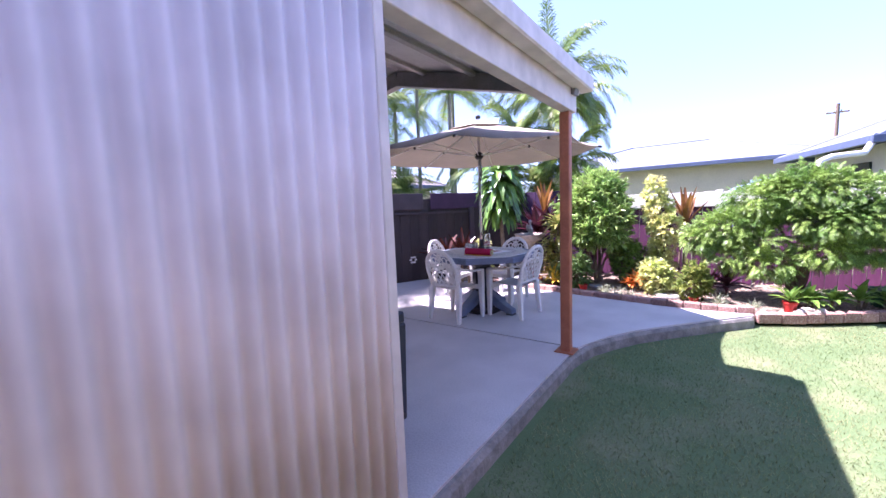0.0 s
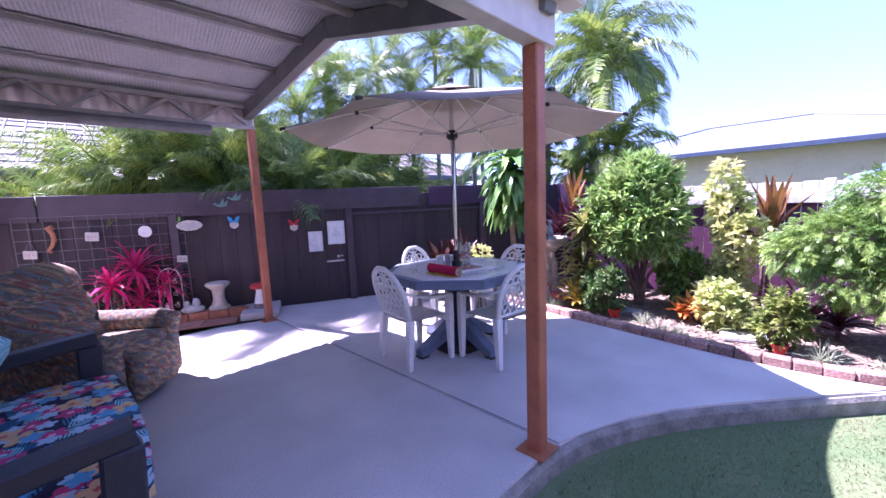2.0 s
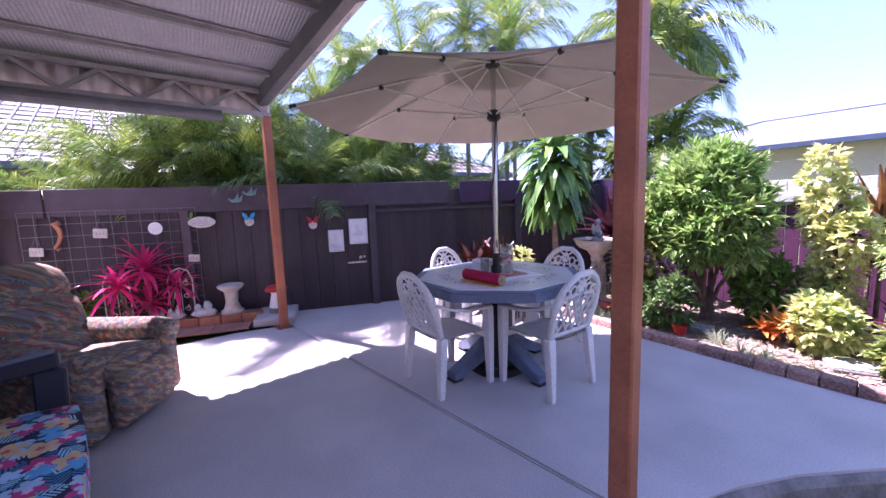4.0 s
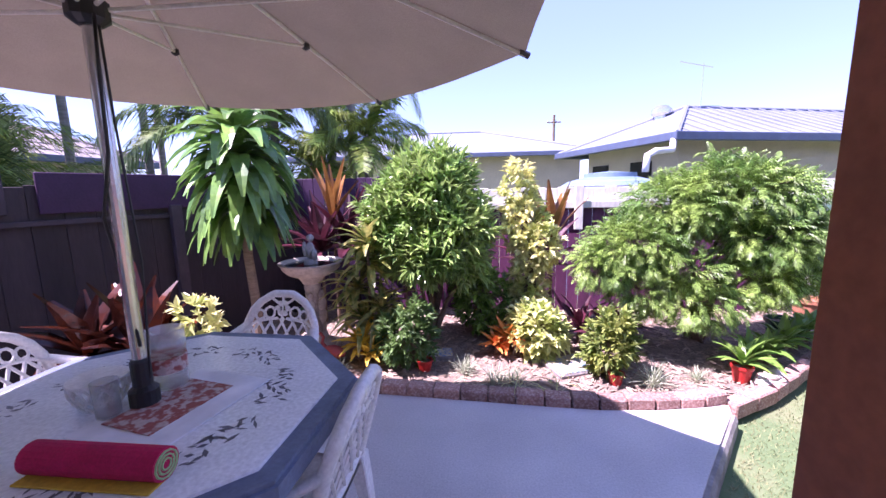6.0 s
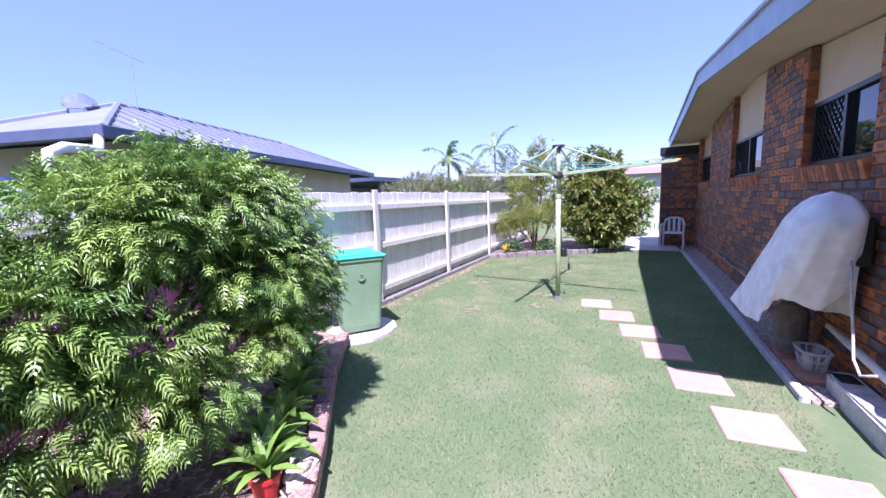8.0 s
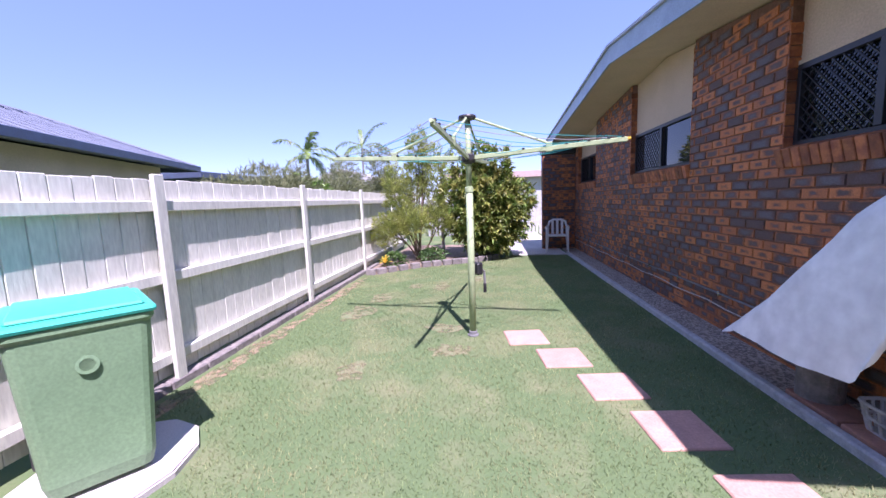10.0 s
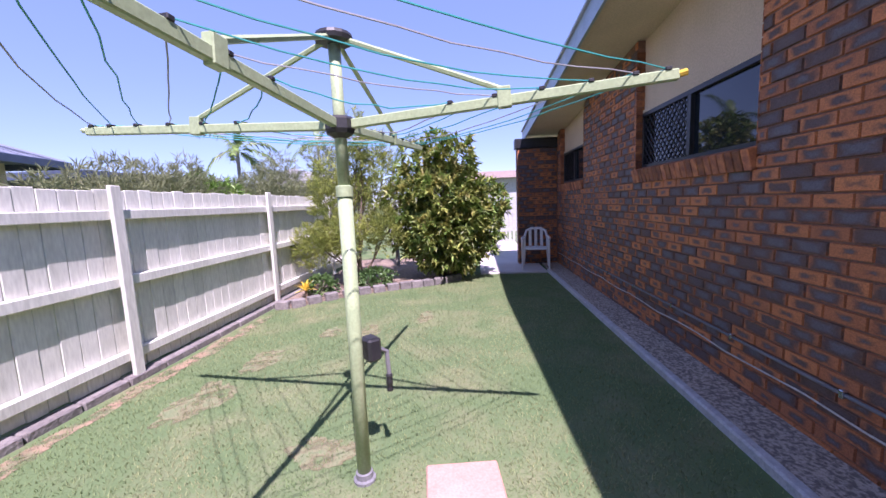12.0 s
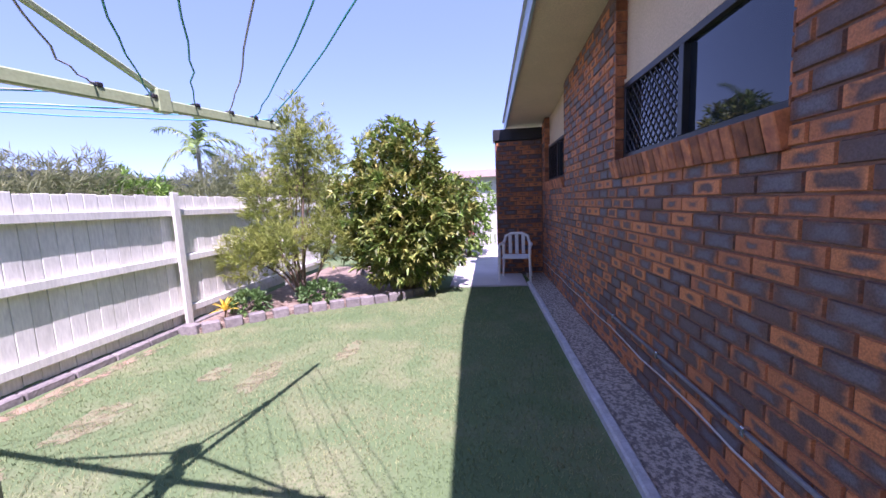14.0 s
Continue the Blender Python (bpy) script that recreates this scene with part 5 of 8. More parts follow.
M["wire"] = mat("grey_wire", (0.20, 0.19, 0.20), (0.15, 0.14, 0.15), rough=0.5, metal=0.4, bump=0)
trel = thing("wire_trellis", "grey square wire trellis hung on the dark fence", "trellis", FENCE @ pose(0.055, -3.05, 0.20))
k = 0
for name, count, span in (("upright_wire", 13, 1.75), ("cross_wire", 10, 1.25)):
    for i in range(count):
        a = span * i / (count - 1)
        pts = [(0, a, 0), (0, a, 1.25)] if name == "upright_wire" else [(0.004, 0, a), (0.004, 1.75, a)]
        part(name, tubed(pts, 0.004, 5), M["wire"], trel)
M["bird_green"] = mat("verdigris_metal", (0.10, 0.22, 0.20), (0.16, 0.28, 0.24), scale=20, rough=0.5, bump=0.1)
M["blue_paint"] = mat("blue_paint", (0.02, 0.25, 0.55), (0.03, 0.35, 0.6), scale=30, rough=0.4)
M["red_paint"] = mat("red_paint", (0.55, 0.03, 0.04), (0.40, 0.02, 0.03), scale=30, rough=0.4)
M["plaque"] = mat("cream_plaque", (0.60, 0.56, 0.50), (0.48, 0.44, 0.40), scale=25, rough=0.8, bump=0.2)


def bird(y, z, flip):
    b = thing("bird_ornament", "verdigris metal bird ornament on the dark fence", "ornament", on_fence(y, z, 0.06), "fence birds")
    bm = bmesh.new()
    blob(bm, (0, 0, 0), (0.07, 0.014, 0.022), 2)
    blob(bm, (-0.075, 0, 0.02), (0.022, 0.014, 0.018), 1)
    part("body", bm, M["bird_green"], b)
    for dx, tip in ((0.0, (0.03, 0.0, 0.10)), (0.035, (0.085, 0.0, 0.075))):
        bm = bmesh.new()
        prism(bm, [(dx - 0.03, 0.0), (dx + 0.03, 0.0), (tip[0] + 0.0, tip[2])], -0.004, 0.004)
        bmesh.ops.transform(bm, matrix=pose(0, 0, 0, 90, 0, 0), verts=bm.verts)
        part("wing", bm, M["bird_green"], b)
    return b


bird(-0.83, 1.58, 1)
bird(-0.66, 1.66, 1)


def butterfly(y, z, material, colour):
    b = thing("butterfly_ornament", "%s butterfly ornament over a pale round disc on the fence" % colour, "ornament", on_fence(y, z, 0.06), "fence butterflies")
    bm = lathed([(0.055, -0.006), (0.055, 0.006)], 20)
    bmesh.ops.transform(bm, matrix=pose(0, 0, -0.03, 90, 0, 0), verts=bm.verts)
    part("disc", bm, M["plaque"], b)
    for s in (-1, 1):
        bm = prism(bmesh.new(), [(0, 0.0), (s * 0.03, 0.055), (s * 0.075, 0.075), (s * 0.07, 0.03), (s * 0.05, 0.005), (s * 0.055, -0.02), (s * 0.02, -0.02)], 0.008, 0.014)
        bmesh.ops.transform(bm, matrix=pose(0, 0, 0.015, 90, 0, 0), verts=bm.verts)
        part("wing", bm, material, b)


butterfly(-0.70, 1.34, M["blue_paint"], "blue")
butterfly(0.07, 1.26, M["red_paint"], "red")
M["paper"] = mat("white_paper", (0.72, 0.72, 0.74), (0.66, 0.66, 0.69), scale=10, rough=0.8, bump=0)
M["pencil"] = mat("pencil_grey", (0.42, 0.42, 0.45), (0.34, 0.34, 0.37), scale=40, rough=0.8, bump=0)
for y, z, w, h in ((0.355, 0.995, 0.20, 0.30), (0.66, 1.11, 0.25, 0.35)):
    p = thing("picture_panel", "white panel with a faint grey line drawing on the dark fence", "picture", on_fence(y, z, 0.03), "fence pictures")
    part("panel", boxed(-w / 2, -0.006, -h / 2, w / 2, 0.006, h / 2, 0.002), M["paper"], p)
    bm = bmesh.new()
    rng = random.Random(int(y * 100))
    for q in ((-w / 2 + 0.012, -h / 2 + 0.012, w / 2 - 0.012, -h / 2 + 0.016), (-w / 2 + 0.012, h / 2 - 0.016, w / 2 - 0.012, h / 2 - 0.012), (-w / 2 + 0.012, -h / 2 + 0.016, -w / 2 + 0.016, h / 2 - 0.016), (w / 2 - 0.016, -h / 2 + 0.016, w / 2 - 0.012, h / 2 - 0.016)):
        box(bm, q[0], -0.0085, q[1], q[2], -0.0065, q[3])
    part("drawn_border", bm, M["pencil"], p)
    bm = bmesh.new()
    for j in range(7):
        x, zz = rng.gauss(0, 0.03), rng.gauss(-0.02, 0.045)
        ring = [(x + (0.018 + 0.006 * j % 3) * math.cos(radians(a)), -0.007, zz + 0.014 * math.sin(radians(a))) for a in range(0, 361, 45)]
        tube(bm, ring, 0.002, 4, cap=False)
    tube(bm, [(0, -0.007, -0.1), (0.01, -0.007, 0.0), (-0.01, -0.007, 0.08)], 0.002, 4)
    part("drawing", bm, M["pencil"], p, "faint grey flower drawing")
sign = thing("oval_sign", "cream carved oval sign with a small parrot on the fence", "sign", on_fence(-1.23, 1.33, 0.085))
bm = prism(bmesh.new(), [(0.15 * math.cos(radians(a)) * (1 if abs(math.cos(radians(a))) < 0.9 else 1.02), 0.072 * math.sin(radians(a)) * (1.0 if a % 40 else 0.94)) for a in range(0, 360, 20)], -0.01, 0.01, 0.004)
bmesh.ops.transform(bm, matrix=pose(0, 0, 0, 90, 0, 0), verts=bm.verts)
part("board", bm, M["plaque"], sign)
bm = bmesh.new()
for z, w in ((0.026, 0.16), (0.006, 0.22), (-0.014, 0.21), (-0.034, 0.14)):
    box(bm, -w / 2, -0.0125, z - 0.004, w / 2, -0.0105, z + 0.004)
part("writing", bm, M["pencil"], sign, "lines of small grey writing")
bm = bmesh.new()
blob(bm, (-0.10, -0.01, 0.095), (0.02, 0.018, 0.034), 2)
tube(bm, [(-0.10, -0.01, 0.08), (-0.15, -0.01, 0.045)], 0.008, 5, 0.004)
part("parrot", bm, mat("parrot_green", (0.05, 0.30, 0.05), (0.30, 0.22, 0.03), scale=30, rough=0.5), sign, "small green parrot")
for y, z, w, h, lab in ((-1.36, 0.89, 0.12, 0.09, "small cream plaque hung on strings on the trellis"), (-2.29, 1.25, 0.14, 0.11, "square cream tile hung on the trellis"), (-2.91, 1.07, 0.13, 0.10, "small brown tile hung on the trellis")):
    p = thing("hanging_plaque", lab, "plaque", on_fence(y, z, 0.075, 4), "trellis plaques")
    part("tile", boxed(-w / 2, -0.008, -h / 2, w / 2, 0.008, h / 2, 0.006), M["plaque"], p)
    part("string", tubed([(-w * 0.35, 0, h / 2), (0, 0, h / 2 + 0.12), (w * 0.35, 0, h / 2)], 0.002, 4), M["wire"], p)
    bm = bmesh.new()
    for k in range(3):
        blob(bm, (-w * 0.25 + k * w * 0.25, -0.012, 0), (0.012, 0.006, 0.02), 1)
    part("relief", bm, M["stone_white"], p)
d = thing("round_plate", "white round plate with a dark flower on the trellis", "plate", on_fence(-1.73, 1.28, 0.08))
bm = lathed([(0.02, -0.004), (0.075, 0.0), (0.075, 0.008), (0.0, 0.006)], 24)
bmesh.ops.transform(bm, matrix=pose(0, 0, 0, 90, 0, 0), verts=bm.verts)
part("plate", bm, M["white_plastic"], d)
sh = thing("seahorse_ornament", "rusty brown seahorse ornament on the trellis", "ornament", on_fence(-2.69, 1.24, 0.08))
part("body", tubed([(0.03, 0, 0.15), (-0.02, 0, 0.14), (0.02, 0, 0.08), (0.03, 0, 0.0), (0.0, 0, -0.08), (-0.04, 0, -0.13), (-0.02, 0, -0.16), (0.01, 0, -0.14)], 0.032, 8, 0.01), M["terracotta"], sh, smooth=True)
w = thing("word_ornament", "small grey metal word and flower ornament on the gate", "ornament", on_fence(0.62, 0.68, 0.045))
bm = bmesh.new()
box(bm, -0.13, -0.004, -0.012, 0.13, 0.004, 0.012, 0.003)
tube(bm, [(0.02, 0, 0.0), (0.05, 0, 0.06)], 0.004, 4)
blob(bm, (0.05, 0, 0.07), (0.025, 0.008, 0.022), 1)
blob(bm, (0.10, 0, 0.075), (0.02, 0.008, 0.018), 1)
part("shape", bm, M["plaque"], w)
fl = thing("flower_ornament", "white daisy ornament on the dark fence", "ornament", on_fence(1.72, 0.49, 0.05))
bm = bmesh.new()
for k in range(6):
    blob(bm, (0.055 * math.cos(radians(60 * k)), 0, 0.055 * math.sin(radians(60 * k))), (0.035, 0.006, 0.022), 1)
part("petals", bm, M["white_plastic"], fl)

# red brick edging, pavers and ornaments at the foot of the fence
M["edge_brick"] = mat("edge_brick", (0.42, 0.17, 0.10), (0.34, 0.13, 0.08), scale=9, rough=0.9, bump=0.4, rnd=0.18)
edging = setting(thing("brick_edging", "", "", FENCE @ pose(0, 0, 0)), "low red brick edging in front of the dark fence", "edging")
me_eb = board_mesh("edging_brick", 0.10, 0.225, 0.13, M["edge_brick"], 0.008)
for k in range(15):
    shared("brick", me_eb, edging, pose(0.32, -4.0 + 0.235 * k, 0.0, 0, 0, 0))
me_pv = board_mesh("red_paver", 0.28, 0.39, 0.03, M["paver_red"], 0.006)
for k in range(9):
    shared("paver", me_pv, edging, pose(0.52 + 0.0, -4.1 + 0.40 * k, 0.002))
part("fill", boxed(0.0, -4.2, -0.1, 0.26, -0.55, 0.09), M["mulch"], edging, "dark soil")
part("plinth", boxed(0.02, -0.66, 0.002, 0.62, -0.2, 0.10, 0.012), M["concrete"], edging, "white painted concrete plinth")
ped = thing("stone_pedestal", "cream cast stone birdbath pedestal beside the fence", "pedestal", FENCE @ pose(0.24, -0.95, 0.131) @ Matrix.Diagonal((0.76, 0.76, 0.92, 1.0)))
part("column", lathed([(0.17, 0), (0.17, 0.03), (0.13, 0.05), (0.11, 0.10), (0.09, 0.14), (0.10, 0.28), (0.13, 0.31), (0.15, 0.32), (0.19, 0.35), (0.20, 0.37), (0.17, 0.39), (0.0, 0.375)], 20), M["stone_white"], ped, smooth=True)
mush = thing("mushroom_ornament", "painted concrete mushroom with a red spotted cap and grey base", "ornament", FENCE @ pose(0.33, -0.42, 0.101) @ Matrix.Diagonal((0.8, 0.8, 0.95, 1.0)))
part("stalk", lathed([(0.11, 0), (0.12, 0.04), (0.115, 0.09), (0.10, 0.14), (0.075, 0.24), (0.09, 0.29)], 18), M["white_plastic"], mush, smooth=True)
part("grey_foot", lathed([(0.125, 0.0), (0.128, 0.05), (0.122, 0.07)], 18), M["stone_block"], mush)
part("cap", lathed([(0.09, 0.285), (0.16, 0.29), (0.165, 0.32), (0.13, 0.355), (0.0, 0.375)], 18), M["red_pot"], mush, "glossy red cap", smooth=True)
for k, (y, s, lab) in enumerate(((-1.25, 1.0, "grey stone animal group ornament on the edging"), (-1.55, 0.8, "grey and white stone frog ornament on the edging"), (-1.72, 0.7, "small dark stone ornament on the edging"))):
    o = thing("stone_ornament", lab, "ornament", FENCE @ pose(0.31, y, 0.132), "edging ornaments")
    bm = bmesh.new()
    blob(bm, (0, 0, 0.05 * s), (0.09 * s, 0.13 * s, 0.055 * s), 2, 0.3, k)
    blob(bm, (0.01, 0.05 * s, 0.12 * s), (0.045 * s, 0.05 * s, 0.065 * s), 2, 0.3, k + 3)
    blob(bm, (0.0, -0.06 * s, 0.10 * s), (0.04 * s, 0.04 * s, 0.06 * s), 2, 0.3, k + 5)
    part("figure", bm, M["stone_grey"] if k < 2 else M["stone_block"], o, smooth=True)
for y in (-1.5, -2.15):
    g = thing("scroll_panel", "cream wrought iron scroll garden panel by the trellis", "garden panel", FENCE @ pose(0.20, y, 0.09), "scroll panels")
    bm = bmesh.new()
    tube(bm, [(0, -0.13, 0), (0, -0.13, 0.5), (0, -0.09, 0.6), (0, 0, 0.64), (0, 0.09, 0.6), (0, 0.13, 0.5), (0, 0.13, 0)], 0.008, 6)
    part("hoop", bm, M["plaque"], g)
    for s in (-1, 1):
        for zz in (0.14, 0.30, 0.46):
            bm = bmesh.new()
            tube(bm, [(0, s * (0.06 - 0.045 * q / 9 * math.cos(q * 0.9)), zz + 0.055 * (1 - q / 12) * math.sin(q * 0.9)) for q in range(10)], 0.006, 5)
            part("scroll", bm, M["plaque"], g)
    part("stem", tubed([(0, 0, 0), (0, 0, 0.62)], 0.006, 5), M["plaque"], g)
rosette_plant("cordyline", "bright pink cordyline with arching leaves before the trellis", tuple(FENCE @ Vector((0.18, -1.85, 0.09))),
              [(0, 0, 0.62, 40, 0.46, 0.055, -0.5, 1.3, 1.1), (0.10, -0.26, 0.46, 36, 0.42, 0.055, -0.5, 1.2, 1.1), (0.12, 0.28, 0.42, 34, 0.40, 0.05, -0.5, 1.2, 1.2), (0.16, 0.0, 0.24, 26, 0.32, 0.045, -0.4, 1.1, 1.3)], L["pink"], 5)
rosette_plant("peace_lily", "green leafy plant with a white spathe behind the recliner", tuple(FENCE @ Vector((0.18, -2.75, 0.09))), [(0, 0, 0.25, 22, 0.4, 0.10, 0.0, 1.3, 1.0), (0.1, 0.3, 0.2, 16, 0.35, 0.09, 0.1, 1.3, 1.0)], L["glossy"], 6)
shrub("fence_creeper", "dark leafy shrub hanging over the dark fence", tuple(FENCE @ Vector((0.30, -3.75, 0.0))), [((0, 0.05, 1.85), (0.48, 0.6, 0.42)), ((0.1, -0.5, 1.7), (0.45, 0.55, 0.5)), ((0.15, 0.1, 1.5), (0.4, 0.4, 0.3))], L["glossy"], 1300, 6, 0.11, 0.04, 61)


# ---- garden bed ----
def mop_tree():
    rng = random.Random(11)
    root = thing("dracaena_tree", "mop-headed dracaena with drooping glossy strap leaves on a bare trunk", "tree", pose(-3.2, 6.95, -0.03))
    part("trunk", tubed([(0, 0, 0), (0.02, 0.01, 0.5), (-0.01, 0.0, 1.0), (0.0, 0, 1.75)], 0.045, 10, 0.035), mat("pale_trunk", (0.34, 0.25, 0.17), (0.24, 0.17, 0.11), scale=14, rough=0.9, bump=0.5, stretch=(1, 1, 3)), root, "pale brown ringed trunk")
    v, f = [], []
    for z, n, ln, lo, hi in ((1.50, 30, 0.50, -0.6, 0.3), (1.68, 34, 0.54, -0.3, 0.6), (1.84, 34, 0.52, 0.0, 0.9), (1.98, 30, 0.46, 0.3, 1.35), (1.36, 18, 0.42, -0.8, 0.0)):
        rosette(v, f, (0, 0, z), n, ln * 1.25, 0.15, rng, (lo, hi), 2.0, 8, 0.14)
    mesh_part("crown", v, f, L["mop"], root, "", kind="stuff")


mop_tree()
# fountain birdbath
bath = thing("birdbath_fountain", "cream stone birdbath on a carved pedestal in the garden bed", "birdbath", pose(-2.82, 7.32, -0.05))
part("plinth", boxed(-0.20, -0.20, 0.0, 0.20, 0.20, 0.07, 0.012), M["stone_white"], bath)
part("foot", lathed([(0.19, 0.07), (0.19, 0.10), (0.13, 0.13), (0.11, 0.2)], 20), M["stone_white"], bath, smooth=True)
bm = bmesh.new()
lathe(bm, [(0.09, 0.18), (0.05, 0.4), (0.055, 0.60), (0.08, 0.64), (0.075, 0.68), (0.10, 0.72)], 24)
for k in range(3):
    a = radians(120 * k + 30)
    for z, r, s in ((0.24, 0.05, 0.075), (0.36, 0.06, 0.08), (0.48, 0.055, 0.08), (0.575, 0.042, 0.045)):
        blob(bm, (0.07 * math.cos(a), 0.07 * math.sin(a), z), (r * 0.9, r * 0.9, s), 3, 0.25, k)
part("pedestal", bm, M["stone_white"], bath, "carved figured pedestal", smooth=True)
part("bowl", lathed([(0.09, 0.70), (0.11, 0.74), (0.13, 0.76), (0.22, 0.80), (0.265, 0.845), (0.275, 0.88), (0.295, 0.895), (0.295, 0.91), (0.265, 0.905), (0.22, 0.87), (0.0, 0.85)], 48), M["stone_white"], bath, smooth=True)
M["water"] = mat("dark_water", (0.02, 0.025, 0.02), (0.02, 0.02, 0.02), rough=0.05, bump=0.0)
part("water", lathed([(0.255, 0.885), (0.0, 0.886)], 28), M["water"], bath, "dark still water")
st = thing("statuette", "small grey stone cherub statuette standing in the birdbath", "statue", pose(-2.82, 7.32, 0.795))
bm = bmesh.new()
lathe(bm, [(0.06, 0.0), (0.065, 0.05), (0.055, 0.09)], 14)
blob(bm, (0, 0, 0.17), (0.05, 0.045, 0.085), 2, 0.2, 1)
blob(bm, (0.01, 0.0, 0.29), (0.036, 0.036, 0.04), 2, 0.15, 2)
blob(bm, (0.045, -0.02, 0.13), (0.035, 0.03, 0.06), 2, 0.2, 3)
blob(bm, (-0.04, -0.03, 0.19), (0.022, 0.025, 0.07), 2, 0.2, 4)
part("figure", bm, M["stone_grey"], st, smooth=True)

shrub("round_shrub", "dense rounded glossy green shrub by the purple fence", (-1.72, 7.72, -0.03),
      [((0.04, -0.1, 1.46), (0.42, 0.42, 0.40)), ((-0.24, -0.2, 1.24), (0.34, 0.36, 0.36)), ((0.26, -0.2, 1.12), (0.32, 0.36, 0.36)), ((0.02, -0.3, 0.98), (0.38, 0.32, 0.27)),
       ((-0.16, 0.0, 1.80), (0.16, 0.18, 0.17)), ((0.16, -0.1, 1.82), (0.16, 0.17, 0.13)), ((0.34, -0.3, 0.86), (0.2, 0.2, 0.18)), ((-0.42, -0.25, 0.98), (0.18, 0.2, 0.18))],
      L["round"], 1700, 8, 0.135, 0.036, 21, spread=0.65, stems=7, stem_r=0.028)
ferny("ferny_shrub", "broad ferny light green shrub leaning over the lawn edge", (0.95, 7.75, -0.03),
      [((-0.35, -0.2, 1.36), (0.38, 0.38, 0.22)), ((0.08, -0.25, 1.48), (0.40, 0.38, 0.22)), ((0.42, -0.2, 1.38), (0.34, 0.36, 0.22)), ((0.56, -0.25, 1.06), (0.32, 0.34, 0.22)),
       ((0.28, -0.45, 1.10), (0.34, 0.28, 0.2)), ((-0.75, -0.3, 1.00), (0.36, 0.34, 0.2)), ((-1.0, -0.38, 0.86), (0.26, 0.24, 0.15)), ((-0.40, -0.5, 0.80), (0.24, 0.2, 0.14)),
       ((0.60, -0.30, 0.80), (0.28, 0.26, 0.17)), ((-0.30, -0.55, 0.56), (0.26, 0.2, 0.15)), ((-0.70, -0.42, 0.62), (0.24, 0.2, 0.14)), ((0.22, -0.45, 0.72), (0.26, 0.22, 0.15)), ((0.0, -0.15, 1.72), (0.10, 0.10, 0.10)), ((-0.35, -0.1, 1.62), (0.08, 0.08, 0.10))],
      L["fern"], 3600, 0.165, 22)
shrub("variegated_climber", "tall column of cream and green variegated climber", (-0.72, 7.8, -0.03),
      [((-0.1, 0, 1.55), (0.14, 0.14, 0.25)), ((-0.03, 0, 1.2), (0.19, 0.18, 0.3)), ((0.10, -0.03, 0.95), (0.24, 0.2, 0.2)), ((0.02, 0, 0.65), (0.16, 0.16, 0.3)), ((0.0, -0.02, 0.35), (0.2, 0.2, 0.25))],
      L["pale"], 620, 6, 0.09, 0.05, 23, spread=0.8, stems=4, stem_r=0.02)
shrub("variegated_shrub", "low bright cream and lime variegated shrub in mulch", (-0.68, 7.25, -0.03), [((0, 0, 0.28), (0.20, 0.18, 0.2)), ((0.06, -0.04, 0.2), (0.17, 0.14, 0.15))], L["pale"], 220, 6, 0.10, 0.055, 24, spread=0.8, stem_r=0.01)
rosette_plant("orange_croton", "orange-leaved bromeliad in the mulch", (-0.96, 7.30, -0.03), [(0, 0, 0.12, 26, 0.25, 0.075, 0.0, 1.3, 0.8), (0.10, -0.08, 0.14, 18, 0.20, 0.065, 0.1, 1.3, 0.8), (-0.1, -0.06, 0.10, 16, 0.18, 0.06, 0.1, 1.3, 0.8)], L["orange"], 25)
shrub("mottled_shrub", "low green and cream mottled shrub at the kerb", (-0.15, 6.92, -0.03), [((0, 0, 0.25), (0.18, 0.17, 0.18)), ((0.02, 0, 0.42), (0.12, 0.12, 0.12))], L["mixed"], 230, 6, 0.085, 0.036, 26, stem_r=0.01)
shrub("leafy_shrub", "low dark green variegated shrub near the kerb", (-1.85, 7.02, -0.03), [((0, 0, 0.27), (0.24, 0.22, 0.22)), ((0.08, 0.05, 0.45), (0.14, 0.14, 0.12))], L["dark"], 300, 6, 0.08, 0.03, 27, stem_r=0.01)
shrub("dark_shrub", "low dark green shrub beneath the taller shrubs", (-1.12, 7.85, -0.03), [((0, 0, 0.35), (0.3, 0.28, 0.3)), ((-0.15, -0.1, 0.55), (0.2, 0.2, 0.2))], L["glossy"], 300, 6, 0.10, 0.05, 28, stem_r=0.01)
rosette_plant("croton", "yellow and green croton at the garden edge", (-2.26, 7.05, -0.03), [(0, 0, 0.16, 30, 0.27, 0.075, 0.0, 1.35, 0.8), (0.08, -0.1, 0.1, 16, 0.2, 0.06, 0.1, 1.2, 0.9)], L["croton"], 29)
rosette_plant("striped_dracaena", "tall striped strap-leaved dracaena clump", (-2.24, 7.30, -0.03), [(0, 0, 0.85, 34, 0.40, 0.08, -0.4, 1.3, 1.2), (-0.14, 0.05, 0.6, 30, 0.42, 0.08, -0.4, 1.2, 1.3), (0.14, -0.1, 0.45, 28, 0.40, 0.075, -0.3, 1.2, 1.3), (0.02, -0.1, 1.05, 28, 0.36, 0.075, -0.3, 1.3, 1.1), (-0.05, -0.12, 0.35, 24, 0.40, 0.075, -0.2, 1.2, 1.3)], L["striped"], 30)
for k, (x, y, n, ln, z) in enumerate(((-3.05, 8.12, 24, 0.72, 0.85), (-2.78, 8.25, 22, 0.75, 0.85), (-0.5, 8.25, 12, 0.65, 0.65), (-2.1, 8.35, 12, 0.7, 0.7))):
    rosette_plant("cordyline", "tall burgundy cordyline against the purple fence", (x, y, -0.03), [(0, 0, z, n, ln, 0.14, 0.1, 1.45, 0.6)], L["burgundy"], 40 + k, group="burgundy cordylines")
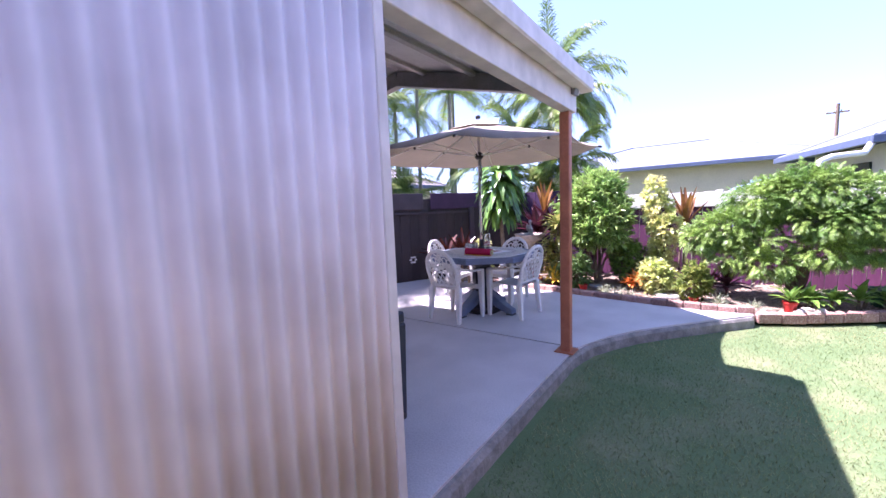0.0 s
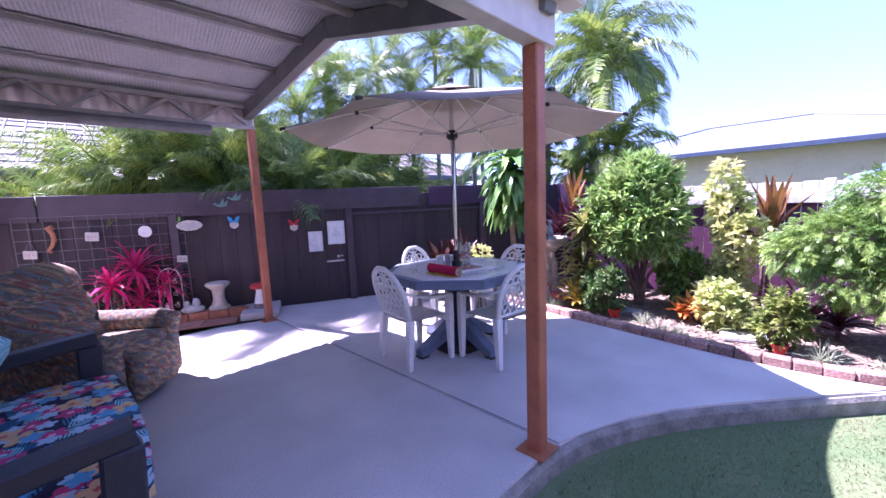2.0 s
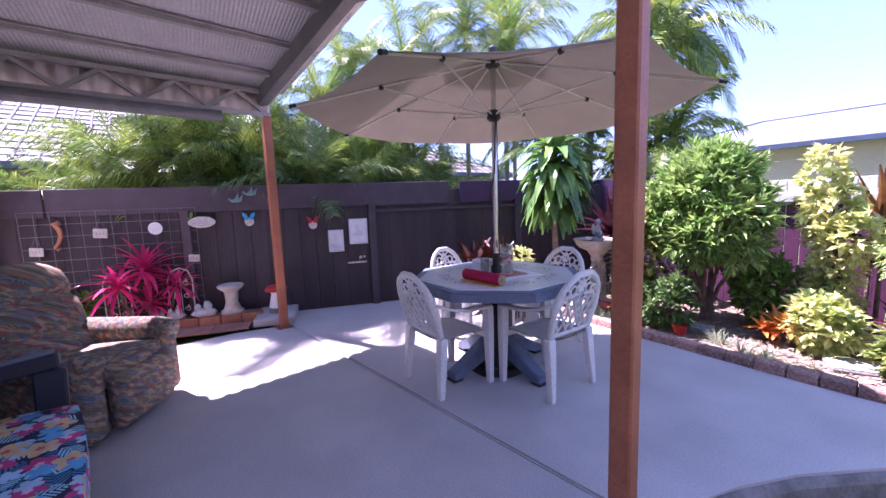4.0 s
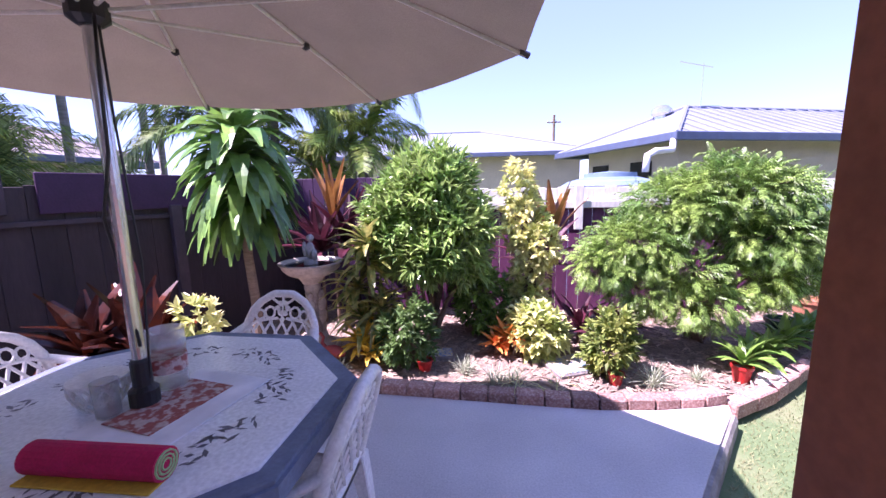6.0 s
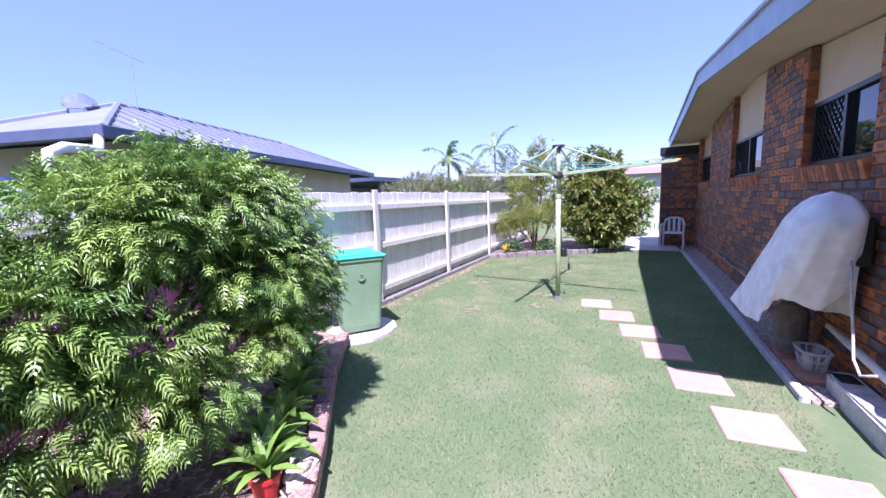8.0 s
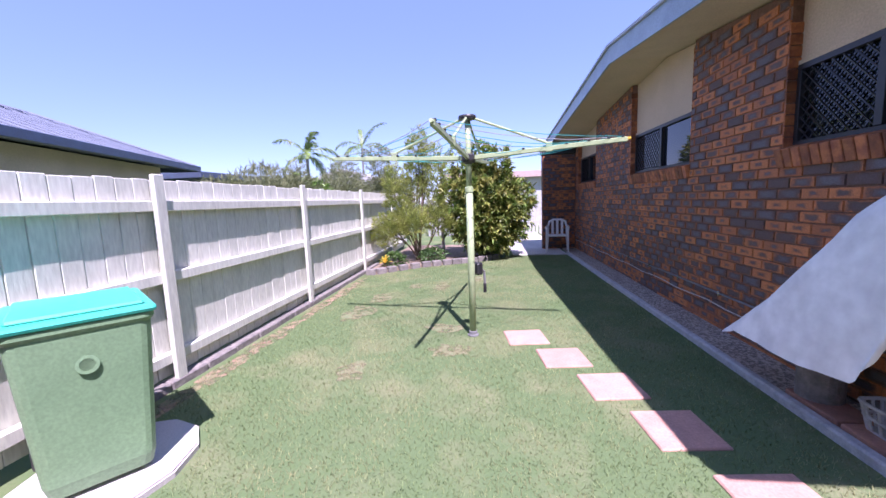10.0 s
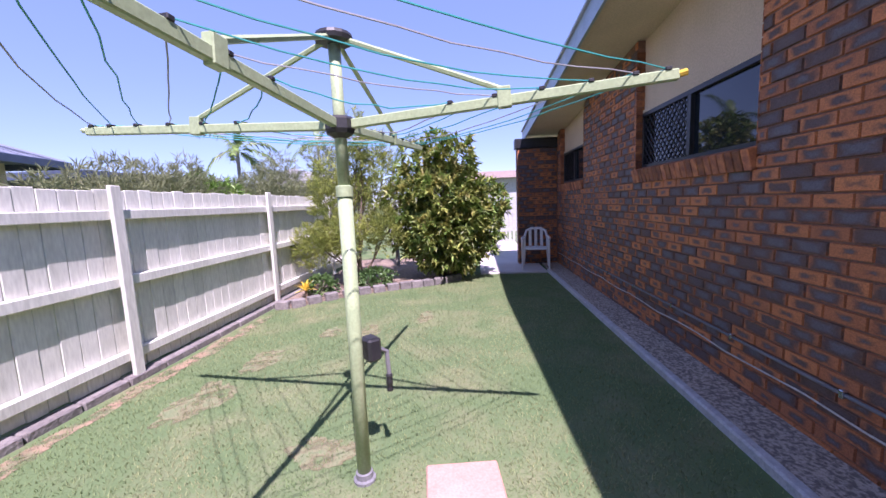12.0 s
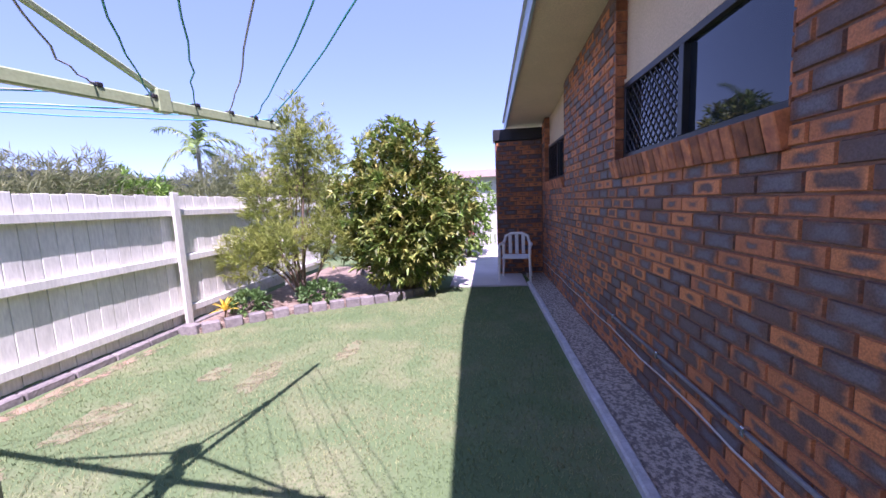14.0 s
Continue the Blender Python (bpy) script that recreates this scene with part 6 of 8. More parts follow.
for k, (x, y) in enumerate(((-2.88, 8.1), (-0.42, 8.1))):
    rosette_plant("bronze_cordyline", "amber and bronze upright cordyline by the purple fence", (x, y, -0.03), [(0, 0, 1.22 if k == 0 else 0.95, 8, 0.66, 0.12, 1.0, 1.5, 0.3)], L["amber"], 50 + k, group="bronze cordylines")
for k, (x, y, s) in enumerate(((-0.22, 7.6, 1.0), (-0.02, 7.45, 0.8), (0.2, 7.6, 0.9))):
    rosette_plant("bromeliad", "burgundy and green bromeliad under the ferny shrub", (x, y, -0.03), [(0, 0, 0.12, 18, 0.42 * s, 0.085, 0.2, 1.35, 0.9)], L["burgundy"], 54 + k, group="bromeliads")
for k, (x, y, s) in enumerate(((-3.62, 6.22, 1.05), (-3.95, 6.15, 0.9), (-3.40, 6.1, 0.8))):
    rosette_plant("bromeliad", "near-black bromeliad with orange-lit upright leaves behind the table", (x, y, -0.03), [(0, 0, 0.42, 15, 0.62 * s, 0.17, 0.15, 1.5, 0.6)], L["embers"], 58 + k, group="bromeliads")
shrub("pale_pot_plant", "pale variegated pot plant behind the chairs", (-3.05, 6.1, -0.03), [((0, 0, 0.72), (0.09, 0.09, 0.13)), ((0.02, 0, 0.5), (0.08, 0.08, 0.10))], L["pale"], 70, 6, 0.085, 0.04, 63, stem_r=0.01)
for k, (x, y, s) in enumerate(((0.13, 6.76, 0.24), (-2.62, 6.85, 0.2), (-1.35, 6.9, 0.16), (-0.95, 6.75, 0.14), (0.5, 6.85, 0.15), (-1.1, 6.7, 0.2), (-2.45, 6.8, 0.18))):
    rosette_plant("grass_tuft", "fine blue-green grassy tuft near the kerb", (x, y, -0.04), [(0, 0, 0.0, 40, s, 0.008, 0.3, 1.4, 1.0), (0.05, 0.04, 0.0, 30, s * 0.9, 0.008, 0.3, 1.4, 1.0)], L["tuft"], 70 + k, group="grassy tufts")
for k, (x, y, s) in enumerate(((1.02, 7.05, 0.9), (1.25, 7.2, 0.8), (1.5, 7.38, 0.9), (1.75, 7.55, 0.8), (2.0, 7.75, 0.8))):
    rosette_plant("broad_leaf_plant", "broad-leaved green plant along the brick kerb", (x, y, -0.03), [(0, 0, 0.12, 12, 0.30 * s, 0.09, 0.2, 1.3, 0.9), (0.08, 0.1, 0.1, 10, 0.25 * s, 0.08, 0.2, 1.3, 0.9)], L["glossy"], 80 + k, group="kerb plants")


def flower_pot(x, y, r, h, material, label, category="pot"):
    p = thing("plant_pot", label, category, pose(x, y, -0.035))
    part("pot", lathed([(r * 0.7, 0), (r * 0.95, h * 0.85), (r * 1.05, h * 0.85), (r * 1.05, h), (r * 0.9, h), (r * 0.8, h * 0.8), (0, h * 0.8)], 18), material, p, smooth=False)
    part("soil", lathed([(r * 0.8, h * 0.82), (0, h * 0.84)], 14), M["mulch"], p)
    return p


M["green_pot"] = mat("dark_green_pot", (0.02, 0.07, 0.045), (0.025, 0.08, 0.05), rough=0.4, bump=0.03)
flower_pot(0.86, 6.90, 0.075, 0.14, M["red_pot"], "small red plastic pot by the kerb")
flower_pot(-0.13, 6.80, 0.06, 0.10, M["red_pot"], "small red plastic pot under a shrub")
flower_pot(-1.68, 6.95, 0.07, 0.10, M["red_pot"], "red plastic pot under a shrub")
flower_pot(1.75, 7.75, 0.14, 0.24, M["green_pot"], "dark green plastic pot under the shrub")
flower_pot(2.45, 8.35, 0.15, 0.28, M["terracotta"], "weathered terracotta pot near the bin")
rosette_plant("potted_plant", "long-leaved plant in the red pot", (0.86, 6.90, 0.08), [(0, 0, 0.02, 14, 0.28, 0.06, 0.3, 1.3, 1.0)], L["glossy"], 90)
M["mosaic"] = mat("mosaic_top", (0.45, 0.44, 0.40), (0.10, 0.22, 0.42), scale=26, rough=0.5, bump=0.4, mix=(0.5, 0.53), c3=(0.62, 0.50, 0.08))
for x, y, w, d, turn, lab in ((-0.42, 7.05, 0.40, 0.34, 20, "square grey mosaic stepping stone in the mulch"), (-1.58, 7.22, 0.26, 0.2, 10, "blue and green mosaic block in the mulch")):
    s = thing("mosaic_stone", lab, "stepping stone", pose(x, y, -0.055, 0, 0, turn), "mosaic stones")
    part("block", boxed(-w / 2, -d / 2, 0, w / 2, d / 2, 0.06, 0.01), M["stone_block"], s)
    part("mosaic_top", boxed(-w / 2 + 0.015, -d / 2 + 0.015, 0.061, w / 2 - 0.015, d / 2 - 0.015, 0.068, 0.002), M["mosaic"], s, "coloured mosaic tiles")
fm = thing("flamingo_ornament", "faded red flamingo garden ornament", "ornament", pose(-2.50, 6.98, -0.03, 0, 0, 160))
M["flamingo"] = mat("faded_red", (0.45, 0.09, 0.08), (0.35, 0.06, 0.06), rough=0.6)
bm = bmesh.new()
blob(bm, (0, 0, 0.13), (0.12, 0.055, 0.06), 2)
part("body", bm, M["flamingo"], fm, smooth=True)
part("neck", tubed([(0.09, 0, 0.15), (0.14, 0, 0.19), (0.12, 0, 0.25), (0.15, 0, 0.28), (0.19, 0, 0.26)], 0.016, 8, 0.012), M["flamingo"], fm, smooth=True)
part("leg", tubed([(0, 0.015, 0.0), (0, 0.01, 0.09)], 0.006, 5), M["black_plastic"], fm)
part("leg", tubed([(0, -0.015, 0.0), (0, -0.01, 0.09)], 0.006, 5), M["black_plastic"], fm)
lamp = thing("garden_lantern", "small grey solar lantern at the kerb by the birdbath", "lantern", pose(-2.78, 6.78, -0.05, 0, 0, 20))
part("base", boxed(-0.05, -0.05, 0.0, 0.05, 0.05, 0.03, 0.005), M["black_plastic"], lamp, "black base")
part("glass_body", boxed(-0.045, -0.045, 0.032, 0.045, 0.045, 0.14, 0.006), M["stone_white"], lamp, "pale frosted body")
for dx in (-0.045, 0.045):
    for dy in (-0.045, 0.045):
        part("corner_bar", boxed(dx - 0.005, dy - 0.005, 0.03, dx + 0.005, dy + 0.005, 0.145, 0.001), M["black_plastic"], lamp)
bm = bmesh.new()
lathe(bm, [(0.10, 0.142), (0.10, 0.152), (0.055, 0.18), (0.05, 0.19)], 4)
part("cap", bm, M["stone_grey"], lamp, "grey pyramid cap")
for x, y, r, seed in ((1.02, 6.84, 0.075, 3), (1.13, 6.94, 0.06, 5), (0.94, 6.80, 0.05, 8)):
    rock = thing("pale_rock", "rough pale stone lying by the red pot", "stone", pose(x, y, -0.03), "pale stones")
    bm = bmesh.new()
    blob(bm, (0, 0, r * 0.5), (r * 1.2, r * 0.85, r * 0.7), 3, 0.5, seed)
    part("stone", bm, M["stone_white"], rock)
for k, (x, y) in enumerate(((-0.62, 6.62), (-0.9, 6.60))):
    rosette_plant("trailing_grass", "thin trailing grass stems falling over the kerb", (x, y, -0.02), [(0, 0, 0.04, 9, 0.34, 0.007, 0.3, 1.2, 2.4)], L["pale"], 95 + k, group="trailing stems")
# bark chips and straw over the bed
v, f = [], []
rng = random.Random(9)
for k in range(7000):
    x, y = rng.uniform(-4.5, 2.8), rng.uniform(6.3, 8.7)
    if not inside(x, y, outline):
        continue
    z = -0.02 + 0.03 * noise.noise(Vector((x * 2.5, y * 2.5, 0)))
    a, ln, w = rng.uniform(0, 6.28), rng.uniform(0.015, 0.05), rng.uniform(0.004, 0.012)
    d = Vector((math.cos(a), math.sin(a), rng.uniform(-0.2, 0.3))) * ln
    s = Vector((-math.sin(a), math.cos(a), rng.uniform(-0.3, 0.3))) * w
    c = Vector((x, y, z))
    i = len(v)
    v += [tuple(c - d - s), tuple(c + d - s), tuple(c + d + s), tuple(c - d + s)]
    f.append((i, i + 1, i + 2, i + 3))
M["chips"] = mat("bark_chips", (0.24, 0.17, 0.115), (0.40, 0.32, 0.23), scale=8, rough=0.95, bump=0, island=0.5)
tagged(mesh_part("bark_chips", v, f, M["chips"]), "brown bark chips over the garden bed", "mulch", kind="stuff")


# ---- lawn things ----
HX, HY = 5.52, 6.285
line = thing("rotary_clothesline", "pale green rotary clothesline with teal and grey cords on the lawn", "clothesline", pose(HX, HY, LAWN))
ZL = -LAWN
G = M["hoist_green"]
part("lower_mast", tubed([(0, 0, -0.05), (0, 0, 1.42 + ZL)], 0.036, 16), G, line, smooth=True)
part("collar", lathed([(0.036, 1.38 + ZL), (0.042, 1.38 + ZL), (0.042, 1.43 + ZL), (0.03, 1.435 + ZL)], 16), G, line)
part("upper_mast", tubed([(0, 0, 1.42 + ZL), (0, 0, 2.13 + ZL)], 0.029, 16), G, line, smooth=True)
part("ground_collar", lathed([(0.06, 0.0), (0.06, 0.015), (0.046, 0.02), (0.046, 0.05), (0.037, 0.055)], 16), M["grey_steel"], line, "grey ground socket")
part("spider", lathed([(0.03, 1.66 + ZL), (0.065, 1.68 + ZL), (0.075, 1.70 + ZL), (0.075, 1.745 + ZL), (0.06, 1.76 + ZL), (0.03, 1.765 + ZL)], 8), M["black_plastic"], line, "black cast arm hub")
part("top_cap", lathed([(0.03, 2.09 + ZL), (0.085, 2.10 + ZL), (0.09, 2.12 + ZL), (0.085, 2.135 + ZL), (0.0, 2.14 + ZL)], 16), M["black_plastic"], line, "black top plate")
ARM_R, Z0, Z1 = 1.48, 1.72 + ZL, 1.80 + ZL
ANGLES = (-8, 84, 174, 262)


def arm_point(k, r):
    a = radians(ANGLES[k % 4])
    return Vector((r * math.cos(a), r * math.sin(a), Z0 + (Z1 - Z0) * r / ARM_R))


for k in range(4):
    m4 = Matrix.Translation((0, 0, Z0)) @ pose(0, 0, 0, 0, -math.degrees(math.atan2(Z1 - Z0, ARM_R)), ANGLES[k])
    arm = part("arm", boxed(0.05, -0.016, -0.022, ARM_R, 0.016, 0.022, 0.005, m4), G, line)
    part("arm_tip", tubed([m4 @ Vector((ARM_R - 0.01, 0, 0.0)), m4 @ Vector((ARM_R + 0.03, 0, 0.006))], 0.014, 8), M["yellow"] if k == 3 else G, arm)
    for r in (0.55, 0.75, 0.95, 1.15, 1.32, 1.44):
        part("cord_clip", boxed(r - 0.012, -0.02, 0.018, r + 0.012, 0.02, 0.034, 0.003, m4), M["black_plastic"], arm)
    part("bracket", boxed(0.76, -0.02, -0.03, 0.82, 0.02, 0.06, 0.004, m4), G, arm)
    a = radians(ANGLES[k])
    part("stay", tubed([(0.05 * math.cos(a), 0.05 * math.sin(a), 2.11 + ZL), arm_point(k, 0.79) + Vector((0, 0, 0.045))], 0.013, 6), G, line)
M["grey_cord"] = mat("grey_cord", (0.35, 0.36, 0.38), (0.28, 0.29, 0.3), rough=0.6, bump=0)
for k in range(4):
    for j, r in enumerate((0.55, 0.75, 0.95, 1.15, 1.32, 1.44)):
        a, b = arm_point(k, r) + Vector((0, 0, 0.03)), arm_point(k + 1, r) + Vector((0, 0, 0.03))
        rng = random.Random(k * 10 + j)
        sag = 0.02 + rng.random() * 0.04
        pts = [a.lerp(b, q / 10) + Vector((rng.gauss(0, 0.004), rng.gauss(0, 0.004), -sag * math.sin(math.pi * q / 10) + rng.gauss(0, 0.003))) for q in range(11)]
        part("cord", tubed(pts, 0.0028, 5), M["teal_line"] if (j + k) % 3 else M["grey_cord"], line)
crank = part("winder_box", boxed(-0.035, -0.05, -0.07, 0.045, 0.05, 0.06, 0.015, pose(0.06, -0.06, 0.58 + ZL, 0, 0, -45)), M["black_plastic"], line, "dark grey winder box")
part("crank_arm", tubed([(0.10, -0.10, 0.56 + ZL), (0.13, -0.13, 0.53 + ZL), (0.135, -0.135, 0.40 + ZL)], 0.013, 8), M["grey_steel"], crank)
part("crank_grip", lathed([(0.017, 0.30 + ZL), (0.019, 0.31 + ZL), (0.017, 0.33 + ZL), (0.019, 0.35 + ZL), (0.017, 0.37 + ZL), (0.019, 0.39 + ZL), (0.015, 0.40 + ZL)], 10, (0.135, -0.135, 0)), M["black_plastic"], crank, "black ribbed grip")

# stepping pavers
pav = None
for x, y, turn in ((5.45, 5.74, 7), (4.94, 5.46, 6), (4.42, 5.20, 6), (3.88, 4.98, 5), (3.30, 4.78, 5), (2.70, 4.55, 5), (2.1, 4.32, 5), (1.5, 4.1, 4)):
    if pav is None:
        pav = thing("stepping_paver", "square pink concrete paver set in the lawn", "paver", pose(x, y, LAWN - 0.03, 0, 0, turn), "stepping pavers")
        part("slab", boxed(-0.2, -0.2, 0, 0.2, 0.2, 0.045, 0.008), M["paver_pink"], pav)
    else:
        copy_thing(pav, pose(x, y, LAWN - 0.03, 0, 0, turn))

# wheelie bin on its pad
setting(part("bin_pad", prism(bmesh.new(), [(0.42 * math.cos(radians(a)) * 1.15 + 3.28, 0.40 * math.sin(radians(a)) + 8.22) for a in range(0, 360, 30)], LAWN - 0.02, LAWN + 0.04, 0.01), M["concrete"]), "pale concrete pad under the bin", "pad")
wb = thing("wheelie_bin", "green wheelie bin with a turquoise lid beside the white fence", "bin", pose(3.28, 8.26, LAWN + 0.042, 0, 0, -38))
bm = bmesh.new()
rings = []
for w, d, z in ((0.21, 0.22, 0.03), (0.225, 0.24, 0.10), (0.27, 0.30, 0.84), (0.285, 0.315, 0.86), (0.285, 0.315, 0.885)):
    pts = []
    for cx, cy in ((-1, -1), (1, -1), (1, 1), (-1, 1)):
        for q in range(4):
            a = math.atan2(cy, cx) - math.pi / 4 + q / 3 * math.pi / 2
            pts.append((cx * (w - 0.05) + 0.05 * math.cos(a), cy * (d - 0.05) + 0.05 * math.sin(a)))
    rings.append([bm.verts.new((x, y, z)) for x, y in pts])
for a, b in zip(rings, rings[1:]):
    for k in range(16):
        bm.faces.new((a[k], a[(k + 1) % 16], b[(k + 1) % 16], b[k]))
bm.faces.new(rings[0][::-1])
bm.faces.new(rings[-1])
part("body", bm, M["bin_green"], wb)
bm = bmesh.new()
box(bm, -0.295, -0.33, 0.886, 0.295, 0.33, 0.925, 0.02, seg=2)
box(bm, -0.25, -0.28, 0.92, 0.25, 0.28, 0.945, 0.012)
part("lid", bm, M["bin_lid"], wb, "turquoise lid")
part("handle", tubed([(-0.2, 0.33, 0.87), (-0.2, 0.38, 0.88), (0.2, 0.38, 0.88), (0.2, 0.33, 0.87)], 0.014, 8), M["bin_green"], wb)
for s in (-1, 1):
    bm = lathed([(0.03, -0.025), (0.095, -0.025), (0.1, -0.015), (0.1, 0.015), (0.095, 0.025), (0.03, 0.025)], 20)
    bmesh.ops.transform(bm, matrix=pose(s * 0.245, 0.25, 0.10, 0, 90, 0), verts=bm.verts)
    part("wheel", bm, M["black_plastic"], wb, "black wheel")
bm = lathed([(0.045, 0), (0.045, 0.003), (0.03, 0.003), (0.03, 0.0)], 20)
bmesh.ops.transform(bm, matrix=pose(0, -0.297, 0.68, 86, 0, 0), verts=bm.verts)
part("emblem", bm, M["bin_green"], wb)

# sheet over a garden machine by the brick wall
drape = thing("covered_barbecue", "white sheet draped over a barbecue against the brick wall", "covered barbecue", pose(3.54, 4.12, LAWN + 0.03))
bm = bmesh.new()
rings = []
SHEET_Z = -LAWN - 0.03
for i in range(25):
    f = i / 24
    g = min(1.0, f / 0.2) ** 0.5
    ring = []
    for k in range(96):
        a = 2 * math.pi * k / 96
        c, s = math.cos(a), math.sin(a)
        c8, s8 = math.copysign(abs(c) ** 0.7, c), math.copysign(abs(s) ** 0.7, s)
        top = Vector((-0.10 + 0.27 * c8 * g, -0.10 + 0.17 * s8 * g))
        low = Vector(((1.20 if c > 0 else 0.10) * c8, (0.26 + 0.05 * c8) * s8 if s > 0 else 0.30 * s8))
        fold = f * (0.022 * math.sin(a * 7 + 0.8) + 0.012 * math.sin(a * 13 + 2.1) + 0.02 * noise.noise(Vector((c * 2, s * 2, f * 2.5))))
        p = top.lerp(low, f ** 1.15) * (1 + fold * 2.2)
        drop = 0.95 + 0.20 * c8 + 0.05 * s + 0.05 * math.sin(a * 4 + 1.0) + 0.05 * noise.noise(Vector((c * 3, s * 3, 4)))
        z = 1.385 - drop * (f if f > 0.2 else 0.04 * (f / 0.2) ** 2 + f * 0.8) - 0.07 * max(0, -c) * g + 0.012 * noise.noise(Vector((p.x * 5, p.y * 5, f * 4)))
        ring.append(bm.verts.new((p.x, max(p.y, -0.33), z + SHEET_Z)))
    rings.append(ring)
for a, b in zip(rings, rings[1:]):
    for k in range(96):
        bm.faces.new((a[k], a[(k + 1) % 96], b[(k + 1) % 96], b[k]))
bm.faces.new(rings[0])
part("sheet", bm, M["sheet"], drape, "creased white cotton sheet", smooth=True)
part("cabinet", boxed(-0.14, -0.345, 0.95, 0.12, -0.12, 1.30, 0.02), M["black_plastic"], drape, "dark barbecue body fixed to the wall under the sheet")
part("side_shelf", boxed(0.121, -0.3, 0.74, 0.60, -0.06, 0.78, 0.01), M["black_plastic"], drape)
part("gas_cylinder", lathed([(0.0, 0.0), (0.11, 0.0), (0.125, 0.03), (0.125, 0.40), (0.09, 0.47), (0.03, 0.50), (0.03, 0.56)], 18, (0.66, -0.16, 0.0)), M["stone_block"], drape, "dark grey gas cylinder")
bk = thing("plastic_basket", "small grey pierced plastic basket on the paving", "basket", pose(3.74, 3.945, LAWN + 0.077))


def basket_ring(hx, hy, z, n=28):
    """A rounded rectangle of half sizes hx and hy at height z."""
    turn = [2 * math.pi * k / n for k in range(n)]
    return [(hx * math.copysign(abs(math.cos(a)) ** 0.45, math.cos(a)), hy * math.copysign(abs(math.sin(a)) ** 0.45, math.sin(a)), z) for a in turn]


for lo, hi in zip(basket_ring(0.10, 0.065, 0.005), basket_ring(0.135, 0.09, 0.155)):
    part("rib", tubed([lo, hi], 0.0075, 5), M["stone_grey"], bk)
for nm, hx, hy, z, r in (("rim", 0.138, 0.093, 0.158, 0.011), ("band", 0.119, 0.079, 0.085, 0.010)):
    ring = basket_ring(hx, hy, z)
    part(nm, tubed(ring + ring[:1], r, 6), M["stone_grey"], bk)
part("base", prism(bmesh.new(), [q[:2] for q in basket_ring(0.10, 0.065, 0.0)], 0.0, 0.012), M["stone_grey"], bk)
blk2 = thing("concrete_block", "pale rounded concrete drain surround with a grate by the wall", "drain surround", pose(3.30, 3.87, LAWN - 0.01))
part("block", prism(bmesh.new(), [(0.20, -0.10), (0.22, 0.0), (0.17, 0.07), (0.0, 0.085), (-0.7, 0.09), (-0.7, -0.10)], 0.0, 0.17, 0.02), M["stone_grey"], blk2)
bm = bmesh.new()
for k in range(7):
    box(bm, -0.02 + 0.025 * k, -0.06, 0.171, -0.006 + 0.025 * k, 0.06, 0.175)
part("grate", bm, M["black_plastic"], blk2)
for x in (3.68, 4.10):
    p = thing("red_paver", "red clay paver on the strip by the wall", "paver", pose(x, 3.98, LAWN + 0.036), "strip pavers")
    part("slab", boxed(-0.2, -0.115, 0, 0.2, 0.115, 0.04, 0.006), M["paver_red"], p)
pipe = thing("waste_pipe", "white plastic waste pipe fixed along the brick wall", "pipe", pose(2.72, WALL_Y + 0.07, LAWN))
part("tube", tubed([(0.0, 0, 0.30), (0.12, 0, 0.32), (1.1, 0, 0.42)], 0.028, 10), M["white_plastic"], pipe, smooth=True)
part("elbow", tubed([(0.12, 0.0, 0.31), (0.06, 0.03, 0.30), (0.06, 0.05, 0.23)], 0.034, 10), M["white_plastic"], pipe, smooth=True)
hose = thing("hose", "beige hose hanging from the covered barbecue", "hose", pose(3.12, WALL_Y + 0.14, LAWN))
part("tube", tubed([(0.24, 0.02, 1.10), (0.16, 0.03, 0.88), (0.03, 0.05, 0.60), (-0.07, 0.07, 0.42), (-0.17, 0.07, 0.35), (-0.27, 0.04, 0.40)], 0.009, 8), M["plaque"], hose, smooth=True)
cond = thing("wall_conduit", "thin grey conduit and cable clipped low along the brick wall", "conduit", pose(WX0, WALL_Y, 0))
part("conduit", tubed([(1.9, 0.018, 0.26), (9.6, 0.018, 0.26)], 0.011, 8), M["grey_steel"], cond)
part("cable", tubed([(1.9 + 0.35 * k, 0.012, 0.13 + 0.012 * math.sin(k * 1.9)) for k in range(23)], 0.006, 6), M["plaque"], cond, "pale cable")
for k in range(9):
    part("clip", boxed(2.2 + 0.85 * k, 0.0, 0.24, 2.225 + 0.85 * k, 0.035, 0.285, 0.003), M["chrome"], cond)
tap = thing("garden_tap", "small brass tap on the brick wall", "tap", pose(11.55, WALL_Y, 0.62))
part("spout", tubed([(0, 0.0, 0), (0, 0.06, 0), (0, 0.09, -0.04)], 0.014, 8), M["terracotta"], tap)
part("handle", tubed([(-0.03, 0.05, 0.03), (0.03, 0.05, 0.03)], 0.008, 6), M["terracotta"], tap)


